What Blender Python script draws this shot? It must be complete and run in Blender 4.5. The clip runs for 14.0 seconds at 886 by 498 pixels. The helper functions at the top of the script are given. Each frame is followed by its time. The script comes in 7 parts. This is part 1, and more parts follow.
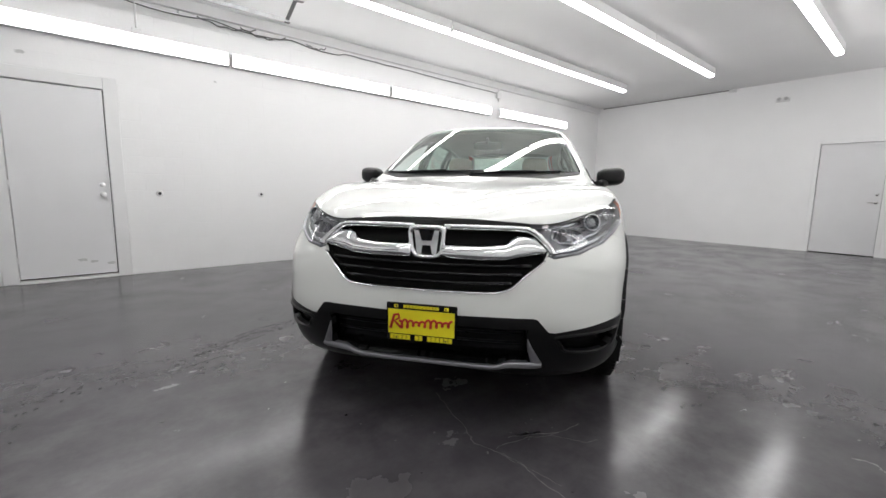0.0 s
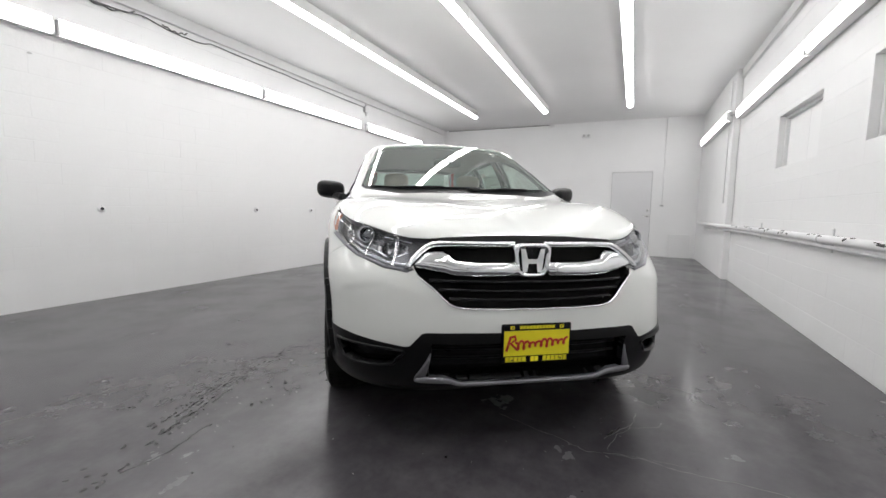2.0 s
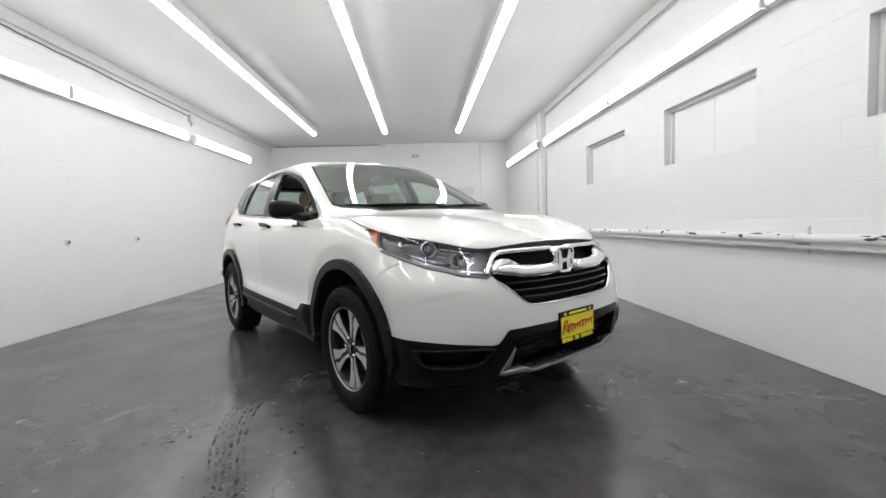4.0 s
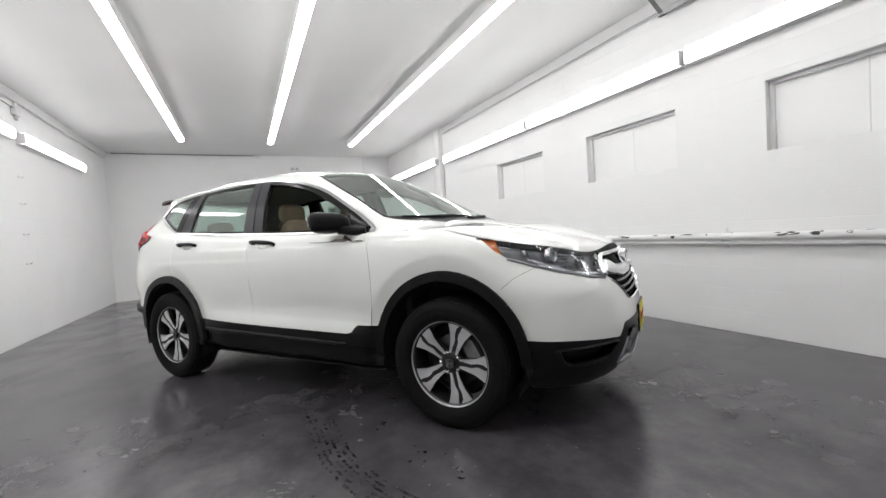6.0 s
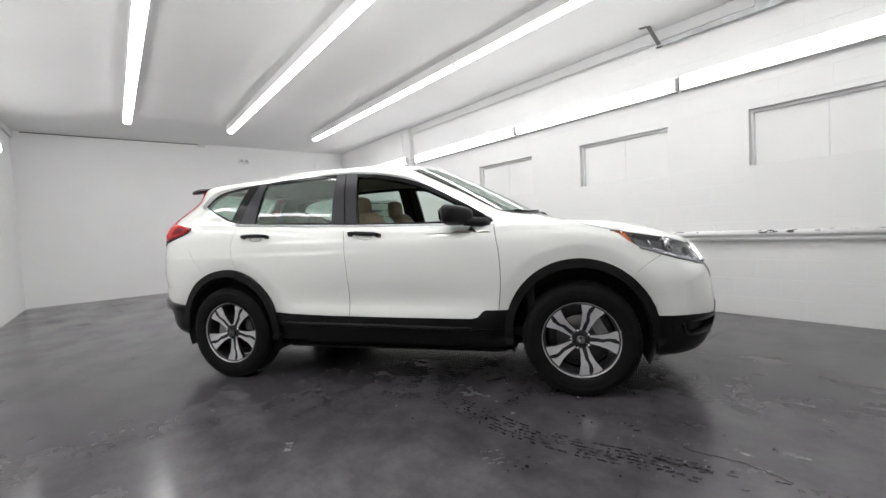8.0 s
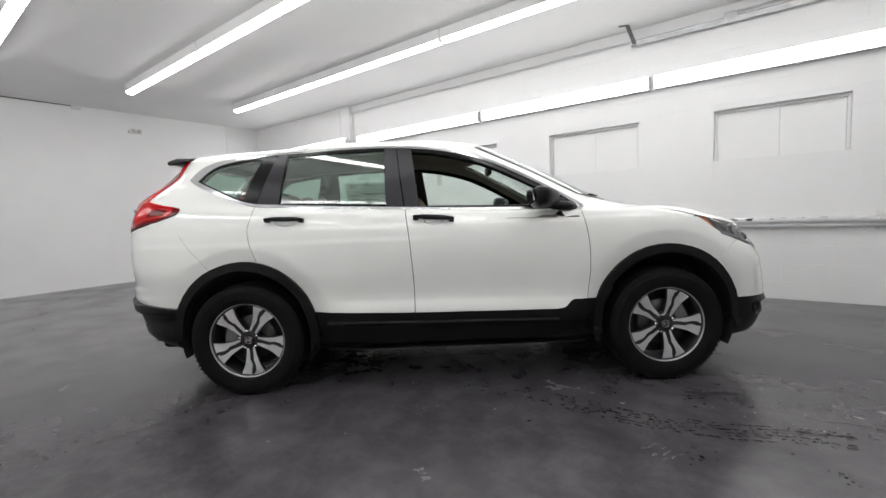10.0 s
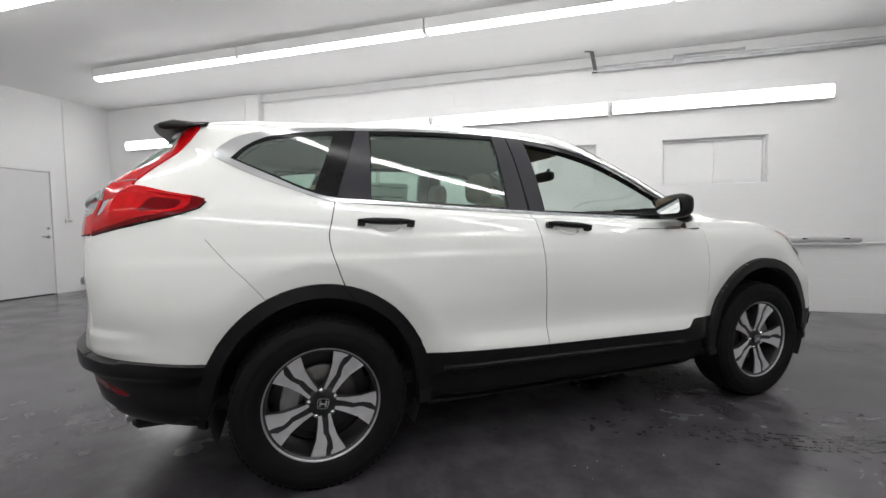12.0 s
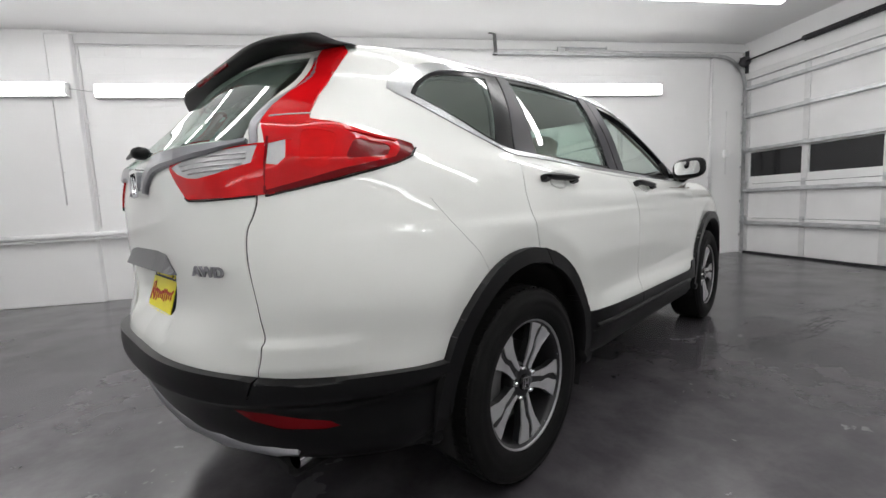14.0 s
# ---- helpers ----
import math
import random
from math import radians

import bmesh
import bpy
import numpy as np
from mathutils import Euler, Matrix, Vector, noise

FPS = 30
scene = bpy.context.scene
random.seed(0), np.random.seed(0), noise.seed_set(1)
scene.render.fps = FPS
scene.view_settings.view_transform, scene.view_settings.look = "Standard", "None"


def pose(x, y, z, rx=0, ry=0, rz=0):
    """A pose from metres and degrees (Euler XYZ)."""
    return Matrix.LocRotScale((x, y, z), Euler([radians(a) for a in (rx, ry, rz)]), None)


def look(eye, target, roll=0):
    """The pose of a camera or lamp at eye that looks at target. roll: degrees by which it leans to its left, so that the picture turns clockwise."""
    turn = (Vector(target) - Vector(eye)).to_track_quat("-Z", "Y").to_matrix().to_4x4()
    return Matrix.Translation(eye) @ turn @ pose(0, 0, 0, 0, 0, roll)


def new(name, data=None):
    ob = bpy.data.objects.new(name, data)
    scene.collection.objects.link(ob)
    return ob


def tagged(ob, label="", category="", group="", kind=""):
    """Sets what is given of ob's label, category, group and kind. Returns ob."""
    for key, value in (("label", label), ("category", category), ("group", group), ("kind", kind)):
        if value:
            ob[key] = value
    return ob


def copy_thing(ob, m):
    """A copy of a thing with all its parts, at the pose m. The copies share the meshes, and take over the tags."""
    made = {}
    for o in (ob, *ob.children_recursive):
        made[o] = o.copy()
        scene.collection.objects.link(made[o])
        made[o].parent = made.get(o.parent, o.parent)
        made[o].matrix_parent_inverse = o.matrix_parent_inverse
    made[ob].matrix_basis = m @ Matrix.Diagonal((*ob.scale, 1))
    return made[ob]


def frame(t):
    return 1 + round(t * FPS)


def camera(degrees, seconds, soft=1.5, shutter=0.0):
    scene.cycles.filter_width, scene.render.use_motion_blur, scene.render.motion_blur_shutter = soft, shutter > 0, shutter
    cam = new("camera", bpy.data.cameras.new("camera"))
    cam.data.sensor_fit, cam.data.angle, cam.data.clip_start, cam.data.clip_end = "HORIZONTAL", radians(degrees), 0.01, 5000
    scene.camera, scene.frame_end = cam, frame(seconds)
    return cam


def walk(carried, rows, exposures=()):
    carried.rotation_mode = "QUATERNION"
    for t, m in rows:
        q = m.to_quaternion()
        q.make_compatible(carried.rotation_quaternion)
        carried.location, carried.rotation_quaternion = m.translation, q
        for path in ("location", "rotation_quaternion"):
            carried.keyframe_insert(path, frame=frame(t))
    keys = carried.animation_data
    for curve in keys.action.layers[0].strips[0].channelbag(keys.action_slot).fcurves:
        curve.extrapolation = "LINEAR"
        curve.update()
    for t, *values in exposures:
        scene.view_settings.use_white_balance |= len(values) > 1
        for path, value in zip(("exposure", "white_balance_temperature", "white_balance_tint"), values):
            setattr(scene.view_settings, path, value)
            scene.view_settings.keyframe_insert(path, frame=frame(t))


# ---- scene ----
cam = camera(93.3, 14.0, soft=1.5)
EXPOSURE, LAMP, WALL_LAMP, FLOOR_ROUGH = 0.84, 9.9, 4.9, 0.215
EXPOSED = [(0.0, 0.1), (8.0, 0.1), (11.0, -0.05), (14.0, 0.0)]
PATH = [
    (0, (-3.418, -4.216, 1.062), (-2.136, -2.706, 0.789), 0.9),
    (0.5, (-3.57, -4.046, 1.061), (-2.146, -2.666, 0.802), 0.6),
    (1, (-3.761, -3.797, 1.041), (-2.26, -2.5, 0.78), -0.2),
    (1.5, (-3.92, -3.471, 1.048), (-2.302, -2.313, 0.841), 0.2),
    (2, (-4.112, -3.178, 1.059), (-2.299, -2.357, 0.867), 1.2),
    (2.5, (-4.263, -2.892, 1.063), (-2.381, -2.242, 0.882), 0.8),
    (3, (-4.382, -2.602, 1.07), (-2.442, -2.169, 0.854), 1.3),
    (3.5, (-4.511, -2.307, 1.074), (-2.52, -2.157, 0.953), -0.8),
    (4, (-4.527, -2.009, 1.052), (-2.533, -2.116, 0.934), -1.8),
    (4.2, (-4.499, -1.871, 1.053), (-2.51, -2.062, 0.96), -2.8),
    (6.3, (-4.141, -0.399, 1.092), (-2.348, -1.281, 1.01), -3.4),
    (6.5, (-4.094, -0.265, 1.098), (-2.295, -1.133, 1.0), -3.0),
    (7, (-3.966, 0.043, 1.077), (-2.248, -0.978, 0.991), -2.1),
    (7.5, (-3.822, 0.357, 1.099), (-2.157, -0.748, 1.031), -2.7),
    (8, (-3.662, 0.68, 1.101), (-2.092, -0.555, 1.004), -3.0),
    (8.2, (-3.578, 0.774, 1.105), (-2.043, -0.505, 1.018), -2.6),
    (10.3, (-2.334, 1.367, 1.119), (-1.237, -0.298, 0.97), -2.8),
    (10.5, (-2.178, 1.373, 1.109), (-1.14, -0.333, 1.007), -2.9),
    (11, (-1.784, 1.406, 1.096), (-0.863, -0.367, 0.997), -2.2),
    (11.5, (-1.342, 1.44, 1.084), (-0.548, -0.391, 0.945), -3.3),
    (12, (-0.944, 1.486, 1.099), (-0.397, -0.434, 0.986), -0.6),
    (12.5, (-0.584, 1.462, 1.082), (-0.239, -0.501, 0.919), -3.2),
    (13, (-0.182, 1.435, 1.067), (-0.146, -0.558, 0.906), -3.2),
    (13.5, (0.225, 1.421, 1.063), (0.104, -0.569, 0.905), -2.9),
    (14, (0.543, 1.405, 1.033), (0.21, -0.556, 0.821), -2.8),
]

walk(cam, [(t, look(eye, target, roll)) for t, eye, target, roll in PATH], exposures=[(t, EXPOSURE + e) for t, e in EXPOSED])

# ---------------------------------------------------------------- world
# the room is closed; a faint grey surrounds it
world = bpy.data.worlds.new("world")
scene.world = world
world.use_nodes = True
world.node_tree.nodes["Background"].inputs["Color"].default_value = (0.5, 0.52, 0.55, 1)
world.node_tree.nodes["Background"].inputs["Strength"].default_value = 0.05


# ---------------------------------------------------------------- materials
def material(name, color, rough=0.5, metal=0.0, spread=0.0, scale=4.0, bump=0.0, bump_scale=60.0, coat=0.0, fine=0.0, spec=0.5, glow=0.0):
    """A principled surface whose colour drifts at one scale and whose relief and gloss vary at a finer one."""
    m = bpy.data.materials.new(name)
    m.use_nodes = True
    nt = m.node_tree
    b = nt.nodes["Principled BSDF"]
    b.inputs["Base Color"].default_value = (*color, 1)
    b.inputs["Roughness"].default_value = rough
    b.inputs["Metallic"].default_value = metal
    b.inputs["Specular IOR Level"].default_value = spec
    b.inputs["Coat Weight"].default_value = coat
    b.inputs["Coat Roughness"].default_value = 0.03
    if glow:
        b.inputs["Emission Color"].default_value = (*color, 1)
        b.inputs["Emission Strength"].default_value = glow
    co = nt.nodes.new("ShaderNodeTexCoord")
    if spread:
        n = nt.nodes.new("ShaderNodeTexNoise")
        n.inputs["Scale"].default_value, n.inputs["Detail"].default_value = scale, 6
        r = nt.nodes.new("ShaderNodeMapRange")
        r.inputs["From Min"].default_value, r.inputs["From Max"].default_value = 0.3, 0.7
        r.inputs["To Min"].default_value, r.inputs["To Max"].default_value = 1 - spread, 1 + spread * 0.4
        mx = nt.nodes.new("ShaderNodeVectorMath")
        mx.operation = "SCALE"
        mx.inputs[0].default_value = color
        nt.links.new(co.outputs["Object"], n.inputs["Vector"])
        nt.links.new(n.outputs["Fac"], r.inputs["Value"])
        nt.links.new(r.outputs["Result"], mx.inputs["Scale"])
        nt.links.new(mx.outputs["Vector"], b.inputs["Base Color"])
    if bump or fine:
        n2 = nt.nodes.new("ShaderNodeTexNoise")
        n2.inputs["Scale"].default_value, n2.inputs["Detail"].default_value = bump_scale, 5
        nt.links.new(co.outputs["Object"], n2.inputs["Vector"])
        if bump:
            bp = nt.nodes.new("ShaderNodeBump")
            bp.inputs["Strength"].default_value, bp.inputs["Distance"].default_value = bump, 0.004
            nt.links.new(n2.outputs["Fac"], bp.inputs["Height"])
            nt.links.new(bp.outputs["Normal"], b.inputs["Normal"])
        if fine:
            r2 = nt.nodes.new("ShaderNodeMapRange")
            r2.inputs["To Min"].default_value, r2.inputs["To Max"].default_value = max(0.02, rough - fine), rough + fine
            nt.links.new(n2.outputs["Fac"], r2.inputs["Value"])
            nt.links.new(r2.outputs["Result"], b.inputs["Roughness"])
    return m


def glass_material(name, color, rough=0.0, least=0.07, dust_haze=0.0):
    """Thin clear sheet: straight-through transmission with a mirror skin that grows with the angle."""
    m = bpy.data.materials.new(name)
    m.use_nodes = True
    nt = m.node_tree
    nt.nodes.remove(nt.nodes["Principled BSDF"])
    tr, gl, mix, lw, pw, ma = (nt.nodes.new("ShaderNode" + k) for k in ("BsdfTransparent", "BsdfGlossy", "MixShader", "LayerWeight", "Math", "Math"))
    tr.inputs["Color"].default_value = (*color, 1)
    gl.inputs["Roughness"].default_value = rough
    lw.inputs["Blend"].default_value = 0.5
    pw.operation, ma.operation = "POWER", "MULTIPLY_ADD"
    pw.inputs[1].default_value = 3.4
    ma.inputs[1].default_value, ma.inputs[2].default_value = 0.9 - least, least
    nt.links.new(lw.outputs["Facing"], pw.inputs[0])
    nt.links.new(pw.outputs[0], ma.inputs[0])
    nt.links.new(ma.outputs[0], mix.inputs[0])
    nt.links.new(tr.outputs[0], mix.inputs[1])
    nt.links.new(gl.outputs[0], mix.inputs[2])
    last = mix.outputs[0]
    if dust_haze:
        # dry dust and water spots, plus a painted green haze for the room's reflection
        df, mix2, co, n1, n2, r1, r2, add = (nt.nodes.new("ShaderNode" + k) for k in ("BsdfDiffuse", "MixShader", "TexCoord", "TexNoise", "TexNoise", "MapRange", "MapRange", "Math"))
        df.inputs["Color"].default_value = (0.56, 0.72, 0.63, 1)
        n1.inputs["Scale"].default_value, n1.inputs["Detail"].default_value = 3.0, 4
        n2.inputs["Scale"].default_value, n2.inputs["Detail"].default_value = 75.0, 2
        r1.inputs["From Min"].default_value, r1.inputs["From Max"].default_value = 0.3, 0.7
        r1.inputs["To Min"].default_value, r1.inputs["To Max"].default_value = dust_haze * 0.7, dust_haze * 1.2
        r2.inputs["From Min"].default_value, r2.inputs["From Max"].default_value = 0.56, 0.70
        r2.inputs["To Min"].default_value, r2.inputs["To Max"].default_value = 0.0, dust_haze * 1.1
        for n, r in ((n1, r1), (n2, r2)):
            nt.links.new(co.outputs["Object"], n.inputs["Vector"])
            nt.links.new(n.outputs["Fac"], r.inputs["Value"])
        nt.links.new(r1.outputs["Result"], add.inputs[0])
        nt.links.new(r2.outputs["Result"], add.inputs[1])
        nt.links.new(add.outputs[0], mix2.inputs[0])
        nt.links.new(last, mix2.inputs[1])
        nt.links.new(df.outputs[0], mix2.inputs[2])
        last = mix2.outputs[0]
    nt.links.new(last, nt.nodes["Material Output"].inputs["Surface"])
    return m


def lamp_material(name, color, strength):
    m = bpy.data.materials.new(name)
    m.use_nodes = True
    nt = m.node_tree
    nt.nodes.remove(nt.nodes["Principled BSDF"])
    e = nt.nodes.new("ShaderNodeEmission")
    e.inputs["Color"].default_value, e.inputs["Strength"].default_value = (*color, 1), strength
    nt.links.new(e.outputs[0], nt.nodes["Material Output"].inputs["Surface"])
    return m


M_WALL = material("painted_wall", (0.88, 0.88, 0.88), 0.45, spread=0.03, scale=1.3, bump=0.25, bump_scale=45)
M_BLOCK = material("painted_block", (0.85, 0.85, 0.85), 0.42, spread=0.03, scale=1.6, bump=0.35, bump_scale=38)
M_MORTAR = material("painted_mortar", (0.84, 0.84, 0.84), 0.55, spread=0.04, scale=2.0, bump=0.3, bump_scale=60)
M_CEIL = material("painted_ceiling", (0.84, 0.84, 0.84), 0.6, spread=0.05, scale=0.5, bump=0.15, bump_scale=30)
M_TRIM = material("white_trim_paint", (0.78, 0.78, 0.78), 0.35, spread=0.03, scale=3, bump=0.08, bump_scale=30)
M_DOOR = material("white_door_paint", (0.77, 0.77, 0.78), 0.32, spread=0.03, scale=2, bump=0.06, bump_scale=25)
M_PIPE = material("white_pipe_paint", (0.81, 0.81, 0.81), 0.4, spread=0.08, scale=5, bump=0.2, bump_scale=40)
M_STRAP = material("dull_steel", (0.17, 0.17, 0.17), 0.5, metal=0.3, spread=0.2, scale=30)
M_GALV = material("galvanised_steel", (0.58, 0.59, 0.60), 0.36, metal=0.85, spread=0.2, scale=12, bump=0.05, bump_scale=80)
M_DARKMETAL = material("dark_metal", (0.05, 0.05, 0.055), 0.45, metal=0.5, spread=0.25, scale=14)
M_BRASS = material("satin_nickel", (0.75, 0.74, 0.72), 0.25, metal=1.0)
M_PANEL = material("garage_door_paint", (0.80, 0.80, 0.80), 0.4, spread=0.05, scale=2.5, bump=0.1, bump_scale=60)
M_NIGHT = material("dark_pane", (0.012, 0.012, 0.014), 0.12, spread=0.2, scale=3)
M_CABLE = material("grey_cable", (0.16, 0.16, 0.16), 0.5, spread=0.3, scale=9)
M_HOUSING = material("white_enamel", (0.75, 0.75, 0.75), 0.3, spread=0.02, scale=4)
M_DIFFUSER = lamp_material("lit_diffuser", (1.0, 0.99, 0.985), LAMP)
M_WALLDIFFUSER = lamp_material("lit_wall_diffuser", (1.0, 0.99, 0.985), WALL_LAMP)


def floor_material():
    """Dark grey floor paint over concrete: broad worn patches, scuffs, fine grit and drifting gloss."""
    m = bpy.data.materials.new("floor_paint")
    m.use_nodes = True
    nt = m.node_tree
    b = nt.nodes["Principled BSDF"]
    co = nt.nodes.new("ShaderNodeTexCoord")

    def noise_of(scale, detail=6, rough=0.55, stretch=(1, 1, 1)):
        mp = nt.nodes.new("ShaderNodeMapping")
        mp.inputs["Scale"].default_value = stretch
        n = nt.nodes.new("ShaderNodeTexNoise")
        n.inputs["Scale"].default_value, n.inputs["Detail"].default_value, n.inputs["Roughness"].default_value = scale, detail, rough
        nt.links.new(co.outputs["Object"], mp.inputs["Vector"])
        nt.links.new(mp.outputs["Vector"], n.inputs["Vector"])
        return n.outputs["Fac"]

    def ramp(fac, lo, hi, a, z):
        r = nt.nodes.new("ShaderNodeMapRange")
        r.interpolation_type = "SMOOTHSTEP"
        r.inputs["From Min"].default_value, r.inputs["From Max"].default_value = lo, hi
        r.inputs["To Min"].default_value, r.inputs["To Max"].default_value = a, z
        nt.links.new(fac, r.inputs["Value"])
        return r.outputs["Result"]

    def mixed(fac, a, z):
        x = nt.nodes.new("ShaderNodeMix")
        x.data_type = "RGBA"
        nt.links.new(fac, x.inputs[0])
        for sock, val in ((x.inputs[6], a), (x.inputs[7], z)):
            if isinstance(val, tuple):
                sock.default_value = (*val, 1)
            else:
                nt.links.new(val, sock)
        return x.outputs[2]

    broad, fine = noise_of(0.55, 3, 0.5), noise_of(38, 4, 0.55)
    soft = noise_of(2.4, 6, 0.62, (1.0, 1.5, 1))
    base = mixed(ramp(broad, 0.35, 0.65, 0, 1), (0.064, 0.060, 0.066), (0.080, 0.075, 0.084))
    worn = mixed(ramp(soft, 0.30, 0.90, 0, 0.35), base, (0.114, 0.107, 0.111))
    worn = mixed(ramp(soft, 0.15, 0.65, 0.5, 0.0), worn, (0.034, 0.032, 0.038))
    mottle = noise_of(5.0, 8, 0.6)
    worn = mixed(ramp(mottle, 0.15, 0.70, 0.40, 0.0), worn, (0.027, 0.026, 0.031))
    worn = mixed(ramp(mottle, 0.35, 0.90, 0.0, 0.40), worn, (0.142, 0.134, 0.140))
    speck = noise_of(90, 3, 0.6)
    grit = mixed(ramp(fine, 0.40, 0.95, 0, 0.22), worn, (0.024, 0.022, 0.026))
    grit = mixed(ramp(speck, 0.74, 0.80, 0, 0.5), grit, (0.187, 0.180, 0.187))
    nt.links.new(grit, b.inputs["Base Color"])
    patch = noise_of(1.7, 4, 0.55, (1.0, 1.3, 1))
    add = nt.nodes.new("ShaderNodeMath")
    nt.links.new(ramp(mottle, 0.20, 0.80, FLOOR_ROUGH - 0.015, FLOOR_ROUGH + 0.02), add.inputs[0])
    nt.links.new(ramp(patch, 0.28, 0.72, -0.06, 0.06), add.inputs[1])
    nt.links.new(add.outputs[0], b.inputs["Roughness"])
    bp = nt.nodes.new("ShaderNodeBump")
    bp.inputs["Strength"].default_value, bp.inputs["Distance"].default_value = 0.09, 0.003
    b.inputs["Specular IOR Level"].default_value = 0.54
    nt.links.new(mottle, bp.inputs["Height"])
    nt.links.new(bp.outputs["Normal"], b.inputs["Normal"])
    return m


M_FLOOR = floor_material()
M_GAPDARK = material("dark_gap", (0.01, 0.01, 0.01), 0.9, spread=0.1, scale=5)
M_SMUDGE = material("grey_smudge", (0.55, 0.55, 0.55), 0.6, spread=0.1, scale=40)
M_PANELGREY = material("door_stile_steel", (0.70, 0.70, 0.70), 0.4, metal=0.2, spread=0.1, scale=9)
M_CHIP = material("bare_pipe", (0.06, 0.058, 0.056), 0.7, spread=0.4, scale=60)
M_CRACK = material("pale_crack", (0.13, 0.126, 0.122), 0.6, spread=0.3, scale=30)
M_PRINTMARK = material("rubber_print", (0.034, 0.032, 0.034), 0.26, spread=0.4, scale=25, spec=0.5)


# ---------------------------------------------------------------- mesh helpers
def mesh_of(name, bm, mat, smooth=False):
    me = bpy.data.meshes.new(name)
    bmesh.ops.recalc_face_normals(bm, faces=bm.faces)
    bm.to_mesh(me)
    bm.free()
    for mt in mat if isinstance(mat, (list, tuple)) else [mat]:
        me.materials.append(mt)
    if smooth:
        me.shade_smooth()
    return me


def thing(name, label, category, m=None, group="", kind=""):
    """An empty at the base of a thing, to which its parts belong."""
    ob = tagged(new(name), label, category, group, kind)
    ob.empty_display_size = 0.1
    if m is not None:
        ob.matrix_basis = m
    return ob


def part(name, bm, mat, parent, label="", smooth=False):
    ob = new(name, mesh_of(name, bm, mat, smooth))
    ob.parent = parent
    if label:
        ob["label"] = label
    return ob


def solo(name, bm, mat, label, category, group="", kind="", smooth=False):
    return tagged(new(name, mesh_of(name, bm, mat, smooth)), label, category, group, kind)


def box(bm, lo, hi, bevel=0.0, seg=2):
    r = bmesh.ops.create_cube(bm, size=1.0)
    size = [h - l for l, h in zip(lo, hi)]
    mid = [(h + l) / 2 for l, h in zip(lo, hi)]
    for v in r["verts"]:
        v.co = Vector([c * s + m for c, s, m in zip(v.co, size, mid)])
    if bevel:
        edges = list({e for v in r["verts"] for e in v.link_edges})
        bmesh.ops.bevel(bm, geom=edges, offset=bevel, segments=seg, affect="EDGES", profile=0.5)
    return bm


def tube(bm, points, radius, sides=10, closed=False):
    """A round bar along a line of points."""
    pts = [Vector(p) for p in points]
    rings = []
    side = None
    for i, p in enumerate(pts):
        a, z = pts[max(i - 1, 0)], pts[min(i + 1, len(pts) - 1)]
        d = (z - a).normalized()
        if side is None:
            side = d.orthogonal().normalized()
        else:
            side = (side - side.dot(d) * d).normalized()
        up = d.cross(side)
        rad = radius[i] if isinstance(radius, (list, tuple)) else radius
        rings.append([bm.verts.new(p + (side * math.cos(k * 2 * math.pi / sides) + up * math.sin(k * 2 * math.pi / sides)) * rad) for k in range(sides)])
    for r0, r1 in zip(rings, rings[1:]):
        for k in range(sides):
            bm.faces.new((r0[k], r0[(k + 1) % sides], r1[(k + 1) % sides], r1[k])).smooth = True
    if not closed:
        bm.faces.new(rings[0])
        bm.faces.new(rings[-1])
    return bm


def prism(bm, outline, axis, lo, hi):
    """A flat outline, in the two axes other than the given one, drawn out from lo to hi."""
    order = {"x": (1, 2, 0), "y": (0, 2, 1), "z": (0, 1, 2)}[axis]
    rings = []
    for h in (lo, hi):
        ring = []
        for a, b in outline:
            v = [0, 0, 0]
            v[order[0]], v[order[1]], v[order[2]] = a, b, h
            ring.append(bm.verts.new(v))
        rings.append(ring)
    n = len(outline)
    bm.faces.new(rings[0])
    bm.faces.new(rings[1])
    for k in range(n):
        bm.faces.new((rings[0][k], rings[0][(k + 1) % n], rings[1][(k + 1) % n], rings[1][k]))
    return bm


def lathe(bm, profile, sides=48, axis="y", smooth=True):
    """Spin a profile of (radius, along) round an axis."""
    rings = []
    for k in range(sides):
        a = 2 * math.pi * k / sides
        ring = []
        for r, h in profile:
            ca, sa = r * math.cos(a), r * math.sin(a)
            ring.append(bm.verts.new({"y": (ca, h, sa), "z": (ca, sa, h), "x": (h, ca, sa)}[axis]))
        rings.append(ring)
    for k in range(sides):
        r0, r1 = rings[k], rings[(k + 1) % sides]
        for j in range(len(profile) - 1):
            bm.faces.new((r0[j], r0[j + 1], r1[j + 1], r1[j])).smooth = smooth
    return bm


# ---------------------------------------------------------------- the room
X0, X1, Y0, Y1, H = -5.5, 7.36, -4.62, 2.04, 3.33
T = 0.2

bm = bmesh.new()
bmesh.ops.create_grid(bm, x_segments=2, y_segments=2, size=0.5)
for v in bm.verts:
    v.co = Vector(((X0 + X1) / 2 + v.co.x * (X1 - X0 + 2 * T), (Y0 + Y1) / 2 + v.co.y * (Y1 - Y0 + 2 * T), 0))
r = bmesh.ops.extrude_face_region(bm, geom=bm.faces[:])
for v in r["geom"]:
    if isinstance(v, bmesh.types.BMVert):
        v.co.z -= 0.15
solo("floor", bm, M_FLOOR, "dark grey painted concrete garage floor, scuffed and worn", "floor", kind="structure")

bm = bmesh.new()
box(bm, (X0 - T, Y0 - T, H), (X1 + T, Y1 + T, H + 0.15))
solo("ceiling", bm, M_CEIL, "white painted flat garage ceiling", "ceiling", kind="structure")

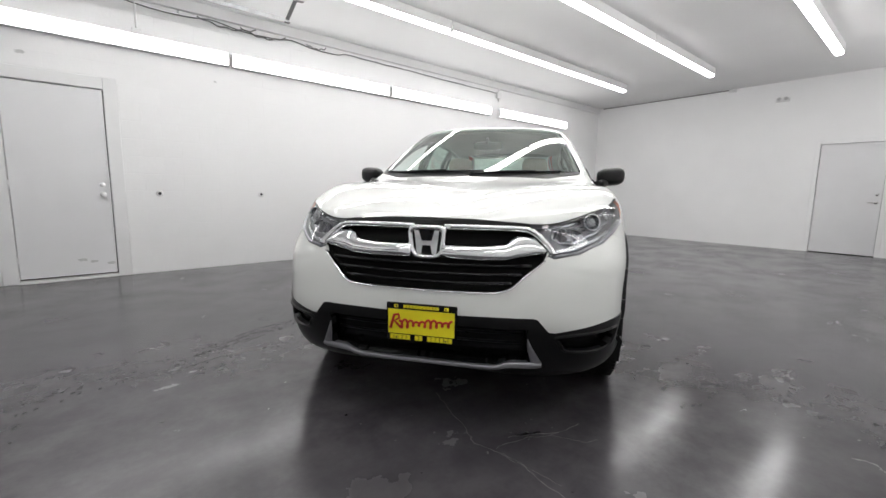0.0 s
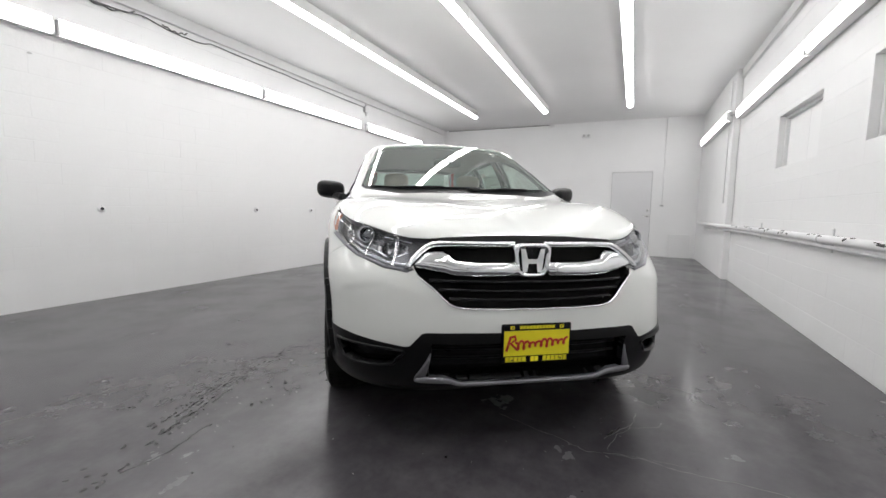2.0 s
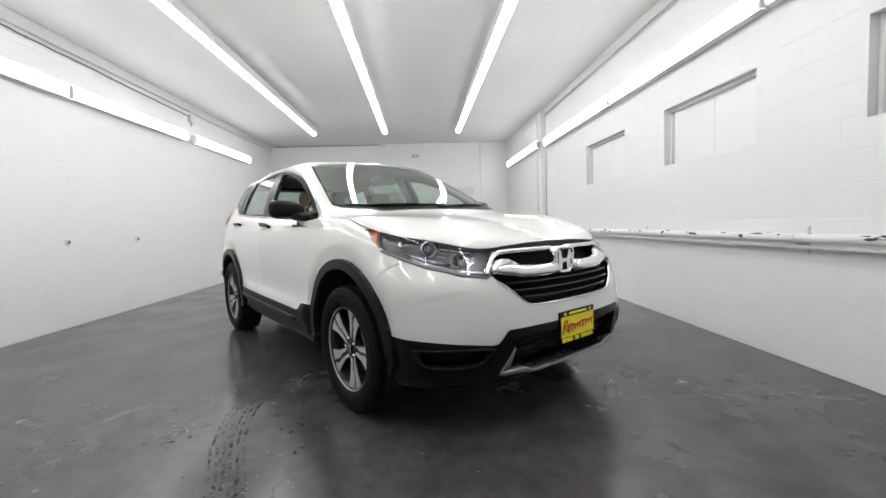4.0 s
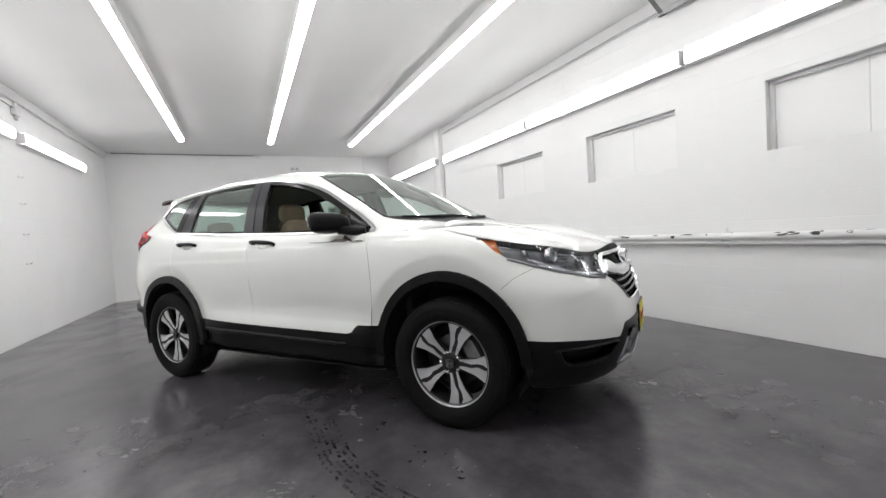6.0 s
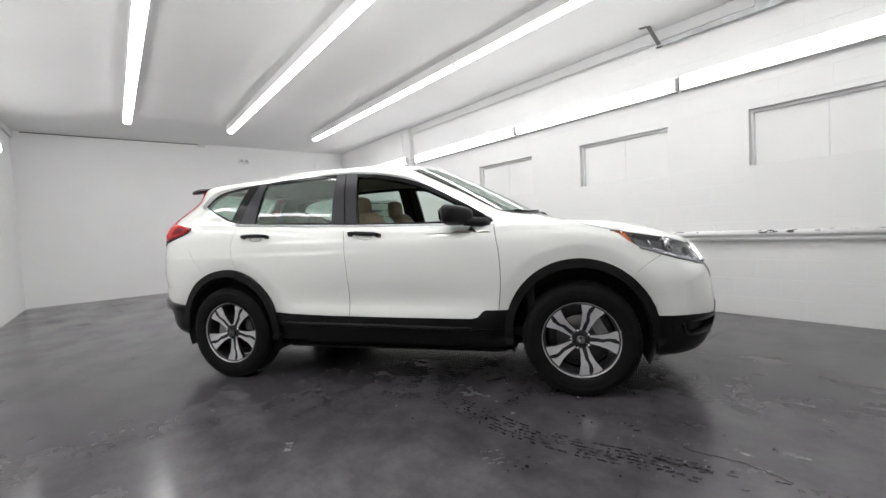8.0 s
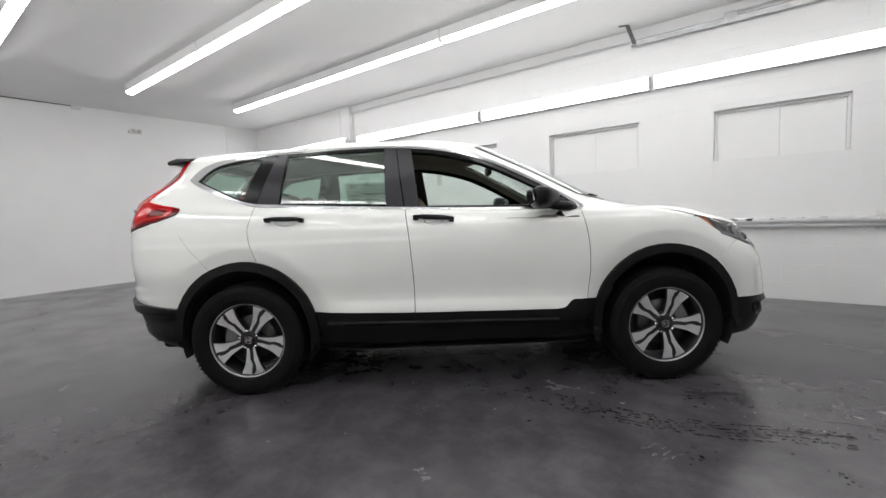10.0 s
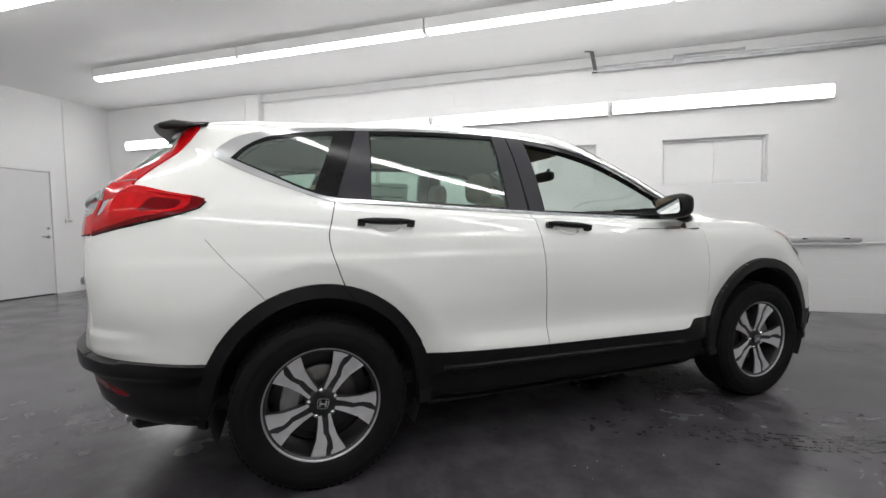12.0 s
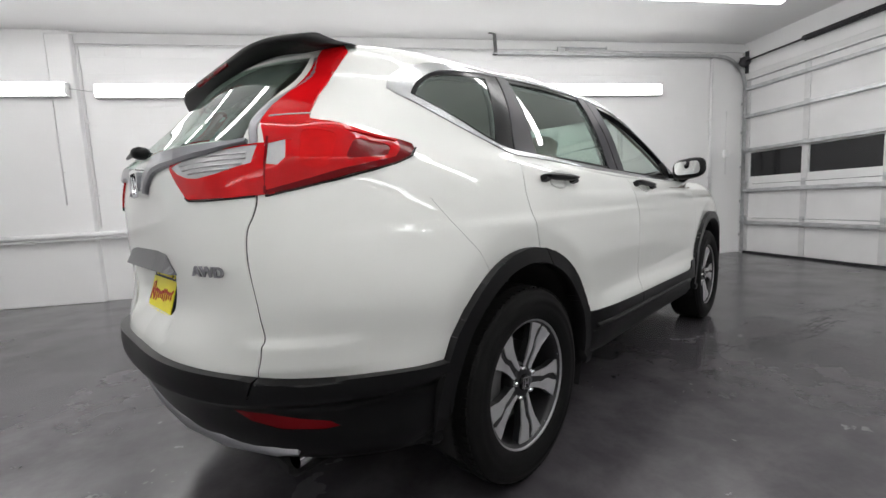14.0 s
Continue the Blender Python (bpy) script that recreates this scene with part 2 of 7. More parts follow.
WINDOWS = [(0.68, 1.89), (-1.39, -0.18), (-3.38, -2.20)]
WZ = (1.595, 2.175)
LDOOR = (-4.03, -3.19, 2.14)
FDOOR = (-3.54, -2.62, 2.06)


def wall_with_holes(name, axis, plane, depth, lo, hi, holes, mat, label):
    """A wall slab from plane outward by depth, with openings (a0, a1, z0, z1) through it."""
    cuts = sorted({lo, hi, *[h[0] for h in holes], *[h[1] for h in holes]})
    bm = bmesh.new()
    for a, b in zip(cuts, cuts[1:]):
        mid = (a + b) / 2
        zs = [(0.0, H)]
        for h0, h1, z0, z1 in holes:
            if h0 <= mid <= h1:
                zs = [s for u, w in zs for s in ((u, min(w, z0)), (max(u, z1), w)) if s[1] - s[0] > 1e-4]
        for u, w in zs:
            p, q = sorted((plane, plane + depth))
            if axis == "y":
                box(bm, (a, p, u), (b, q, w))
            else:
                box(bm, (p, a, u), (q, b, w))
    return solo(name, bm, mat, label, "wall", kind="structure")


wall_south = wall_with_holes("wall_south", "y", Y0 - 0.004, -T, X0 - T, X1 + T, [(a, b, *WZ) for a, b in WINDOWS], M_MORTAR, "white painted concrete block wall with blocked-up windows")
wall_north = wall_with_holes("wall_north", "y", Y1 + 0.004, T, X0 - T, X1 + T, [(LDOOR[0], LDOOR[1], 0.0, LDOOR[2])], M_MORTAR, "white painted concrete block wall beside the door")
wall_east = wall_with_holes("wall_east", "x", X1, T, Y0 - T, Y1 + T, [(FDOOR[0], FDOOR[1], 0.0, FDOOR[2])], M_WALL, "smooth white painted end wall")
# the far stretch of the south wall stands proud of the rest
XS, YS = 3.96, -4.53
bm = bmesh.new()
box(bm, (XS, Y0 - 0.002, 0.0), (X1 + 0.002, YS, H - 0.001), 0.006, 1)
solo("wall_southeast", bm, M_BLOCK, "smooth white painted stretch of wall that stands proud", "wall", kind="structure")
GY0, GY1, GZ = -4.58, 1.24, 2.76
wall_west = wall_with_holes("wall_west", "x", X0, -T, Y0 - T, Y1 + T, [(GY0, GY1, 0.0, GZ)], M_WALL, "white painted wall round the overhead garage door")


# ---------------------------------------------------------------- fluorescent lights
def fluorescent(name, m, length, label, group, width=0.15, drop=0.085, lit=None, back=0.04, lip=0.0):
    """A strip light that hangs below z = 0 along x: enamel back, two lit covers with a seam, end plates."""
    ob = thing(name, label, "light", m, group)
    h = length / 2
    bm = bmesh.new()
    box(bm, (-h, -width * 0.5, -back), (h, width * 0.5, 0.0), 0.006, 1)
    for q in (-1, 1):
        if lip:
            lo, hi = sorted((q * width * 0.505, q * (width * 0.505 + 0.004)))
            box(bm, (-h, lo, -back - lip), (h, hi, 0.0))
    part("housing", bm, M_HOUSING, ob, "white enamelled steel back")
    for s in (-1, 1):
        bm = bmesh.new()
        out = []
        for k in range(9):
            a = math.pi * k / 8
            out.append((-math.cos(a) * width / 2 * (1 - 0.12 * math.sin(a)), -back - 0.001 - (drop - back - 0.001) * math.sin(a) ** 0.38))
        lo, hi = sorted((s * 0.006, s * (h - 0.022)))
        prism(bm, out, "x", lo, hi)
        part("diffuser", bm, lit or M_DIFFUSER, ob, "glowing white plastic cover")
        bm = bmesh.new()
        lo, hi = sorted((s * (h - 0.02), s * h))
        box(bm, (lo, -width * 0.46, -drop * 0.9), (hi, width * 0.46, -0.001), 0.005, 1)
        part("end_cap", bm, M_HOUSING, ob)
    bm = bmesh.new()
    box(bm, (-0.005, -width * 0.45, -drop * 0.8), (0.005, width * 0.45, -0.03))
    part("seam_strip", bm, M_HOUSING, ob)
    return ob


first = fluorescent("fluorescent_light", pose(4.16, 0.34, H - 0.002), 2.42, "long ceiling fluorescent light with a lit white cover", "ceiling lights", 0.118, 0.158, None, 0.08, 0.038)
for row, y in enumerate((0.34, -1.28, -2.98)):
    for k in range(4):
        if row or k:
            copy_thing(first, pose(4.16 - 2.44 * k, y, H - 0.002))


def wall_light(m, length):
    return fluorescent("fluorescent_light", m, length, "long fluorescent light with a lit cover fixed along the wall", "wall lights", 0.157, 0.105, M_WALLDIFFUSER, 0.045, 0.042)


wl = wall_light(pose(-3.08, Y1 - 0.002, 2.715, -90, 0, 0), 2.432)
for x in (-0.62, 1.86, 4.55):
    copy_thing(wl, pose(x, Y1 - 0.002, 2.715, -90, 0, 0))
for x in (-2.78, -0.31):
    copy_thing(wl, pose(x, Y0 + 0.002, 2.62, 90, 0, 0))
wl = wall_light(pose(2.365, Y0 + 0.002, 2.62, 90, 0, 0), 2.82)
copy_thing(wl, pose(5.42, YS + 0.002, 2.62, 90, 0, 0))
# ---------------------------------------------------------------- the car's skin
# Car axes: x ahead, y to its left, z up, from the middle of the wheelbase on the floor.
def eased(knots, values, s):
    """A smooth curve through values at the knots."""
    knots, values, s = np.asarray(knots, float), np.asarray(values, float), np.asarray(s, float)
    d = np.diff(values) / np.diff(knots)
    m = np.empty(len(values))
    m[1:-1] = np.where(d[:-1] * d[1:] > 0, 2 * d[:-1] * d[1:] / (d[:-1] + d[1:] + 1e-12), 0.0)
    m[0], m[-1] = d[0], d[-1]
    i = np.clip(np.searchsorted(knots, s) - 1, 0, len(knots) - 2)
    h = knots[i + 1] - knots[i]
    u = (s - knots[i]) / h
    return (2 * u**3 - 3 * u**2 + 1) * values[i] + (u**3 - 2 * u**2 + u) * h * m[i] + (-2 * u**3 + 3 * u**2) * values[i + 1] + (u**3 - u**2) * h * m[i + 1]


KN = (0.0, 0.15, 0.30, 0.50, 0.70, 0.85, 1.0)


def hoop(u, xf, xa, nf, w, xr, xb, nr, zs, waist=0.0, taper=0.0):
    """One line round the right half of the car, from the middle of its front to the middle of its back."""
    u = np.asarray(u, float)
    x, y = np.empty_like(u), np.empty_like(u)
    a = u <= 0.3
    c = u >= 0.7
    b = ~a & ~c
    for sel, ph, xe, xs, n in ((a, u / 0.3, xf, xa, nf), (c, (1 - u) / 0.3, xr, xb, nr)):
        f = np.clip(ph[sel], 0, 1) * np.pi / 2
        rr = 1 / (np.abs(np.cos(f)) ** n + np.abs(np.sin(f)) ** n) ** (1 / n)
        x[sel], y[sel] = xs + (xe - xs) * rr * np.cos(f), -w * rr * np.sin(f)
    s = (u[b] - 0.3) / 0.4
    x[b] = xa + (xb - xa) * s
    y[b] = -(w - waist * np.sin(np.pi * s) ** 2)
    y *= 1 - taper * np.clip((-0.7 - x) / 1.4, 0, 1.2) ** 1.5
    return np.stack([x, y, eased(KN, zs, u)], -1)


# each line: front, front turn, front fullness, half width, rear, rear turn, rear fullness, heights, waist, taper
UNDERSIDE = (2.00, 1.30, 3.0, 0.80, -2.14, -1.30, 3.0, (0.25, 0.245, 0.27, 0.27, 0.28, 0.34, 0.36), 0.0, 0.0)
LOW_LIP = (2.165, 1.33, 3.0, 0.895, -2.25, -1.33, 2.8, (0.305, 0.270, 0.31, 0.32, 0.33, 0.365, 0.375), 0.01, 0.0)
BUMPER_LOW = (2.232, 1.33, 3.1, 0.922, -2.325, -1.33, 2.85, (0.48, 0.47, 0.50, 0.50, 0.52, 0.55, 0.52), 0.008, 0.0)
BUMPER_MID = (2.228, 1.33, 3.1, 0.922, -2.325, -1.33, 2.9, (0.61, 0.60, 0.63, 0.63, 0.64, 0.66, 0.62), 0.018, 0.0)
BUMPER_TOP = (2.196, 1.33, 3.0, 0.926, -2.280, -1.33, 3.6, (0.76, 0.75, 0.77, 0.77, 0.78, 0.79, 0.76), 0.012, 0.02)
HIP = (2.125, 1.30, 2.6, 0.919, -2.280, -1.33, 4.0, (0.89, 0.885, 0.91, 0.91, 0.92, 0.93, 0.93), 0.0, 0.05)
SHOULDER = (2.048, 1.22, 2.65, 0.902, -2.280, -1.33, 4.1, (0.955, 0.985, 1.02, 1.03, 1.06, 1.09, 1.09), -0.005, 0.08)
WAIST = (1.72, 1.00, 2.9, 0.866, -2.266, -1.30, 4.2, (1.045, 1.088, 1.102, 1.115, 1.16, 1.19, 1.19), -0.005, 0.095)
BELT = (1.14, 0.40, 4.0, 0.822, -2.236, -1.25, 4.4, (1.165, 1.155, 1.13, 1.165, 1.23, 1.27, 1.26), 0.0, 0.10)
MID_GLASS = (0.72, -0.05, 3.5, 0.754, -2.076, -1.20, 2.9, (1.385, 1.375, 1.36, 1.37, 1.40, 1.43, 1.42), 0.0, 0.09)
ROOF_EDGE = (0.29, -0.45, 3.8, 0.656, -1.945, -1.15, 3.6, (1.592, 1.575, 1.553, 1.558, 1.538, 1.548, 1.56), 0.0, 0.02)
ROOF_TURN = (0.12, -0.45, 3.4, 0.585, -1.87, -1.10, 3.4, (1.628, 1.617, 1.615, 1.618, 1.590, 1.580, 1.592), 0.0, 0.0)
ROOF_INNER = (-0.05, -0.45, 2.6, 0.35, -1.60, -0.9, 2.6, (1.648, 1.648, 1.648, 1.650, 1.634, 1.620, 1.618), 0.0, 0.0)
ROOF_MIDDLE = (-0.20, -0.45, 2.0, 0.001, -1.3, -0.8, 2.0, (1.655, 1.655, 1.656, 1.656, 1.648, 1.640, 1.638), 0.0, 0.0)
HOOPS = [UNDERSIDE, LOW_LIP, BUMPER_LOW, BUMPER_MID, BUMPER_TOP, HIP, SHOULDER, WAIST, BELT, MID_GLASS, ROOF_EDGE, ROOF_TURN, ROOF_INNER, ROOF_MIDDLE]


def ramp01(t):
    t = np.clip(t, 0, 1)
    return t * t * (3 - 2 * t)


def pressed(g):
    """Press the creases into the skin: flares round the wheels, door ledges, the shoulder and the bumper corner."""
    n = np.cross(np.gradient(g, axis=1), np.gradient(g, axis=0))
    n /= np.linalg.norm(n, axis=2)[..., None] + 1e-9
    n *= np.where((n * (g - np.array([-0.2, 0, 0.75]))).sum(2) < 0, -1, 1)[..., None]
    x, y, z = g[..., 0], g[..., 1], g[..., 2]
    d = np.zeros_like(x)
    side = ramp01((-y - 0.70) / 0.08) * (z < 1.1)
    for cx, cz, rx, rz in ((1.325, 0.40, 0.465, 0.476), (-1.325, 0.395, 0.462, 0.470)):
        rho = np.hypot((x - cx) / rx, (z - cz) / rz)
        d -= 0.020 * np.clip((1.18 - rho) / 0.18, 0, 1) * side * (z > cz - 0.05)
    door = ramp01((x + 0.85) / 0.25) * ramp01((0.86 - x) / 0.1)
    crease = 0.575 + 0.02 * np.clip(0.4 - x, -1, 1)
    d += 0.015 * np.clip((crease - z) / 0.07, 0, 1) * door * side
    d -= 0.0045 * ramp01((z - 0.958) / 0.030) * ramp01((1.16 - z) / 0.10) * ramp01((-y - 0.5) / 0.1) * ramp01((0.1 - x) / 0.5) * ramp01((x + 2.15) / 0.2)
    d -= 0.004 * ramp01((z - 1.045) / 0.026) * ramp01((1.20 - z) / 0.08) * ramp01((-y - 0.6) / 0.1) * ramp01((1.35 - x) / 0.2) * ramp01((x + 1.1) / 0.4)
    a = -(x + y) * 0.5**0.5
    line = 0.746 - 0.043 * (a + 1.017) / 0.218
    d -= 0.0045 * ramp01((line - z) / 0.016) * ramp01((z - 0.47) / 0.05) * ramp01((a + 1.20) / 0.28) * ramp01((-0.800 - a) / 0.024) * (x > 1.5)
    corner = ramp01((-0.62 - y) / 0.04) * ramp01((y + 0.83) / 0.05) * (x < -1.9)
    d += 0.013 * ramp01((0.712 - z) / 0.022) * ramp01((z - 0.60) / 0.03) * corner
    return g + n * d[..., None]


def skin(nu=(64, 100, 38), per=11):
    """The right half of the skin as a grid of places, rows from the sills up to the roof's middle."""
    u = np.concatenate([np.linspace(0, 0.3, nu[0], endpoint=False), np.linspace(0.3, 0.7, nu[1], endpoint=False), np.linspace(0.7, 1, nu[2])])
    k = np.stack([hoop(u, *h) for h in HOOPS])
    t = np.concatenate([np.zeros((1, len(u))), np.cumsum(np.linalg.norm(np.diff(k, axis=0), axis=2) ** 0.75 + 1e-4, axis=0)])
    out = []
    n = len(HOOPS)
    for i in range(n - 1):
        j0, j3 = max(i - 1, 0), min(i + 2, n - 1)
        t0, t1, t2, t3 = t[j0], t[i], t[i + 1], t[j3]
        h = (t2 - t1)[:, None]
        m1 = (k[i + 1] - k[j0]) / (t2 - t0)[:, None] * h
        m2 = (k[j3] - k[i]) / (t3 - t1)[:, None] * h
        for s in np.linspace(0, 1, per, endpoint=False):
            out.append((2 * s**3 - 3 * s**2 + 1) * k[i] + (s**3 - 2 * s**2 + s) * m1 + (-2 * s**3 + 3 * s**2) * k[i + 1] + (s**3 - s**2) * m2)
    out.append(k[-1])
    g = pressed(np.stack(out))
    g[:, 0, 1] = 0.0
    g[:, -1, 1] = 0.0
    g[-1, :, 1] = 0.0
    return g


# ---------------------------------------------------------------- car materials
def paint_material():
    """Pearl white: a pale base with fine flake under clear lacquer."""
    m = material("pearl_white_paint", (0.815, 0.83, 0.80), 0.38, coat=1.0, spread=0.012, scale=900.0)
    m.node_tree.nodes["Principled BSDF"].inputs["Coat Roughness"].default_value = 0.012
    m.node_tree.nodes["Principled BSDF"].inputs["Coat IOR"].default_value = 1.62
    return m


M_PAINT = paint_material()
M_CLAD = material("black_grained_plastic", (0.007, 0.007, 0.0075), 0.36, spread=0.15, scale=30, bump=0.08, bump_scale=420, spec=0.2)
M_BLACK = material("gloss_black_plastic", (0.006, 0.006, 0.007), 0.2, spread=0.1, scale=20, spec=0.22)
M_PILLAR = material("satin_pillar_film", (0.020, 0.019, 0.025), 0.33, spec=0.35, spread=0.1, scale=14)
# near-black put in for the shade inside seams and the grille opening
M_GAP = material("black_gap_shade", (0.016, 0.016, 0.016), 0.8, spread=0.1, scale=30, spec=0.15)
M_LINER = material("wheel_well_felt", (0.010, 0.010, 0.010), 0.95, spread=0.2, scale=20)
M_WINDOWTRIM = material("bright_window_trim", (0.60, 0.61, 0.62), 0.22, metal=1.0, spread=0.03, scale=20)
M_CHROME = material("chrome", (0.86, 0.87, 0.88), 0.07, metal=1.0, spread=0.02, scale=20)
M_GREYGRIP = material("grey_grained_plastic", (0.13, 0.13, 0.135), 0.45, spread=0.08, scale=30, bump=0.08, bump_scale=300)
M_SATIN = material("satin_silver_plastic", (0.29, 0.29, 0.31), 0.33, metal=0.6, spread=0.05, scale=20)
M_ALLOY = material("machined_alloy", (0.84, 0.84, 0.85), 0.34, metal=0.8, spread=0.1, scale=22)
M_RIMEDGE = material("dull_alloy_edge", (0.48, 0.48, 0.49), 0.34, metal=0.9, spread=0.1, scale=20)
M_ALLOYDARK = material("dark_painted_alloy", (0.028, 0.028, 0.030), 0.35, metal=0.3, spread=0.1, scale=20)
M_TYRE = material("tyre_rubber", (0.008, 0.008, 0.008), 0.62, spread=0.25, scale=16, bump=0.2, bump_scale=160, spec=0.13)
M_DISC = material("brake_disc_steel", (0.10, 0.098, 0.095), 0.35, metal=0.9, spread=0.2, scale=30)
M_CALIPER = material("cast_caliper", (0.30, 0.30, 0.30), 0.45, metal=0.7, spread=0.2, scale=25)
M_RED = material("red_lamp_lens", (0.56, 0.005, 0.008), 0.1, spread=0.12, scale=9, spec=0.12, coat=0.3)
M_REDDARK = material("dark_red_lens", (0.17, 0.003, 0.006), 0.12, spread=0.2, scale=9, spec=0.16)
M_REDLINE = material("bright_red_rib", (0.62, 0.007, 0.009), 0.14, spread=0.1, scale=30, spec=0.12)
M_CLEARLENS = material("ribbed_clear_lens", (0.52, 0.52, 0.53), 0.2, metal=0.3, spread=0.1, scale=45)
M_AMBER = material("amber_reflector", (0.72, 0.20, 0.05), 0.15, coat=1.0, spread=0.15, scale=40)
M_YELLOW = material("yellow_plate_insert", (0.95, 0.84, 0.025), 0.4, spread=0.04, scale=20)
M_PLATERED = material("red_print", (0.55, 0.03, 0.02), 0.4)
M_PLATEBLACK = material("black_print", (0.012, 0.012, 0.012), 0.4)
M_SEAT = material("beige_seat_cloth", (0.35, 0.28, 0.20), 0.85, spread=0.12, scale=40, bump=0.3, bump_scale=350)
M_TRIMTAN = material("beige_cabin_plastic", (0.30, 0.27, 0.22), 0.6, spread=0.08, scale=15)
M_CABIN = material("black_cabin_plastic", (0.022, 0.022, 0.022), 0.6, spread=0.15, scale=18, bump=0.15, bump_scale=250)
M_HEADLINER = material("grey_headliner", (0.33, 0.31, 0.28), 0.9, spread=0.06, scale=30, bump=0.2, bump_scale=300)
M_PAPER = material("window_sticker_paper", (0.72, 0.74, 0.72), 0.6, spread=0.03, scale=30)
M_PRINT = material("grey_print", (0.10, 0.10, 0.10), 0.6)
M_MIRROR = material("mirror_glass", (0.85, 0.86, 0.87), 0.02, metal=1.0)
M_GLASS = glass_material("clear_car_glass", (0.82, 0.93, 0.87), 0.0, 0.15, 0.05)
M_TINT = glass_material("green_tinted_glass", (0.64, 0.80, 0.72), 0.0, 0.12, 0.08)
M_LAMPGLASS = glass_material("headlamp_cover", (0.93, 0.94, 0.95), 0.0, 0.05)
M_REFLECT = material("headlamp_chrome", (0.58, 0.59, 0.61), 0.26, metal=1.0, spread=0.1, scale=30)
M_BULB = material("headlamp_projector", (0.30, 0.31, 0.33), 0.06, metal=0.8, coat=1.0)
M_LAMPGREY = material("headlamp_bezel", (0.20, 0.20, 0.21), 0.3, metal=0.6, spread=0.1, scale=30)

from mathutils.bvhtree import BVHTree

# ---------------------------------------------------------------- carving the skin into panels
EX, EY, EZ = Vector((1, 0, 0)), Vector((0, 1, 0)), Vector((0, 0, 1))
DF = Vector((-1, -1, 0)).normalized()  # along the front corner, towards the side
DR = Vector((1, -1, 0)).normalized()  # along the rear corner, towards the side


def inside(p, poly):
    x, y = p
    hit = False
    for (ax, ay), (bx, by) in zip(poly, poly[1:] + poly[:1]):
        if (ay > y) != (by > y) and x < (bx - ax) * (y - ay) / (by - ay) + ax:
            hit = not hit
    return hit


def rounded(poly, r=0.02, seg=4):
    """The outline with its corners rounded off."""
    out = []
    n = len(poly)
    for i in range(n):
        p, a, b = (Vector(poly[j % n]) for j in (i, i - 1, i + 1))
        d0, d1 = (a - p), (b - p)
        k = min(r, d0.length * 0.45, d1.length * 0.45)
        s, e = p + d0.normalized() * k, p + d1.normalized() * k
        for t in np.linspace(0, 1, seg + 1):
            q = s * (1 - t) ** 2 + p * 2 * t * (1 - t) + e * t * t
            out.append((q.x, q.y))
    return out


def ribbon(line, w):
    """A strip of width w along an open line, as an outline."""
    pts = [Vector(p) for p in line]
    left, right = [], []
    for i, p in enumerate(pts):
        d = (pts[min(i + 1, len(pts) - 1)] - pts[max(i - 1, 0)]).normalized()
        nrm = Vector((-d.y, d.x)) * w / 2
        left.append(tuple(p + nrm))
        right.append(tuple(p - nrm))
    return left + right[::-1]


def curve(line, seg=5):
    """A smooth line through the given points (2D or 3D)."""
    p = [np.array(q, float) for q in line]
    p = [2 * p[0] - p[1]] + p + [2 * p[-1] - p[-2]]
    out = []
    for i in range(1, len(p) - 2):
        for t in np.linspace(0, 1, seg, endpoint=False):
            out.append(tuple(0.5 * ((2 * p[i]) + (p[i + 1] - p[i - 1]) * t + (2 * p[i - 1] - 5 * p[i] + 4 * p[i + 1] - p[i + 2]) * t**2 + (3 * p[i] - p[i - 1] - 3 * p[i + 1] + p[i + 2]) * t**3)))
    out.append(tuple(p[-2]))
    return out


def oval(cx, cz, rx, rz, a0=0, a1=360, n=48):
    return [(cx + rx * math.cos(radians(a0 + (a1 - a0) * k / n)), cz + rz * math.sin(radians(a0 + (a1 - a0) * k / n))) for k in range(n)]


LABELS = {}
grid = skin()
hull = bmesh.new()
rows = [[hull.verts.new(p) for p in row] for row in grid]
for i in range(len(rows) - 1):
    for j in range(len(rows[0]) - 1):
        hull.faces.new((rows[i][j], rows[i][j + 1], rows[i + 1][j + 1], rows[i + 1][j]))
bmesh.ops.remove_doubles(hull, verts=hull.verts, dist=0.0004)
bmesh.ops.dissolve_degenerate(hull, edges=hull.edges, dist=0.0003)
LAB = hull.faces.layers.int.new("lab")
SKIN = BVHTree.FromBMesh(hull)


def number(label):
    return LABELS.setdefault(label, len(LABELS) + 1)


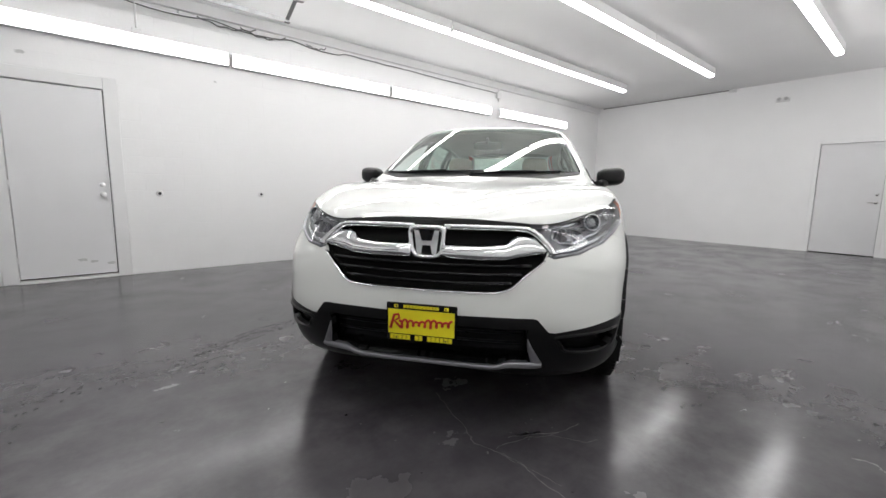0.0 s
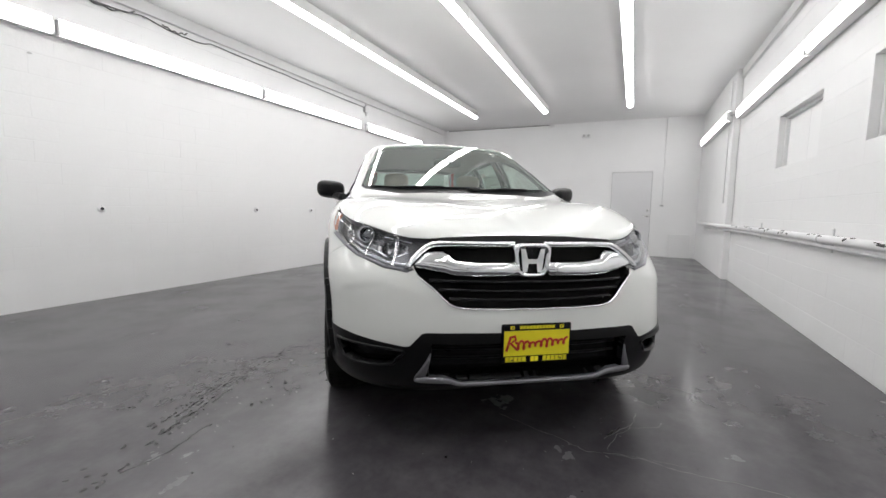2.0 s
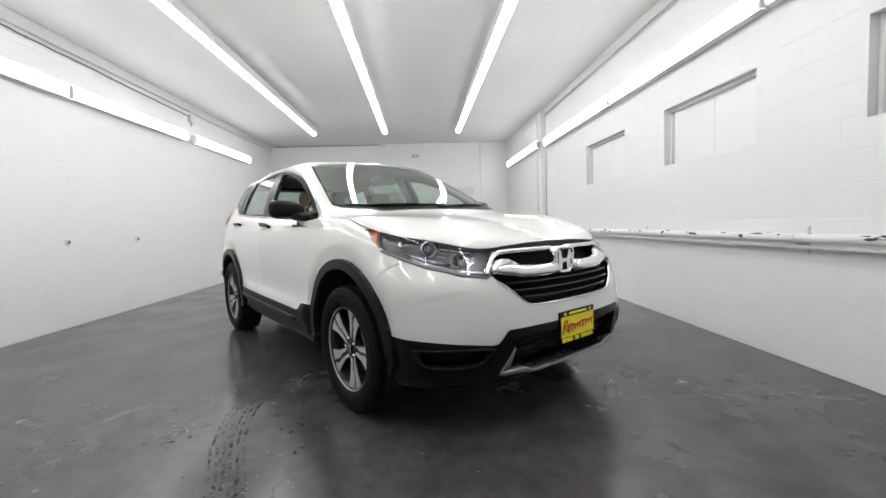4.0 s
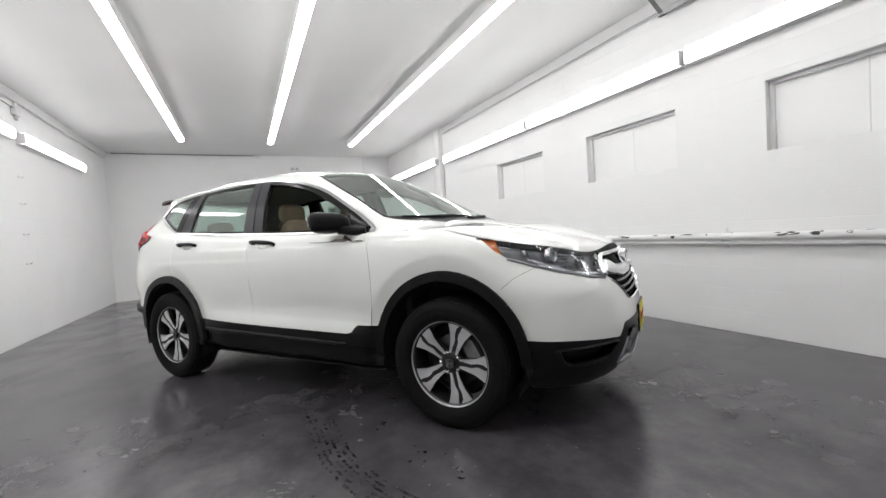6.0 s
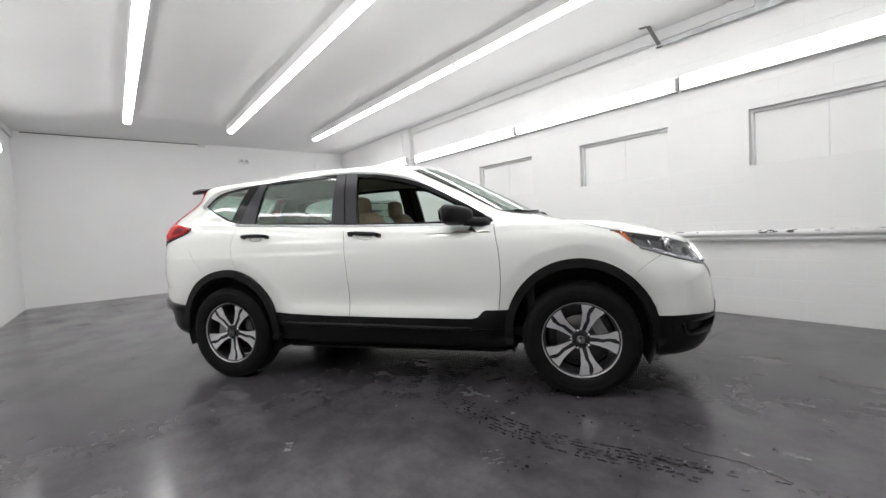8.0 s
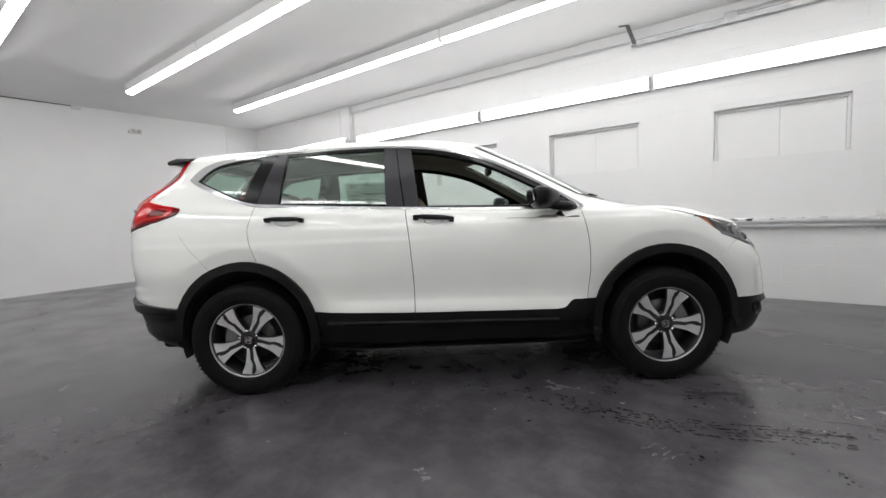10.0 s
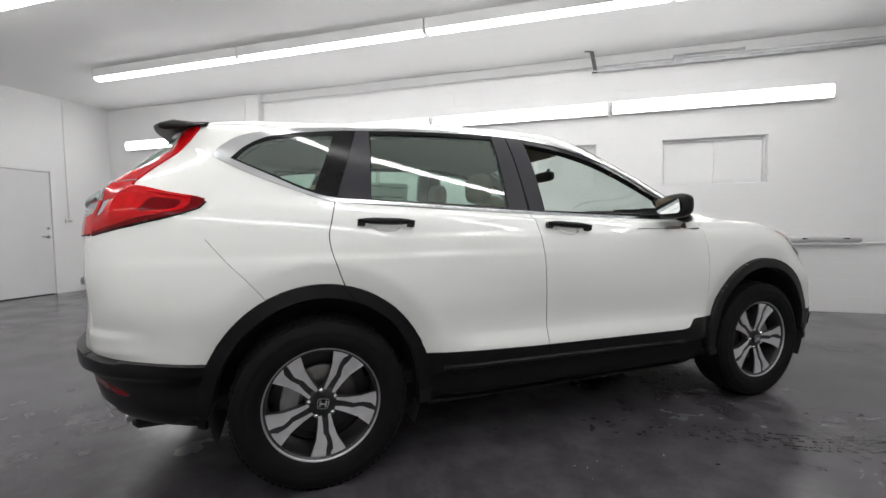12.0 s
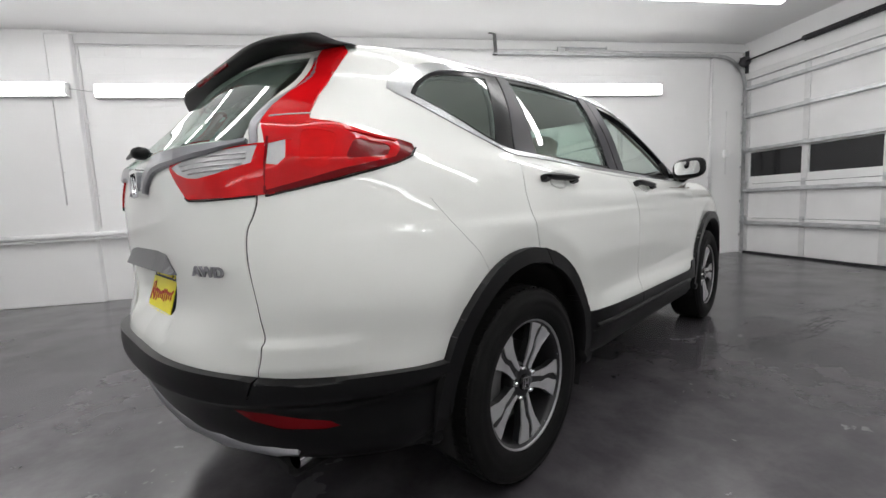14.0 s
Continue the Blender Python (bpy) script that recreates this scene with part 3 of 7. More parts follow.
def carve(label, poly, e1, e2, where, only=None):
    """Cut the outline, given along e1 and e2, into the skin, and name the faces inside it."""
    k = number(label)
    allow = {number(s) if s else 0 for s in only} if only else None
    ax, bx = min(p[0] for p in poly) - 0.002, max(p[0] for p in poly) + 0.002
    ay, by = min(p[1] for p in poly) - 0.002, max(p[1] for p in poly) + 0.002

    def span(f):
        us = [v.co.dot(e1) for v in f.verts]
        ws = [v.co.dot(e2) for v in f.verts]
        return min(us), max(us), min(ws), max(ws)

    cand = set()
    for f in hull.faces:
        if where(f.calc_center_median()):
            u0, u1, w0, w1 = span(f)
            if u1 > ax and u0 < bx and w1 > ay and w0 < by:
                cand.add(f)
    for (px, py), (qx, qy) in zip(poly, poly[1:] + poly[:1]):
        if abs(px - qx) + abs(py - qy) < 1e-6:
            continue
        near = []
        for f in cand:
            u0, u1, w0, w1 = span(f)
            if u1 > min(px, qx) - 1e-4 and u0 < max(px, qx) + 1e-4 and w1 > min(py, qy) - 1e-4 and w0 < max(py, qy) + 1e-4:
                near.append(f)
        if not near:
            continue
        geom = list(near) + list({e for f in near for e in f.edges}) + list({v for f in near for v in f.verts})
        no = (e1 * -(qy - py) + e2 * (qx - px)).normalized()
        got = bmesh.ops.bisect_plane(hull, geom=geom, dist=2e-5, plane_co=e1 * px + e2 * py, plane_no=no)
        cand = {f for f in cand if f.is_valid}
        cand |= {g for g in got["geom"] if isinstance(g, bmesh.types.BMFace) and g.is_valid}
    for f in cand:
        c = f.calc_center_median()
        if (allow is None or f[LAB] in allow) and where(c) and inside((c.dot(e1), c.dot(e2)), poly):
            f[LAB] = k


SIDE = lambda c: c.y < -0.3
FRONT = lambda c: c.x > 1.35
REAR = lambda c: c.x < -1.5
ANY = lambda c: True


def along(points, e):
    return [(Vector(p).dot(e), p[2]) for p in points]


def rounded3(points, k=0.25):
    """The outline in space with its corners cut to short arcs."""
    out = []
    n = len(points)
    for i in range(n):
        p, a, b = (Vector(points[j % n]) for j in (i, i - 1, i + 1))
        s, e = p.lerp(a, k), p.lerp(b, k)
        out += [tuple(s * (1 - t) ** 2 + p * 2 * t * (1 - t) + e * t * t) for t in (0, 0.25, 0.5, 0.75, 1)]
    return out


# doors, and the seams round them
FSEAM = curve([(0.80, 1.16), (0.823, 1.036), (0.843, 0.90), (0.846, 0.733), (0.832, 0.60), (0.825, 0.50), (0.825, 0.38)])
BSEAM = curve([(-0.352, 1.575), (-0.318, 1.33), (-0.292, 1.14), (-0.270, 0.962), (-0.255, 0.733), (-0.252, 0.55), (-0.252, 0.38)])
RSEAM = curve([(-1.130, 1.56), (-1.190, 1.38), (-1.250, 1.215), (-1.272, 1.126), (-1.286, 1.049), (-1.262, 0.945), (-1.20, 0.80), (-1.05, 0.64), (-0.93, 0.50), (-0.90, 0.38)])
DLO = curve([(-1.734, 1.403), (-1.706, 1.443), (-1.650, 1.482), (-1.590, 1.504), (-1.50, 1.525), (-1.27, 1.551), (-1.10, 1.562), (-0.771, 1.573), (-0.425, 1.577), (-0.076, 1.545), (0.277, 1.454), (0.607, 1.281), (0.79, 1.17), (0.838, 1.128)], 4) + curve(
    [(0.825, 1.114), (0.567, 1.118), (-0.214, 1.147), (-0.764, 1.174), (-1.138, 1.196), (-1.274, 1.207), (-1.40, 1.248), (-1.540, 1.300), (-1.635, 1.343), (-1.715, 1.386)], 4)
ROOFLINE = [(-1.20, 1.60), (-0.3, 1.60), (0.30, 1.50), (0.86, 1.16)]
carve("front_door", BSEAM[::-1] + [(0.25, 1.40), (0.58, 1.22)] + FSEAM, EX, EZ, SIDE)
carve("rear_door", RSEAM[::-1] + BSEAM, EX, EZ, SIDE)
carve("front_fender", FSEAM[::-1] + [(0.86, 1.20), (1.30, 1.20), (1.9, 1.0), (1.9, 0.895), (1.84, 0.888), (1.70, 0.80), (1.70, 0.3)], EX, EZ, lambda c: c.y < -0.3 and c.x > 0.7, only=("",))
# bonnet
HOODSIDE = curve([(1.00, -0.70), (1.13, -0.775), (1.28, -0.826), (1.42, -0.846), (1.56, -0.838), (1.66, -0.815), (1.78, -0.765), (1.912, -0.665), (2.003, -0.555), (2.052, -0.44), (2.077, -0.30), (2.088, -0.15), (2.091, 0.0)], 4)
carve("hood", HOODSIDE + [(1.115, 0.0), (1.115, -0.35), (1.08, -0.56)], EX, EY, lambda c: c.x > 0.9 and c.z > 0.915)
# black sills, wheel arches and bumpers
ROCKER = [(-0.95, 0.15), (-0.95, 0.533)] + curve([(-0.88, 0.530), (-0.55, 0.518), (-0.25, 0.508), (0.30, 0.500), (0.64, 0.497)], 3) + [(0.685, 0.505), (0.725, 0.545), (0.745, 0.552), (0.95, 0.552), (0.95, 0.15)]
carve("rocker_cladding", ROCKER, EX, EZ, SIDE)
carve("sill_lower", [(-0.95, 0.15), (-0.95, 0.438), (-0.25, 0.424), (0.60, 0.412), (0.70, 0.43), (0.95, 0.43), (0.95, 0.15)], EX, EZ, SIDE, only=("rocker_cladding",))
carve("front_bumper_cladding", [(0.0, 0.541), (-0.30, 0.546), (-0.470, 0.545), (-0.487, 0.541), (-0.536, 0.484), (-0.56, 0.481), (-0.622, 0.489), (-0.759, 0.503), (-0.86, 0.512), (-0.95, 0.516), (-0.95, 0.1), (0.0, 0.1)], EY, EZ, FRONT)
carve("rear_bumper_cladding", [(-1.35, 0.1), (-1.35, 0.565)] + curve([(-1.72, 0.575), (-1.91, 0.592), (-2.10, 0.603), (-2.21, 0.612), (-2.28, 0.618), (-2.36, 0.62)], 4) + [(-2.5, 0.62), (-2.5, 0.1)], EX, EZ, lambda c: c.x < -1.3)
ARCHES = ((1.325, 0.40, 0.465, 0.476, 0.412, 0.420), (-1.325, 0.395, 0.462, 0.470, 0.406, 0.414))
for cx, cz, rx, rz, ix, iz in ARCHES:
    nm = "front" if cx > 0 else "rear"
    carve(nm + "_arch_trim", oval(cx, cz, rx, rz, n=84), EX, EZ, lambda c: c.y < -0.3 and c.z > 0.325)
    fore, aft = (0.085, 0.0) if cx > 0 else (0.0, 0.095)
    carve("void", [(cx + ix + fore, 0.0), (cx + ix + fore * 0.25, cz - 0.03)] + oval(cx, cz, ix, iz, 0, 180, 48) + [(cx - ix - aft * 0.25, cz - 0.03), (cx - ix - aft, 0.0)], EX, EZ, SIDE)
# windscreen and side glass
carve("windshield", [(0.0, 1.172), (-0.25, 1.170), (-0.48, 1.162), (-0.66, 1.188), (-0.715, 1.205), (-0.69, 1.28), (-0.645, 1.40), (-0.605, 1.50), (-0.575, 1.556), (-0.53, 1.574), (-0.30, 1.588), (0.0, 1.594)], EY, EZ, lambda c: c.x > -0.1)
carve("cowl", [(0.001, 1.160), (-0.30, 1.158), (-0.50, 1.148), (-0.70, 1.185), (-0.722, 1.208), (-0.66, 1.206), (-0.48, 1.186), (-0.25, 1.192), (0.001, 1.194)], EY, EZ, lambda c: 0.6 < c.x < 1.3)
carve("window_chrome", DLO, EX, EZ, SIDE)
INNER = curve([(-1.665, 1.388), (-1.613, 1.440), (-1.545, 1.480), (-1.475, 1.501), (-1.272, 1.533), (-1.10, 1.548), (-0.771, 1.560), (-0.425, 1.564), (-0.076, 1.532), (0.270, 1.441), (0.598, 1.269), (0.765, 1.164), (0.800, 1.135)], 4) + curve(
    [(0.79, 1.129), (0.567, 1.133), (-0.214, 1.162), (-0.764, 1.190), (-1.138, 1.213), (-1.255, 1.222), (-1.365, 1.250), (-1.50, 1.311), (-1.62, 1.366)], 4)
carve("window_surround", INNER, EX, EZ, SIDE)
QGLASS = curve([(-1.645, 1.388), (-1.600, 1.436), (-1.54, 1.470), (-1.46, 1.490), (-1.32, 1.508), (-1.235, 1.516)], 3) + [(-1.245, 1.50), (-1.335, 1.256)] + curve([(-1.365, 1.262), (-1.43, 1.290), (-1.60, 1.366)], 3)
RGLASS = rounded([(-1.070, 1.530), (-0.77, 1.544), (-0.432, 1.546), (-0.416, 1.188), (-0.764, 1.203), (-1.096, 1.218)], 0.012, 3)
FGLASS = curve([(-0.246, 1.530), (-0.076, 1.508), (0.12, 1.462), (0.262, 1.414), (0.43, 1.332), (0.585, 1.246)], 4) + [(0.60, 1.145), (0.225, 1.150), (-0.200, 1.168)]
FVENT = [(0.625, 1.226), (0.735, 1.158), (0.745, 1.142), (0.625, 1.144)]
carve("quarter_glass", QGLASS, EX, EZ, SIDE)
carve("rear_window", RGLASS, EX, EZ, SIDE)
carve("front_window", FGLASS, EX, EZ, SIDE)
carve("b_pillar_front", [(-0.345, 1.56), (-0.250, 1.545), (-0.204, 1.160), (-0.294, 1.156)], EX, EZ, SIDE, only=("window_surround",))
carve("b_pillar_rear", [(-0.430, 1.562), (-0.354, 1.572), (-0.304, 1.156), (-0.414, 1.176)], EX, EZ, SIDE, only=("window_surround",))
carve("c_pillar_rear", [(-1.136, 1.545), (-1.074, 1.550), (-1.100, 1.212), (-1.244, 1.220)], EX, EZ, SIDE, only=("window_surround",))
# back: tailgate, its glass, the lamps
TGATE = curve([(-0.560, 1.60), (-0.575, 1.42), (-0.590, 1.32), (-0.615, 1.25), (-0.640, 1.170), (-0.666, 1.080), (-0.664, 1.030), (-0.650, 0.99), (-0.648, 0.92), (-0.658, 0.78), (-0.662, 0.70), (-0.644, 0.63), (-0.625, 0.58), (-0.610, 0.55)], 4)
carve("tailgate", TGATE + [(0.0, 0.55), (0.0, 1.60)], EY, EZ, lambda c: c.x < -1.75, only=("",))
carve("rear_glass", [(0.001, 1.236), (-0.54, 1.226), (-0.604, 1.218), (-0.600, 1.262), (-0.572, 1.306), (-0.536, 1.345), (-0.508, 1.386), (-0.492, 1.44), (-0.490, 1.522), (0.001, 1.535)], EY, EZ, lambda c: c.x < -1.7)
carve("plate_hollow", [(0.001, 0.64), (-0.20, 0.64), (-0.25, 0.66), (-0.30, 0.86), (-0.298, 0.874), (0.001, 0.884)], EY, EZ, lambda c: c.x < -1.9, only=("tailgate",))
TLAMP = [(-2.129, -0.664, 1.077), (-2.068, -0.712, 1.092), (-1.985, -0.757, 1.112), (-1.89, -0.785, 1.136), (-1.812, -0.797, 1.159), (-1.765, -0.798, 1.178), (-1.745, -0.790, 1.200), (-1.748, -0.786, 1.213), (-1.775, -0.777, 1.222), (-1.90, -0.741, 1.241), (-1.995, -0.700, 1.258), (-2.015, -0.686, 1.268), (-2.012, -0.676, 1.282), (-1.99, -0.655, 1.305), (-1.937, -0.608, 1.366), (-1.86, -0.568, 1.450), (-1.795, -0.562, 1.525), (-1.79, -0.54, 1.546), (-1.86, -0.515, 1.530), (-1.95, -0.54, 1.430), (-2.06, -0.575, 1.320), (-2.109, -0.610, 1.266), (-2.118, -0.635, 1.230), (-2.112, -0.648, 1.16)]
carve("tail_lamp", along(TLAMP, DR), DR, EZ, lambda c: c.x < -1.6)
carve("gate_lamp", [(-0.700, 1.079), (-0.60, 1.075), (-0.465, 1.076), (-0.455, 1.080), (-0.395, 1.125), (-0.338, 1.168), (-0.345, 1.180), (-0.46, 1.192), (-0.56, 1.200), (-0.640, 1.209), (-0.690, 1.205), (-0.700, 1.150)], EY, EZ, lambda c: c.x < -1.9, only=("", "tailgate"))
carve("reverse_lens", [(-0.352, 1.170), (-0.40, 1.148), (-0.455, 1.133), (-0.50, 1.129), (-0.56, 1.136), (-0.64, 1.158), (-0.637, 1.205), (-0.56, 1.198), (-0.46, 1.190)], EY, EZ, lambda c: c.x < -1.9, only=("gate_lamp",))
carve("lamp_clear", along([(-2.13, -0.645, 1.205), (-2.075, -0.672, 1.212), (-2.078, -0.682, 1.160), (-2.097, -0.675, 1.145), (-2.13, -0.645, 1.155)], DR), DR, EZ, lambda c: c.x < -1.6, only=("tail_lamp",))
carve("tail_lower", along([(-2.2, -0.55, 1.05), (-2.128, -0.664, 1.088), (-2.034, -0.729, 1.114), (-1.922, -0.772, 1.143), (-1.82, -0.795, 1.172), (-1.795, -0.785, 1.195), (-1.80, -0.777, 1.222), (-1.70, -0.80, 1.24), (-1.65, -0.80, 1.16), (-2.0, -0.77, 1.03)], DR), DR, EZ, lambda c: c.x < -1.6, only=("tail_lamp",))
carve("tail_inner", along(rounded3([(-1.962, -0.753, 1.150), (-1.922, -0.745, 1.214), (-1.835, -0.770, 1.208), (-1.826, -0.782, 1.196), (-1.846, -0.787, 1.172)]), DR), DR, EZ, lambda c: c.x < -1.6, only=("tail_lamp",))
carve("tail_glow", along(rounded3([(-2.055, -0.706, 1.142), (-2.046, -0.690, 1.236), (-1.960, -0.727, 1.222), (-1.995, -0.742, 1.142), (-2.02, -0.734, 1.130)]), DR), DR, EZ, lambda c: c.x < -1.6, only=("tail_lamp",))
carve("rear_reflector", [(-0.545, 0.510), (-0.645, 0.501), (-0.745, 0.474), (-0.760, 0.456), (-0.735, 0.450), (-0.645, 0.455), (-0.58, 0.478)], EY, EZ, lambda c: c.x < -1.8)
# nose: grille opening, headlamps, lower openings
GRILLE = [(0.0, 0.944), (-0.20, 0.942), (-0.40, 0.930), (-0.425, 0.915)] + [(-0.474, 0.884), (-0.520, 0.842), (-0.512, 0.800), (-0.497, 0.775)] + curve([(-0.43, 0.722), (-0.372, 0.668), (-0.335, 0.652), (-0.28, 0.646)], 3) + [(0.0, 0.642)]
carve("grille_opening", GRILLE, EY, EZ, lambda c: c.x > 1.8)
carve("grille_opening", [p for p in HOODSIDE if p[1] > -0.45] + [(2.35, 0.0), (2.35, -0.44)], EX, EY, lambda c: c.x > 1.9 and c.z > 0.90, only=("",))
HLAMP = [(1.560, -0.862, 1.030), (1.72, -0.80, 1.026), (1.82, -0.74, 1.012), (1.96, -0.615, 0.980), (2.02, -0.48, 0.952), (2.05, -0.42, 0.926), (2.065, -0.474, 0.882), (2.08, -0.507, 0.851), (2.085, -0.535, 0.825), (2.105, -0.500, 0.797), (2.10, -0.525, 0.788), (2.05, -0.64, 0.803), (1.94, -0.765, 0.842), (1.83, -0.83, 0.882), (1.71, -0.868, 0.925), (1.625, -0.868, 0.972)]
carve("headlamp", along(HLAMP, DF), DF, EZ, lambda c: c.x > 1.4, only=("", "front_fender", "grille_opening"))
carve("amber", [(1.48, 1.040), (1.618, 1.026), (1.676, 0.93), (1.664, 0.86), (1.48, 0.86)], EX, EZ, lambda c: c.x > 1.4, only=("headlamp",))
carve("lower_intake", [(0.001, 0.500), (-0.452, 0.500), (-0.444, 0.46), (-0.456, 0.375), (-0.45, 0.340), (-0.36, 0.340), (-0.33, 0.330), (0.001, 0.328)], EY, EZ, FRONT)
carve("fog_pocket", rounded([(-0.835, 0.462), (-0.70, 0.468), (-0.565, 0.462), (-0.61, 0.398), (-0.74, 0.380), (-0.80, 0.392)], 0.015, 3), EY, EZ, FRONT)
# seams, cut as narrow grooves
PAINTED = ("", "front_door", "rear_door", "front_fender", "hood", "tailgate", "rocker_cladding", "window_surround", "front_arch_trim", "rear_arch_trim", "rear_bumper_cladding")
carve("door_front_seam", ribbon(FSEAM[2:], 0.0045), EX, EZ, SIDE, only=PAINTED)
carve("door_mid_seam", ribbon(BSEAM, 0.0045), EX, EZ, SIDE, only=PAINTED + ("b_pillar_front", "b_pillar_rear"))
carve("door_rear_seam", ribbon(RSEAM[:-6], 0.0045), EX, EZ, SIDE, only=PAINTED)
carve("hood_seam", ribbon(HOODSIDE[6:], 0.006), EX, EY, lambda c: c.x > 0.9 and c.z > 0.9, only=PAINTED)
carve("bumper_seam", ribbon([(1.86, 0.888), (1.80, 0.868), (1.72, 0.825), (1.66, 0.775)], 0.0022), EX, EZ, lambda c: c.y < -0.5 and c.x > 1.4, only=PAINTED)
carve("gate_seam", ribbon(TGATE[20:-2], 0.0045), EY, EZ, lambda c: c.x < -1.9, only=PAINTED)

carve("fine_seam", ribbon(curve([(-1.50, 0.76), (-1.544, 0.822), (-1.599, 0.890), (-1.656, 0.949), (-1.711, 1.013), (-1.745, 1.055)], 4), 0.0020), EX, EZ, lambda c: c.y < -0.5 and c.x < -1.3, only=("",))
hull.normal_update()
NORMALS = {}
for v in hull.verts:
    n = v.normal.copy()
    if abs(v.co.y) < 1e-4:
        n.y = 0
        n.normalize()
    NORMALS[v] = n
if sum(1 for f in hull.faces if f.normal.y * f.calc_center_median().y < 0) > len(hull.faces) / 2:
    for v in NORMALS:
        NORMALS[v] = -NORMALS[v]
FACES = {}
for f in hull.faces:
    FACES.setdefault(f[LAB], []).append(f)
NAMES = {k: s for s, k in LABELS.items()}
NAMES[0] = "body"


def panel(name, label, mat, parent, sides=(1, -1), lift=0.0, rim=0.014, text="", flip=False, even=None):
    """The faces of one label, on one side or both, raised by lift, with a rim turned inward round the edge."""
    faces = FACES.get(LABELS.get(label, 0), [])
    co, nr, polys = [], [], []
    sg = -1 if flip else 1
    for s in sides:
        at = {}
        for f in faces:
            idx = []
            for v in f.verts:
                if v not in at:
                    at[v] = len(co)
                    n = NORMALS[v]
                    p = v.co + n * (lift(v.co) if callable(lift) else lift)
                    co.append((p.x, s * p.y if abs(v.co.y) > 1e-4 else 0.0, p.z))
                    nr.append((n.x * sg, s * n.y * sg, n.z * sg))
                idx.append(at[v])
            c = f.normal.dot(NORMALS[f.verts[0]]) > 0
            polys.append(idx if (c == (s > 0)) != flip else idx[::-1])
        if rim is None or rim:
            here = set(faces)
            for f in faces:
                for e in f.edges:
                    if sum(g in here for g in e.link_faces) == 1 and not all(abs(v.co.y) < 1e-4 for v in e.verts):
                        a, b = e.verts
                        out = (e.verts[0].co + e.verts[1].co) / 2 - f.calc_center_median()
                        quad = []
                        for v, dep in ((a, 0), (b, 0), (b, 1), (a, 1)):
                            n = NORMALS[v]
                            p = v.co + n * ((lift(v.co) * (1 - dep) if rim is None else lift(v.co) - dep * rim) if callable(lift) else lift - dep * rim)
                            o = (b.co - a.co).cross(n)
                            o = (o if o.dot(out) > 0 else -o).normalized()
                            quad.append(len(co))
                            co.append((p.x, s * p.y, p.z))
                            mix = (o + n * 0.6).normalized() if dep == 0 else o
                            nr.append((mix.x, s * mix.y, mix.z))
                        va, vb, vc = (Vector(co[quad[k]]) for k in (0, 1, 2))
                        want = Vector((out.x, s * out.y, out.z))
                        polys.append(quad if (vb - va).cross(vc - va).dot(want) > 0 else quad[::-1])
    if even is not None:
        # lay the pane on one even surface: its depth along the axis as a low polynomial of the other two
        q = np.array(co)
        k, (i, j) = even, [a for a in range(3) if a != even]
        if even == 0:
            i, j = 1, 2
        u, w = (np.abs(q[:, i]) if i == 1 else q[:, i]), q[:, j]
        u0, w0 = u - u.mean(), w - w.mean()
        terms = lambda a, b: np.stack([np.ones_like(a), a, b, a * a, a * b, b * b, a**3, a * a * b], -1)
        if i == 1:
            terms = lambda a, b: np.stack([np.ones_like(a), a**2, b, a**4, a * a * b, b * b], -1)
            u0 = u
        sgn = np.sign(q[:, k]) if k == 1 else 1.0
        fit_ = np.linalg.lstsq(terms(u0, w0), q[:, k] * sgn, rcond=None)[0]
        val = lambda a, b: terms(a, b) @ fit_
        h = 1e-3
        g1, g2 = (val(u0 + h, w0) - val(u0 - h, w0)) / (2 * h), (val(u0, w0 + h) - val(u0, w0 - h)) / (2 * h)
        q[:, k] = val(u0, w0) * sgn
        nn = np.zeros_like(q)
        nn[:, k] = sgn if k == 1 else (1.0 if q[:, 0].mean() > 0 else -1.0)
        side = np.sign(q[:, 1]) if i == 1 else 1.0
        nn[:, i], nn[:, j] = -g1 * side * (1 if k == 1 else nn[:, k]), -g2 * (1 if k == 1 else nn[:, k])
        nn /= np.linalg.norm(nn, axis=1)[:, None]
        co, nr = [tuple(v) for v in q], [tuple(v) for v in nn]
    me = bpy.data.meshes.new(name)
    me.from_pydata(co, [], polys)
    me.materials.append(mat)
    me.shade_smooth()
    if not callable(lift):
        me.normals_split_custom_set_from_vertices(nr)
    ob = new(name, me)
    ob.parent = parent
    if text:
        ob["label"] = text
    return ob


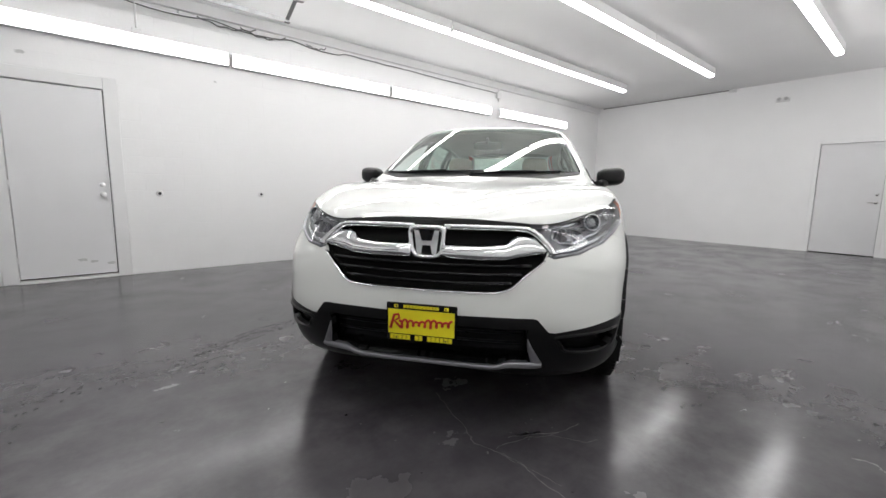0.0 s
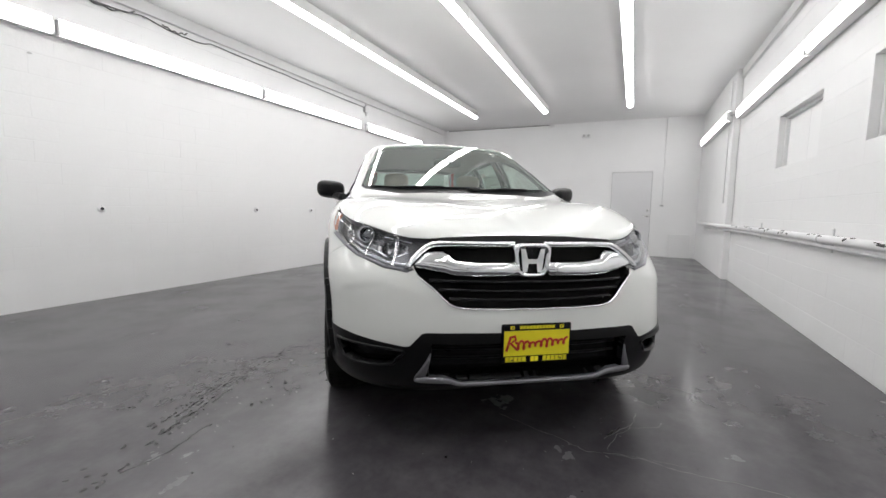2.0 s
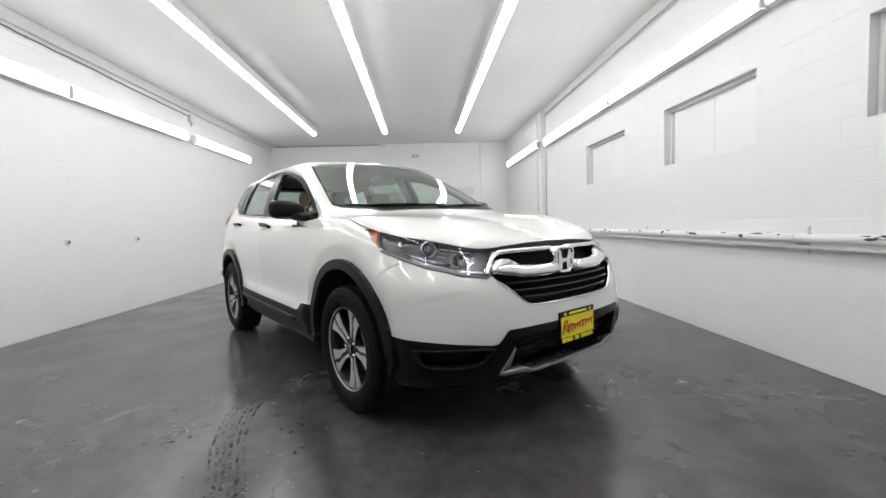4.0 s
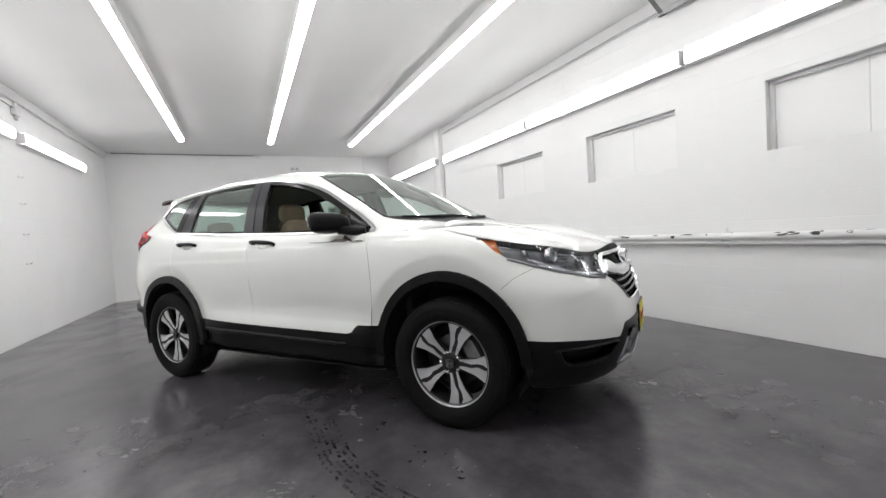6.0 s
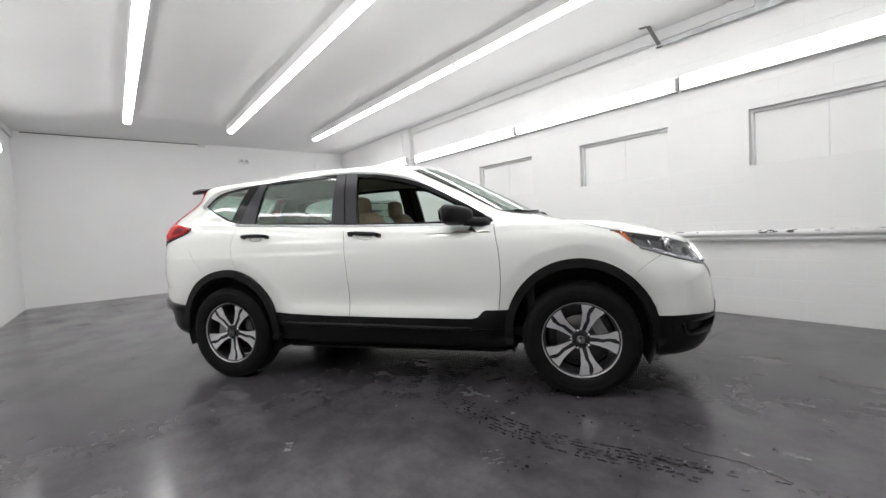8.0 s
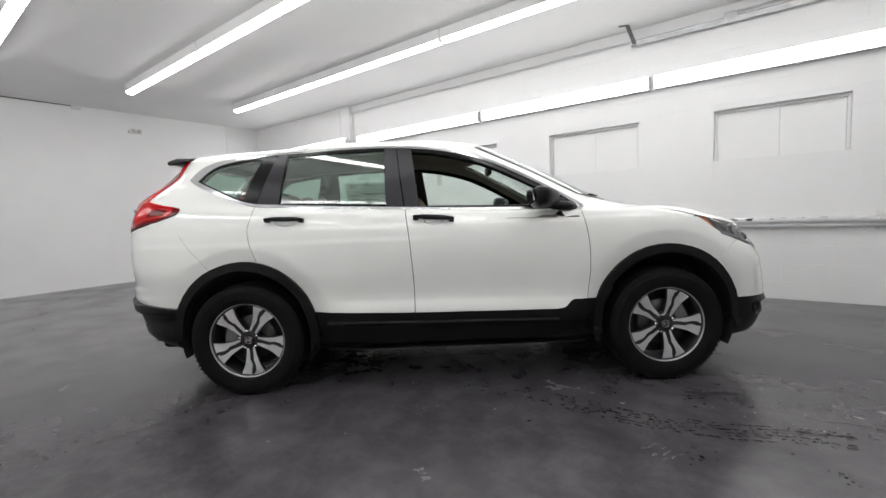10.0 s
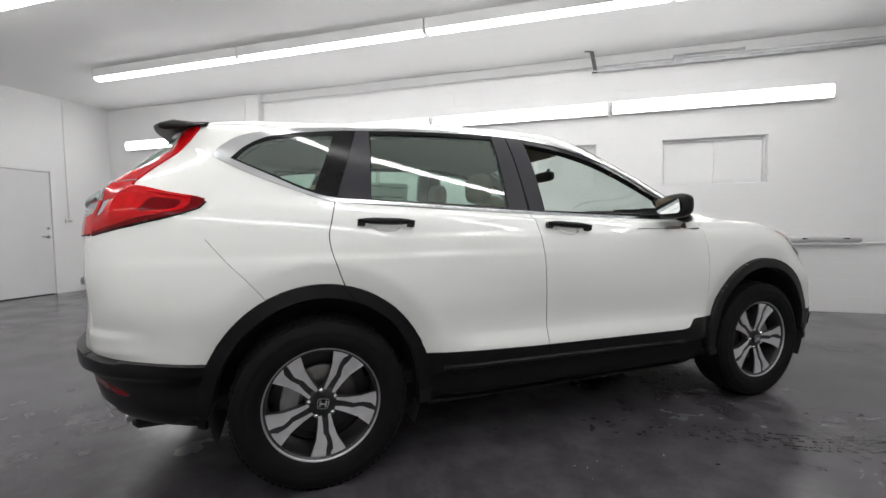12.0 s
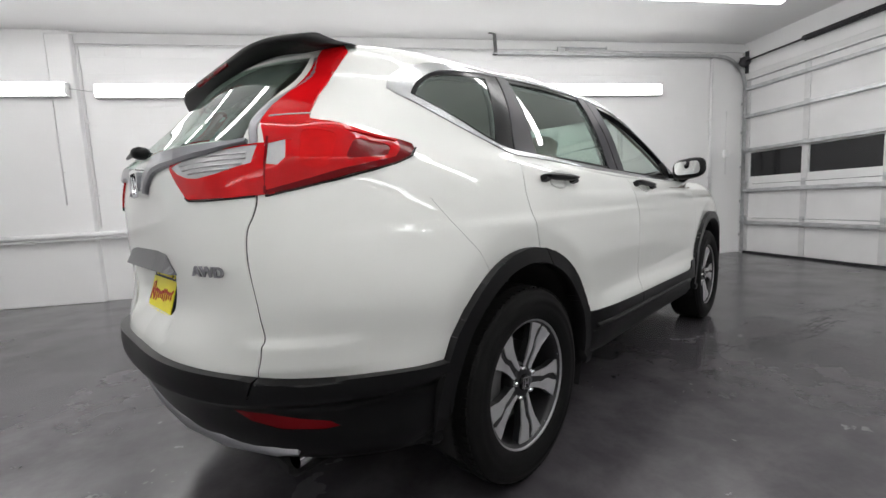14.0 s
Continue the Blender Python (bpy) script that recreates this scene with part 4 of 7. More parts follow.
car = thing("car", "white compact sport utility car with black cladding on the floor", "car", pose(-0.5446, -1.5137, 0, 0, 0, 215.978))
body = panel("body", "void_none", M_PAINT, car)
panel("hood", "hood", M_PAINT, car, lift=0.002)
for s in (1, -1):
    fender = panel("front_fender", "front_fender", M_PAINT, car, (s,))
    fd = panel("front_door", "front_door", M_PAINT, car, (s,))
    rd = panel("rear_door", "rear_door", M_PAINT, car, (s,))
    panel("rocker_cladding", "rocker_cladding", M_CLAD, car, (s,), 0.008, 0.03, "black grained plastic sill")
    panel("sill", "sill_lower", M_CLAD, car, (s,), -0.012, -0.022, "black lower sill")
    panel("arch_trim", "front_arch_trim", M_CLAD, car, (s,), 0.026, 0.05, "black plastic wheel arch edge")
    panel("arch_trim", "rear_arch_trim", M_CLAD, car, (s,), 0.028, 0.05, "black plastic wheel arch edge")
    panel("window_chrome", "window_chrome", M_WINDOWTRIM, car, (s,), 0.004, 0.012, "bright trim round the side windows")
    panel("window_surround", "window_surround", M_BLACK, car, (s,), 0.0, 0.03, "black window frame")
    panel("pillar_trim", "b_pillar_front", M_PILLAR, fd, (s,), 0.003, 0.008, "dark satin pillar cover")
    panel("pillar_trim", "b_pillar_rear", M_PILLAR, rd, (s,), 0.003, 0.008, "dark satin pillar cover")
    panel("pillar_trim", "c_pillar_rear", M_PILLAR, rd, (s,), 0.003, 0.008, "dark satin pillar cover")
    panel("quarter_glass", "quarter_glass", M_TINT, car, (s,), -0.003, 0, "green tinted glass", even=1)
    panel("window_glass", "rear_window", M_TINT, rd, (s,), -0.008, 0, "green tinted glass", even=1)
    if s < 0:
        panel("window_glass", "front_window", M_GLASS, fd, (s,), -0.008, 0, even=1)
panel("front_bumper_cladding", "front_bumper_cladding", M_CLAD, car, lift=0.004, rim=0.03, text="black plastic lower bumper")


def ledge(c):
    """The bumper's upper lip stands out over the hollow below it."""
    up = min(1.0, max(0.0, (c.z - 0.515) / 0.035))
    low = min(1.0, max(0.0, (0.47 - c.z) / 0.08))
    return 0.002 + 0.026 * up * up * (3 - 2 * up) + 0.014 * low


def hollow(c):
    """The recess for the rear plate, deepest under the grip."""
    up = min(1.0, max(0.0, (c.z - 0.64) / 0.20))
    out = min(1.0, max(0.0, (abs(c.y) - 0.20) / 0.10))
    return -0.062 * up * up * (3 - 2 * up) * (1 - out * out * (3 - 2 * out))


rear_clad = panel("rear_bumper_cladding", "rear_bumper_cladding", M_CLAD, car, lift=ledge, rim=0.03, text="black plastic rear bumper")
gate = panel("tailgate", "tailgate", M_PAINT, car)
panel("plate_hollow", "plate_hollow", M_PAINT, gate, lift=hollow, rim=None)
panel("rear_glass", "rear_glass", M_TINT, gate, lift=0.0, rim=0, even=0)
panel("windshield", "windshield", M_GLASS, car, lift=0.0, rim=0, even=0)
for s in (1, -1):
    for k in ("door_front_seam", "door_mid_seam", "door_rear_seam", "hood_seam", "bumper_seam", "gate_seam"):
        panel("panel_gap", k, M_GAP, car, (s,), -0.003, 0)
    panel("fine_gap", "fine_seam", M_GREYGRIP, car, (s,), -0.001, 0)
panel("intake_mesh", "lower_intake", M_BLACK, car, lift=-0.05, rim=-0.055)


def bulge(c, drop=0.0):
    """The tail lamp swells out of the body at its lower part."""
    k = max(0.0, min(1.0, (c.z - 1.09) / 0.07)) * max(0.0, min(1.0, (1.34 - c.z) / 0.09)) * max(0.0, min(1.0, (-1.84 - c.x) / 0.14)) * max(0.0, min(1.0, (-0.650 - c.y) / 0.07))
    return 0.006 + 0.020 * k * k * (3 - 2 * k) - drop


sunk = lambda c: bulge(c, 0.0015)
LAMPS, GATELAMPS = {}, {}
for s in (1, -1):
    panel("fog_pocket", "fog_pocket", M_BLACK, car, (s,), -0.035, -0.04)
    lamp = panel("tail_lamp", "tail_lamp", M_RED, car, (s,), bulge, 0.03, "red tail lamp that climbs the rear pillar")
    LAMPS[s] = lamp
    panel("lower_lens", "tail_lower", M_REDDARK, lamp, (s,), sunk, 0.004, "dark red lower lens")
    panel("brake_lens", "tail_glow", M_REDLINE, lamp, (s,), sunk, 0.003, "bright red inner lens")
    panel("side_lens", "tail_inner", M_REDDARK, lamp, (s,), sunk, 0.002, "dark red side lens")
    panel("clear_lens", "lamp_clear", M_CLEARLENS, lamp, (s,), sunk, 0.01, "clear ribbed lens")
    glamp = panel("gate_lamp", "gate_lamp", M_RED, gate, (s,), 0.006, 0.03, "red lamp on the tailgate")
    GATELAMPS[s] = glamp
    panel("reverse_lens", "reverse_lens", M_CLEARLENS, glamp, (s,), 0.0045, 0.01, "clear ribbed reversing lens")
    panel("reflector", "rear_reflector", M_REDDARK, rear_clad, (s,), 0.002, 0.01, "dark red reflector")


# ---------------------------------------------------------------- wheels
def child(name, bm, mat, parent, label="", smooth=False, m=None):
    ob = part(name, bm, mat, parent, label, smooth)
    if m is not None:
        ob.matrix_basis = m
    return ob


def plate(bm, outline, lo, hi, bend=None):
    """A flat outline in x and z drawn out along y, bent by bend(radius)."""
    rings = []
    for y in (lo, hi):
        rings.append([bm.verts.new((a, y + (bend(math.hypot(a, b)) if bend else 0), b)) for a, b in outline])
    n = len(outline)
    bm.faces.new(rings[0])
    bm.faces.new(rings[1])
    for k in range(n):
        bm.faces.new((rings[0][k], rings[0][(k + 1) % n], rings[1][(k + 1) % n], rings[1][k]))
    return bm


def polar(pts, ang):
    """Places along and across a spoke that points to the angle."""
    c, s = math.cos(radians(ang)), math.sin(radians(ang))
    return [(r * c - t * s, r * s + t * c) for r, t in pts]


RIM = 1.038  # the spokes' reach over a 0.21 m hub face


def grow(bm):
    """Widen a wheel part about the axle."""
    for v in bm.verts:
        v.co.x *= RIM
        v.co.z *= RIM


def wheel(parent, at, spin, turn):
    w = new("wheel")
    w.empty_display_size = 0.1
    w.parent = parent
    w.matrix_basis = pose(*at, 0, 0, turn)
    w["label"] = "five-spoke alloy wheel with a black tyre"
    bm = bmesh.new()
    lathe(bm, [(0.236, 0.09), (0.248, 0.104), (0.262, 0.112), (0.29, 0.117), (0.322, 0.112), (0.345, 0.098), (0.357, 0.078), (0.361, 0.05), (0.362, 0.0), (0.361, -0.05), (0.357, -0.078), (0.349, -0.095), (0.340, -0.104), (0.336, -0.1035), (0.322, -0.112), (0.306, -0.1165), (0.303, -0.1150), (0.290, -0.117), (0.272, -0.1155), (0.269, -0.1140), (0.258, -0.112), (0.247, -0.105), (0.242, -0.100), (0.232, -0.090)], 72)
    tyre = child("tyre", bm, M_TYRE, w, "black rubber tyre", True)
    bm = bmesh.new()
    for k in range(72):
        for row, (y0, y1) in enumerate(((-0.094, -0.056), (-0.050, -0.004), (0.004, 0.050), (0.056, 0.094))):
            a = 2 * math.pi * (k + 0.5 * (row % 2)) / 72
            r1 = 0.3632 if row in (1, 2) else 0.3578
            vs = []
            for r in (0.352, r1):
                for da, y in ((-0.034, y0), (0.026, y0), (0.034, y1), (-0.026, y1)):
                    vs.append(bm.verts.new((r * math.cos(a + da), y, r * math.sin(a + da))))
            for q in ((4, 5, 6, 7), (0, 1, 5, 4), (1, 2, 6, 5), (2, 3, 7, 6), (3, 0, 4, 7)):
                bm.faces.new([vs[i] for i in q])
    child("tread", bm, M_TYRE, w, "tread blocks")
    bm = bmesh.new()
    lathe(bm, [(0.240, 0.09), (0.222, 0.06), (0.217, -0.03), (0.220, -0.07), (0.226, -0.088), (0.236, -0.094)], 60)
    lathe(bm, [(0.08, 0.03), (0.2, 0.03)], 40)
    child("barrel", bm, M_ALLOYDARK, w, "dark inside of the rim", True)
    bm = bmesh.new()
    lathe(bm, [(0.226, -0.082), (0.2300, -0.0890), (0.2345, -0.0950), (0.2390, -0.0975), (0.2410, -0.0965), (0.242, -0.09)], 72)
    child("rim", bm, M_RIMEDGE, w, "machined rim edge", True)
    bend = lambda r: 0.020 * (1 - min(1, r / 0.21)) ** 1.0
    for k in range(5):
        a = spin + 72 * k
        bm = bmesh.new()
        plate(bm, polar([(0.03, -0.026), (0.10, -0.034), (0.15, -0.047), (0.205, -0.076), (0.216, -0.08), (0.216, 0.066), (0.205, 0.062), (0.15, 0.038), (0.10, 0.028), (0.03, 0.026)], a), -0.078, -0.050, bend)
        grow(bm)
        spoke = child("spoke", bm, M_ALLOYDARK, w, "dark split spoke with machined faces")
        for face in ([(0.052, -0.024), (0.10, -0.033), (0.15, -0.047), (0.200, -0.074), (0.217, -0.081), (0.226, -0.083), (0.227, -0.018), (0.195, -0.013), (0.165, -0.004), (0.145, -0.006), (0.125, -0.014), (0.09, -0.011), (0.052, -0.012)],
                     [(0.052, 0.024), (0.10, 0.029), (0.15, 0.040), (0.200, 0.062), (0.217, 0.068), (0.226, 0.070), (0.227, 0.004), (0.212, 0.003), (0.196, 0.015), (0.160, 0.016), (0.125, 0.008), (0.09, 0.012), (0.052, 0.014)]):
            bm = bmesh.new()
            plate(bm, polar(face, a), -0.0835, -0.076, bend)
            grow(bm)
            bmesh.ops.recalc_face_normals(bm, faces=bm.faces)
            child("spoke_face", bm, M_ALLOY, w, "machined silver face")
        bm = bmesh.new()
        plate(bm, polar([(0.198, 0.088), (0.2165, 0.088), (0.2165, 0.110), (0.198, 0.107)], a), -0.088, -0.074)
        grow(bm)
        child("rim_tab", bm, M_ALLOY, w)
        bm = bmesh.new()
        nx, nz = polar([(0.057, 0.0)], a + 36)[0]
        lathe(bm, [(0.0001, -0.083), (0.006, -0.0825), (0.0095, -0.079), (0.0105, -0.050)], 10)
        for v in bm.verts:
            v.co += Vector((nx, 0, nz))
        child("lug_nut", bm, M_CHROME, w, smooth=True)
    bm = bmesh.new()
    lathe(bm, [(0.0001, -0.070), (0.045, -0.070), (0.066, -0.066), (0.072, -0.058), (0.072, -0.03)], 36)
    child("hub", bm, M_ALLOYDARK, w, "dark hub", True)
    bm = bmesh.new()
    lathe(bm, [(0.0001, -0.082), (0.024, -0.081), (0.029, -0.078), (0.030, -0.065)], 28)
    cap = child("centre_cap", bm, M_BLACK, w, "black centre cap with a silver mark", True)
    bm = bmesh.new()
    for lo, hi in (((-0.015, -0.0145), (-0.008, 0.0145)), ((0.008, -0.0145), (0.015, 0.0145)), ((-0.009, -0.0035), (0.009, 0.0035))):
        box(bm, (lo[0], -0.0845, lo[1]), (hi[0], -0.081, hi[1]))
    o, i = (rounded([(-a, -a * 0.95), (a, -a * 0.95), (a * 1.12, a), (-a * 1.12, a)], a * 0.4, 4) for a in (0.0225, 0.0190))
    rings = [[bm.verts.new((a, y, b)) for a, b in pts] for y, pts in ((-0.081, o), (-0.0845, o), (-0.0845, i), (-0.081, i))]
    for r0, r1 in zip(rings, rings[1:]):
        for q in range(len(r0)):
            bm.faces.new((r0[q], r0[(q + 1) % len(r0)], r1[(q + 1) % len(r0)], r1[q]))
    child("cap_mark", bm, M_CHROME, w, m=pose(0, 0, 0, 0, -(spin - 70), 0))
    bm = bmesh.new()
    lathe(bm, [(0.07, -0.016), (0.145, -0.016), (0.148, -0.012), (0.148, 0.008), (0.07, 0.008)], 48)
    child("brake_disc", bm, M_DISC, w, "grey brake disc", True)
    bm = bmesh.new()
    plate(bm, rounded(polar([(0.095, -0.07), (0.165, -0.062), (0.165, 0.062), (0.095, 0.07)], 28 if at[0] > 0 else 168), 0.02, 3), -0.034, 0.03)
    child("brake_caliper", bm, M_CALIPER, w, "grey brake caliper")
    return w


for x, spin in ((1.33, 70), (-1.33, 60)):
    wheel(car, (x, -0.802, 0.360), spin, 0)
    wheel(car, (x, 0.802, 0.360), spin + 20, 180)
# wheel wells and the underside
for x, cz, r in ((1.325, 0.40, 0.435), (-1.325, 0.395, 0.425)):
    for s in (1, -1):
        bm = bmesh.new()
        ring = [(x + r * math.cos(radians(a)), cz + r * math.sin(radians(a))) for a in range(-25, 206, 7)]
        vs = [[bm.verts.new((p, s * y, q)) for p, q in ring] for y in (0.895, 0.58)]
        for k in range(len(ring) - 1):
            bm.faces.new((vs[0][k], vs[0][k + 1], vs[1][k + 1], vs[1][k])).smooth = True
        bm.faces.new(vs[1])
        child("wheel_well", bm, M_LINER, car, "black wheel arch lining")
bm = bmesh.new()
box(bm, (-2.10, -0.57, 0.235), (1.98, 0.57, 0.30), 0.02, 1)
box(bm, (-0.86, -0.80, 0.235), (0.86, 0.80, 0.30), 0.02, 1)
box(bm, (-2.12, -0.25, 0.20), (-1.65, 0.35, 0.27), 0.04, 2)
part("underbody", bm, M_LINER, car, "black underside")


# ---------------------------------------------------------------- the car's fittings
BACK = "back"
VIEWS = {"front": (EY, EX), "back": (EY, -EX), "side": (EX, -EY), "nose": (DF, (EX - EY).normalized()), "tail": (DR, (-EX - EY).normalized())}


def spot(view, a, z, lift=0.0):
    """A place on the skin and its outward normal: the view's name, the place across it and the height."""
    e, out = VIEWS[view]
    s = 1
    if e == EY and a > 0:
        a, s = -a, -1
    if e == EY:
        a = min(a, -0.0005)
    p, n, _, _ = SKIN.ray_cast(e * a + EZ * z + out * 4, -out)
    if n.dot(out) < 0:
        n = -n
    q = p + n * lift
    return Vector((q.x, q.y * s, q.z)), Vector((n.x, n.y * s, n.z))


def strip(bm, e, line, lift=0.0, thick=0.01, crown=0.3, side=1, widths=None, w=0.02, tilt=0.0, extra=None):
    """A bar that lies on the skin along a line of (across, height): flat back, crowned front."""
    rings = []
    n = len(line)
    for i, (a, z) in enumerate(line):
        wd = widths[i] if widths else w
        p0, p1 = line[max(i - 1, 0)], line[min(i + 1, n - 1)]
        d = Vector((p1[0] - p0[0], p1[1] - p0[1])).normalized()
        nx, nz = -d.y * wd / 2, d.x * wd / 2
        up = extra(spot(e, a, z)[0]) if extra else 0.0
        c, nr = spot(e, a, z, up)
        q0, _ = spot(e, a - nx, z - nz, up)
        q1, _ = spot(e, a + nx, z + nz, up)
        ring = [q0 + nr * (lift - thick), q0 + nr * (lift + tilt), (q0 * 0.75 + q1 * 0.25) + nr * (lift + thick * crown * 0.8), c + nr * (lift + thick * crown), (q0 * 0.25 + q1 * 0.75) + nr * (lift + thick * crown * 0.8), q1 + nr * lift, q1 + nr * (lift - thick)]
        rings.append([bm.verts.new((v.x, v.y * side, v.z)) for v in ring])
    for r0, r1 in zip(rings, rings[1:]):
        for k in range(len(r0)):
            f = bm.faces.new((r0[k], r0[(k + 1) % len(r0)], r1[(k + 1) % len(r0)], r1[k]))
            f.smooth = 1 <= k <= 4 and crown > 0
    bm.faces.new(rings[0])
    bm.faces.new(rings[-1])
    return bm


def mirrored(line):
    """A line from the right half carried across the middle to the left."""
    return line + [(-a, z) for a, z in line[-2::-1]]


def blob(bm, c, r, n=2.5, nu=24, nv=14, squash=None):
    """A rounded block."""
    c, rings = Vector(c), []
    p = lambda t: math.copysign(abs(t) ** (2 / n), t)
    for i in range(nv + 1):
        th = math.pi * (i / nv - 0.5)
        ring = []
        for j in range(nu):
            ph = 2 * math.pi * j / nu
            q = Vector((r[0] * p(math.cos(th)) * p(math.cos(ph)), r[1] * p(math.cos(th)) * p(math.sin(ph)), r[2] * p(math.sin(th))))
            if squash:
                q = squash(q)
            ring.append(bm.verts.new(c + q))
        rings.append(ring)
    for r0, r1 in zip(rings, rings[1:]):
        for j in range(nu):
            bm.faces.new((r0[j], r0[(j + 1) % nu], r1[(j + 1) % nu], r1[j])).smooth = True
    bmesh.ops.remove_doubles(bm, verts=bm.verts, dist=1e-5)
    return bm


# grille
grille = panel("grille", "grille_opening", M_GAP, car, lift=-0.055, rim=-0.057, text="black front grille with chrome wings")
for k, (z, half, w) in enumerate(((0.757, 0.455, 0.017), (0.718, 0.42, 0.016), (0.682, 0.375, 0.015))):
    bm = bmesh.new()
    strip(bm, "front", mirrored([(-half * q, z - 0.003 + 0.009 * q * q) for q in (1, 0.88, 0.76, 0.64, 0.52, 0.4, 0.28, 0.16, 0.0)]), -0.014, 0.02, 0.35, w=w)
    child("slat", bm, M_BLACK, grille, "gloss black slat")
bm = bmesh.new()
strip(bm, "front", mirrored(curve([(-0.505, 0.778), (-0.43, 0.718), (-0.376, 0.668), (-0.335, 0.651), (-0.27, 0.645), (-0.12, 0.642), (0.0, 0.641)], 3)), 0.002, 0.02, 0.3, w=0.008)
child("chrome_edge", bm, M_CHROME, grille, "thin bright lower edge")
for s in (1, -1):
    bm = bmesh.new()
    strip(bm, "front", [(-0.505, 0.812), (-0.48, 0.822), (-0.45, 0.833), (-0.42, 0.836), (-0.395, 0.836), (-0.375, 0.828), (-0.345, 0.812), (-0.25, 0.806), (-0.14, 0.806), (-0.07, 0.806)], 0.006, 0.03, 0.45, s, widths=[0.012, 0.04, 0.068, 0.082, 0.085, 0.078, 0.062, 0.058, 0.056, 0.056])
    child("chrome_wing", bm, M_CHROME, grille, "broad chrome wing", True)
    bm = bmesh.new()
    strip(bm, "front", curve([(-0.535, 0.800), (-0.518, 0.828), (-0.47, 0.874), (-0.435, 0.894), (-0.40, 0.9005), (-0.30, 0.902), (-0.18, 0.902), (-0.07, 0.902)], 3), 0.010, 0.03, 0.5, s, w=0.021)
    child("chrome_band", bm, M_CHROME, grille, "chrome band along the top", True)
# a black strip laid on the skin draws the shaded gap
bm = bmesh.new()
strip(bm, "front", mirrored([(-0.43, 0.917), (-0.40, 0.922), (-0.34, 0.926), (-0.26, 0.929), (-0.18, 0.931), (-0.10, 0.932), (0.0, 0.932)]), 0.002, 0.03, 0.0, w=0.030)
child("bonnet_gap", bm, M_GAP, grille, "black gap below the bonnet edge")
emblem = bmesh.new()
c0, n0 = spot("front", 0.0, 0.842)


def emblem_ring(bm, outer, inner, x0, x1):
    o, i = rounded(outer, 0.046, 6), rounded(inner, 0.034, 6)
    rings = [[bm.verts.new((x, a, b)) for a, b in pts] for x, pts in ((x0, o), (x1 - 0.004, o), (x1, [(a * 0.955, (b - 0.842) * 0.955 + 0.842) for a, b in o]), (x1, [(a * 1.04, (b - 0.842) * 1.04 + 0.842) for a, b in i]), (x0 + 0.004, i))]
    for r0, r1 in zip(rings, rings[1:]):
        for k in range(len(r0)):
            bm.faces.new((r0[k], r0[(k + 1) % len(r0)], r1[(k + 1) % len(r0)], r1[k])).smooth = True


EM = [(-0.090, 0.915), (0.090, 0.915), (0.073, 0.768), (-0.073, 0.768)]
IM = [(-0.070, 0.897), (0.070, 0.897), (0.055, 0.786), (-0.055, 0.786)]
EMX = c0.x + 0.006
emblem_ring(emblem, EM, IM, EMX - 0.03, EMX + 0.012)
badge = child("emblem", emblem, M_CHROME, grille, "chrome emblem in a rounded frame", True)
bm = bmesh.new()
prism(bm, [(-0.056, 0.893), (-0.036, 0.893), (-0.022, 0.848), (0.022, 0.848), (0.036, 0.893), (0.056, 0.893), (0.044, 0.790), (0.025, 0.790), (0.019, 0.828), (-0.019, 0.828), (-0.025, 0.790), (-0.044, 0.790)], "x", EMX - 0.012, EMX + 0.008)
child("emblem_mark", bm, M_CHROME, grille, "chrome bars inside the emblem")
bm = bmesh.new()
prism(bm, [(a * 0.98, b) for a, b in IM], "x", EMX - 0.02, EMX - 0.006)
child("emblem_ground", bm, M_BLACK, grille)


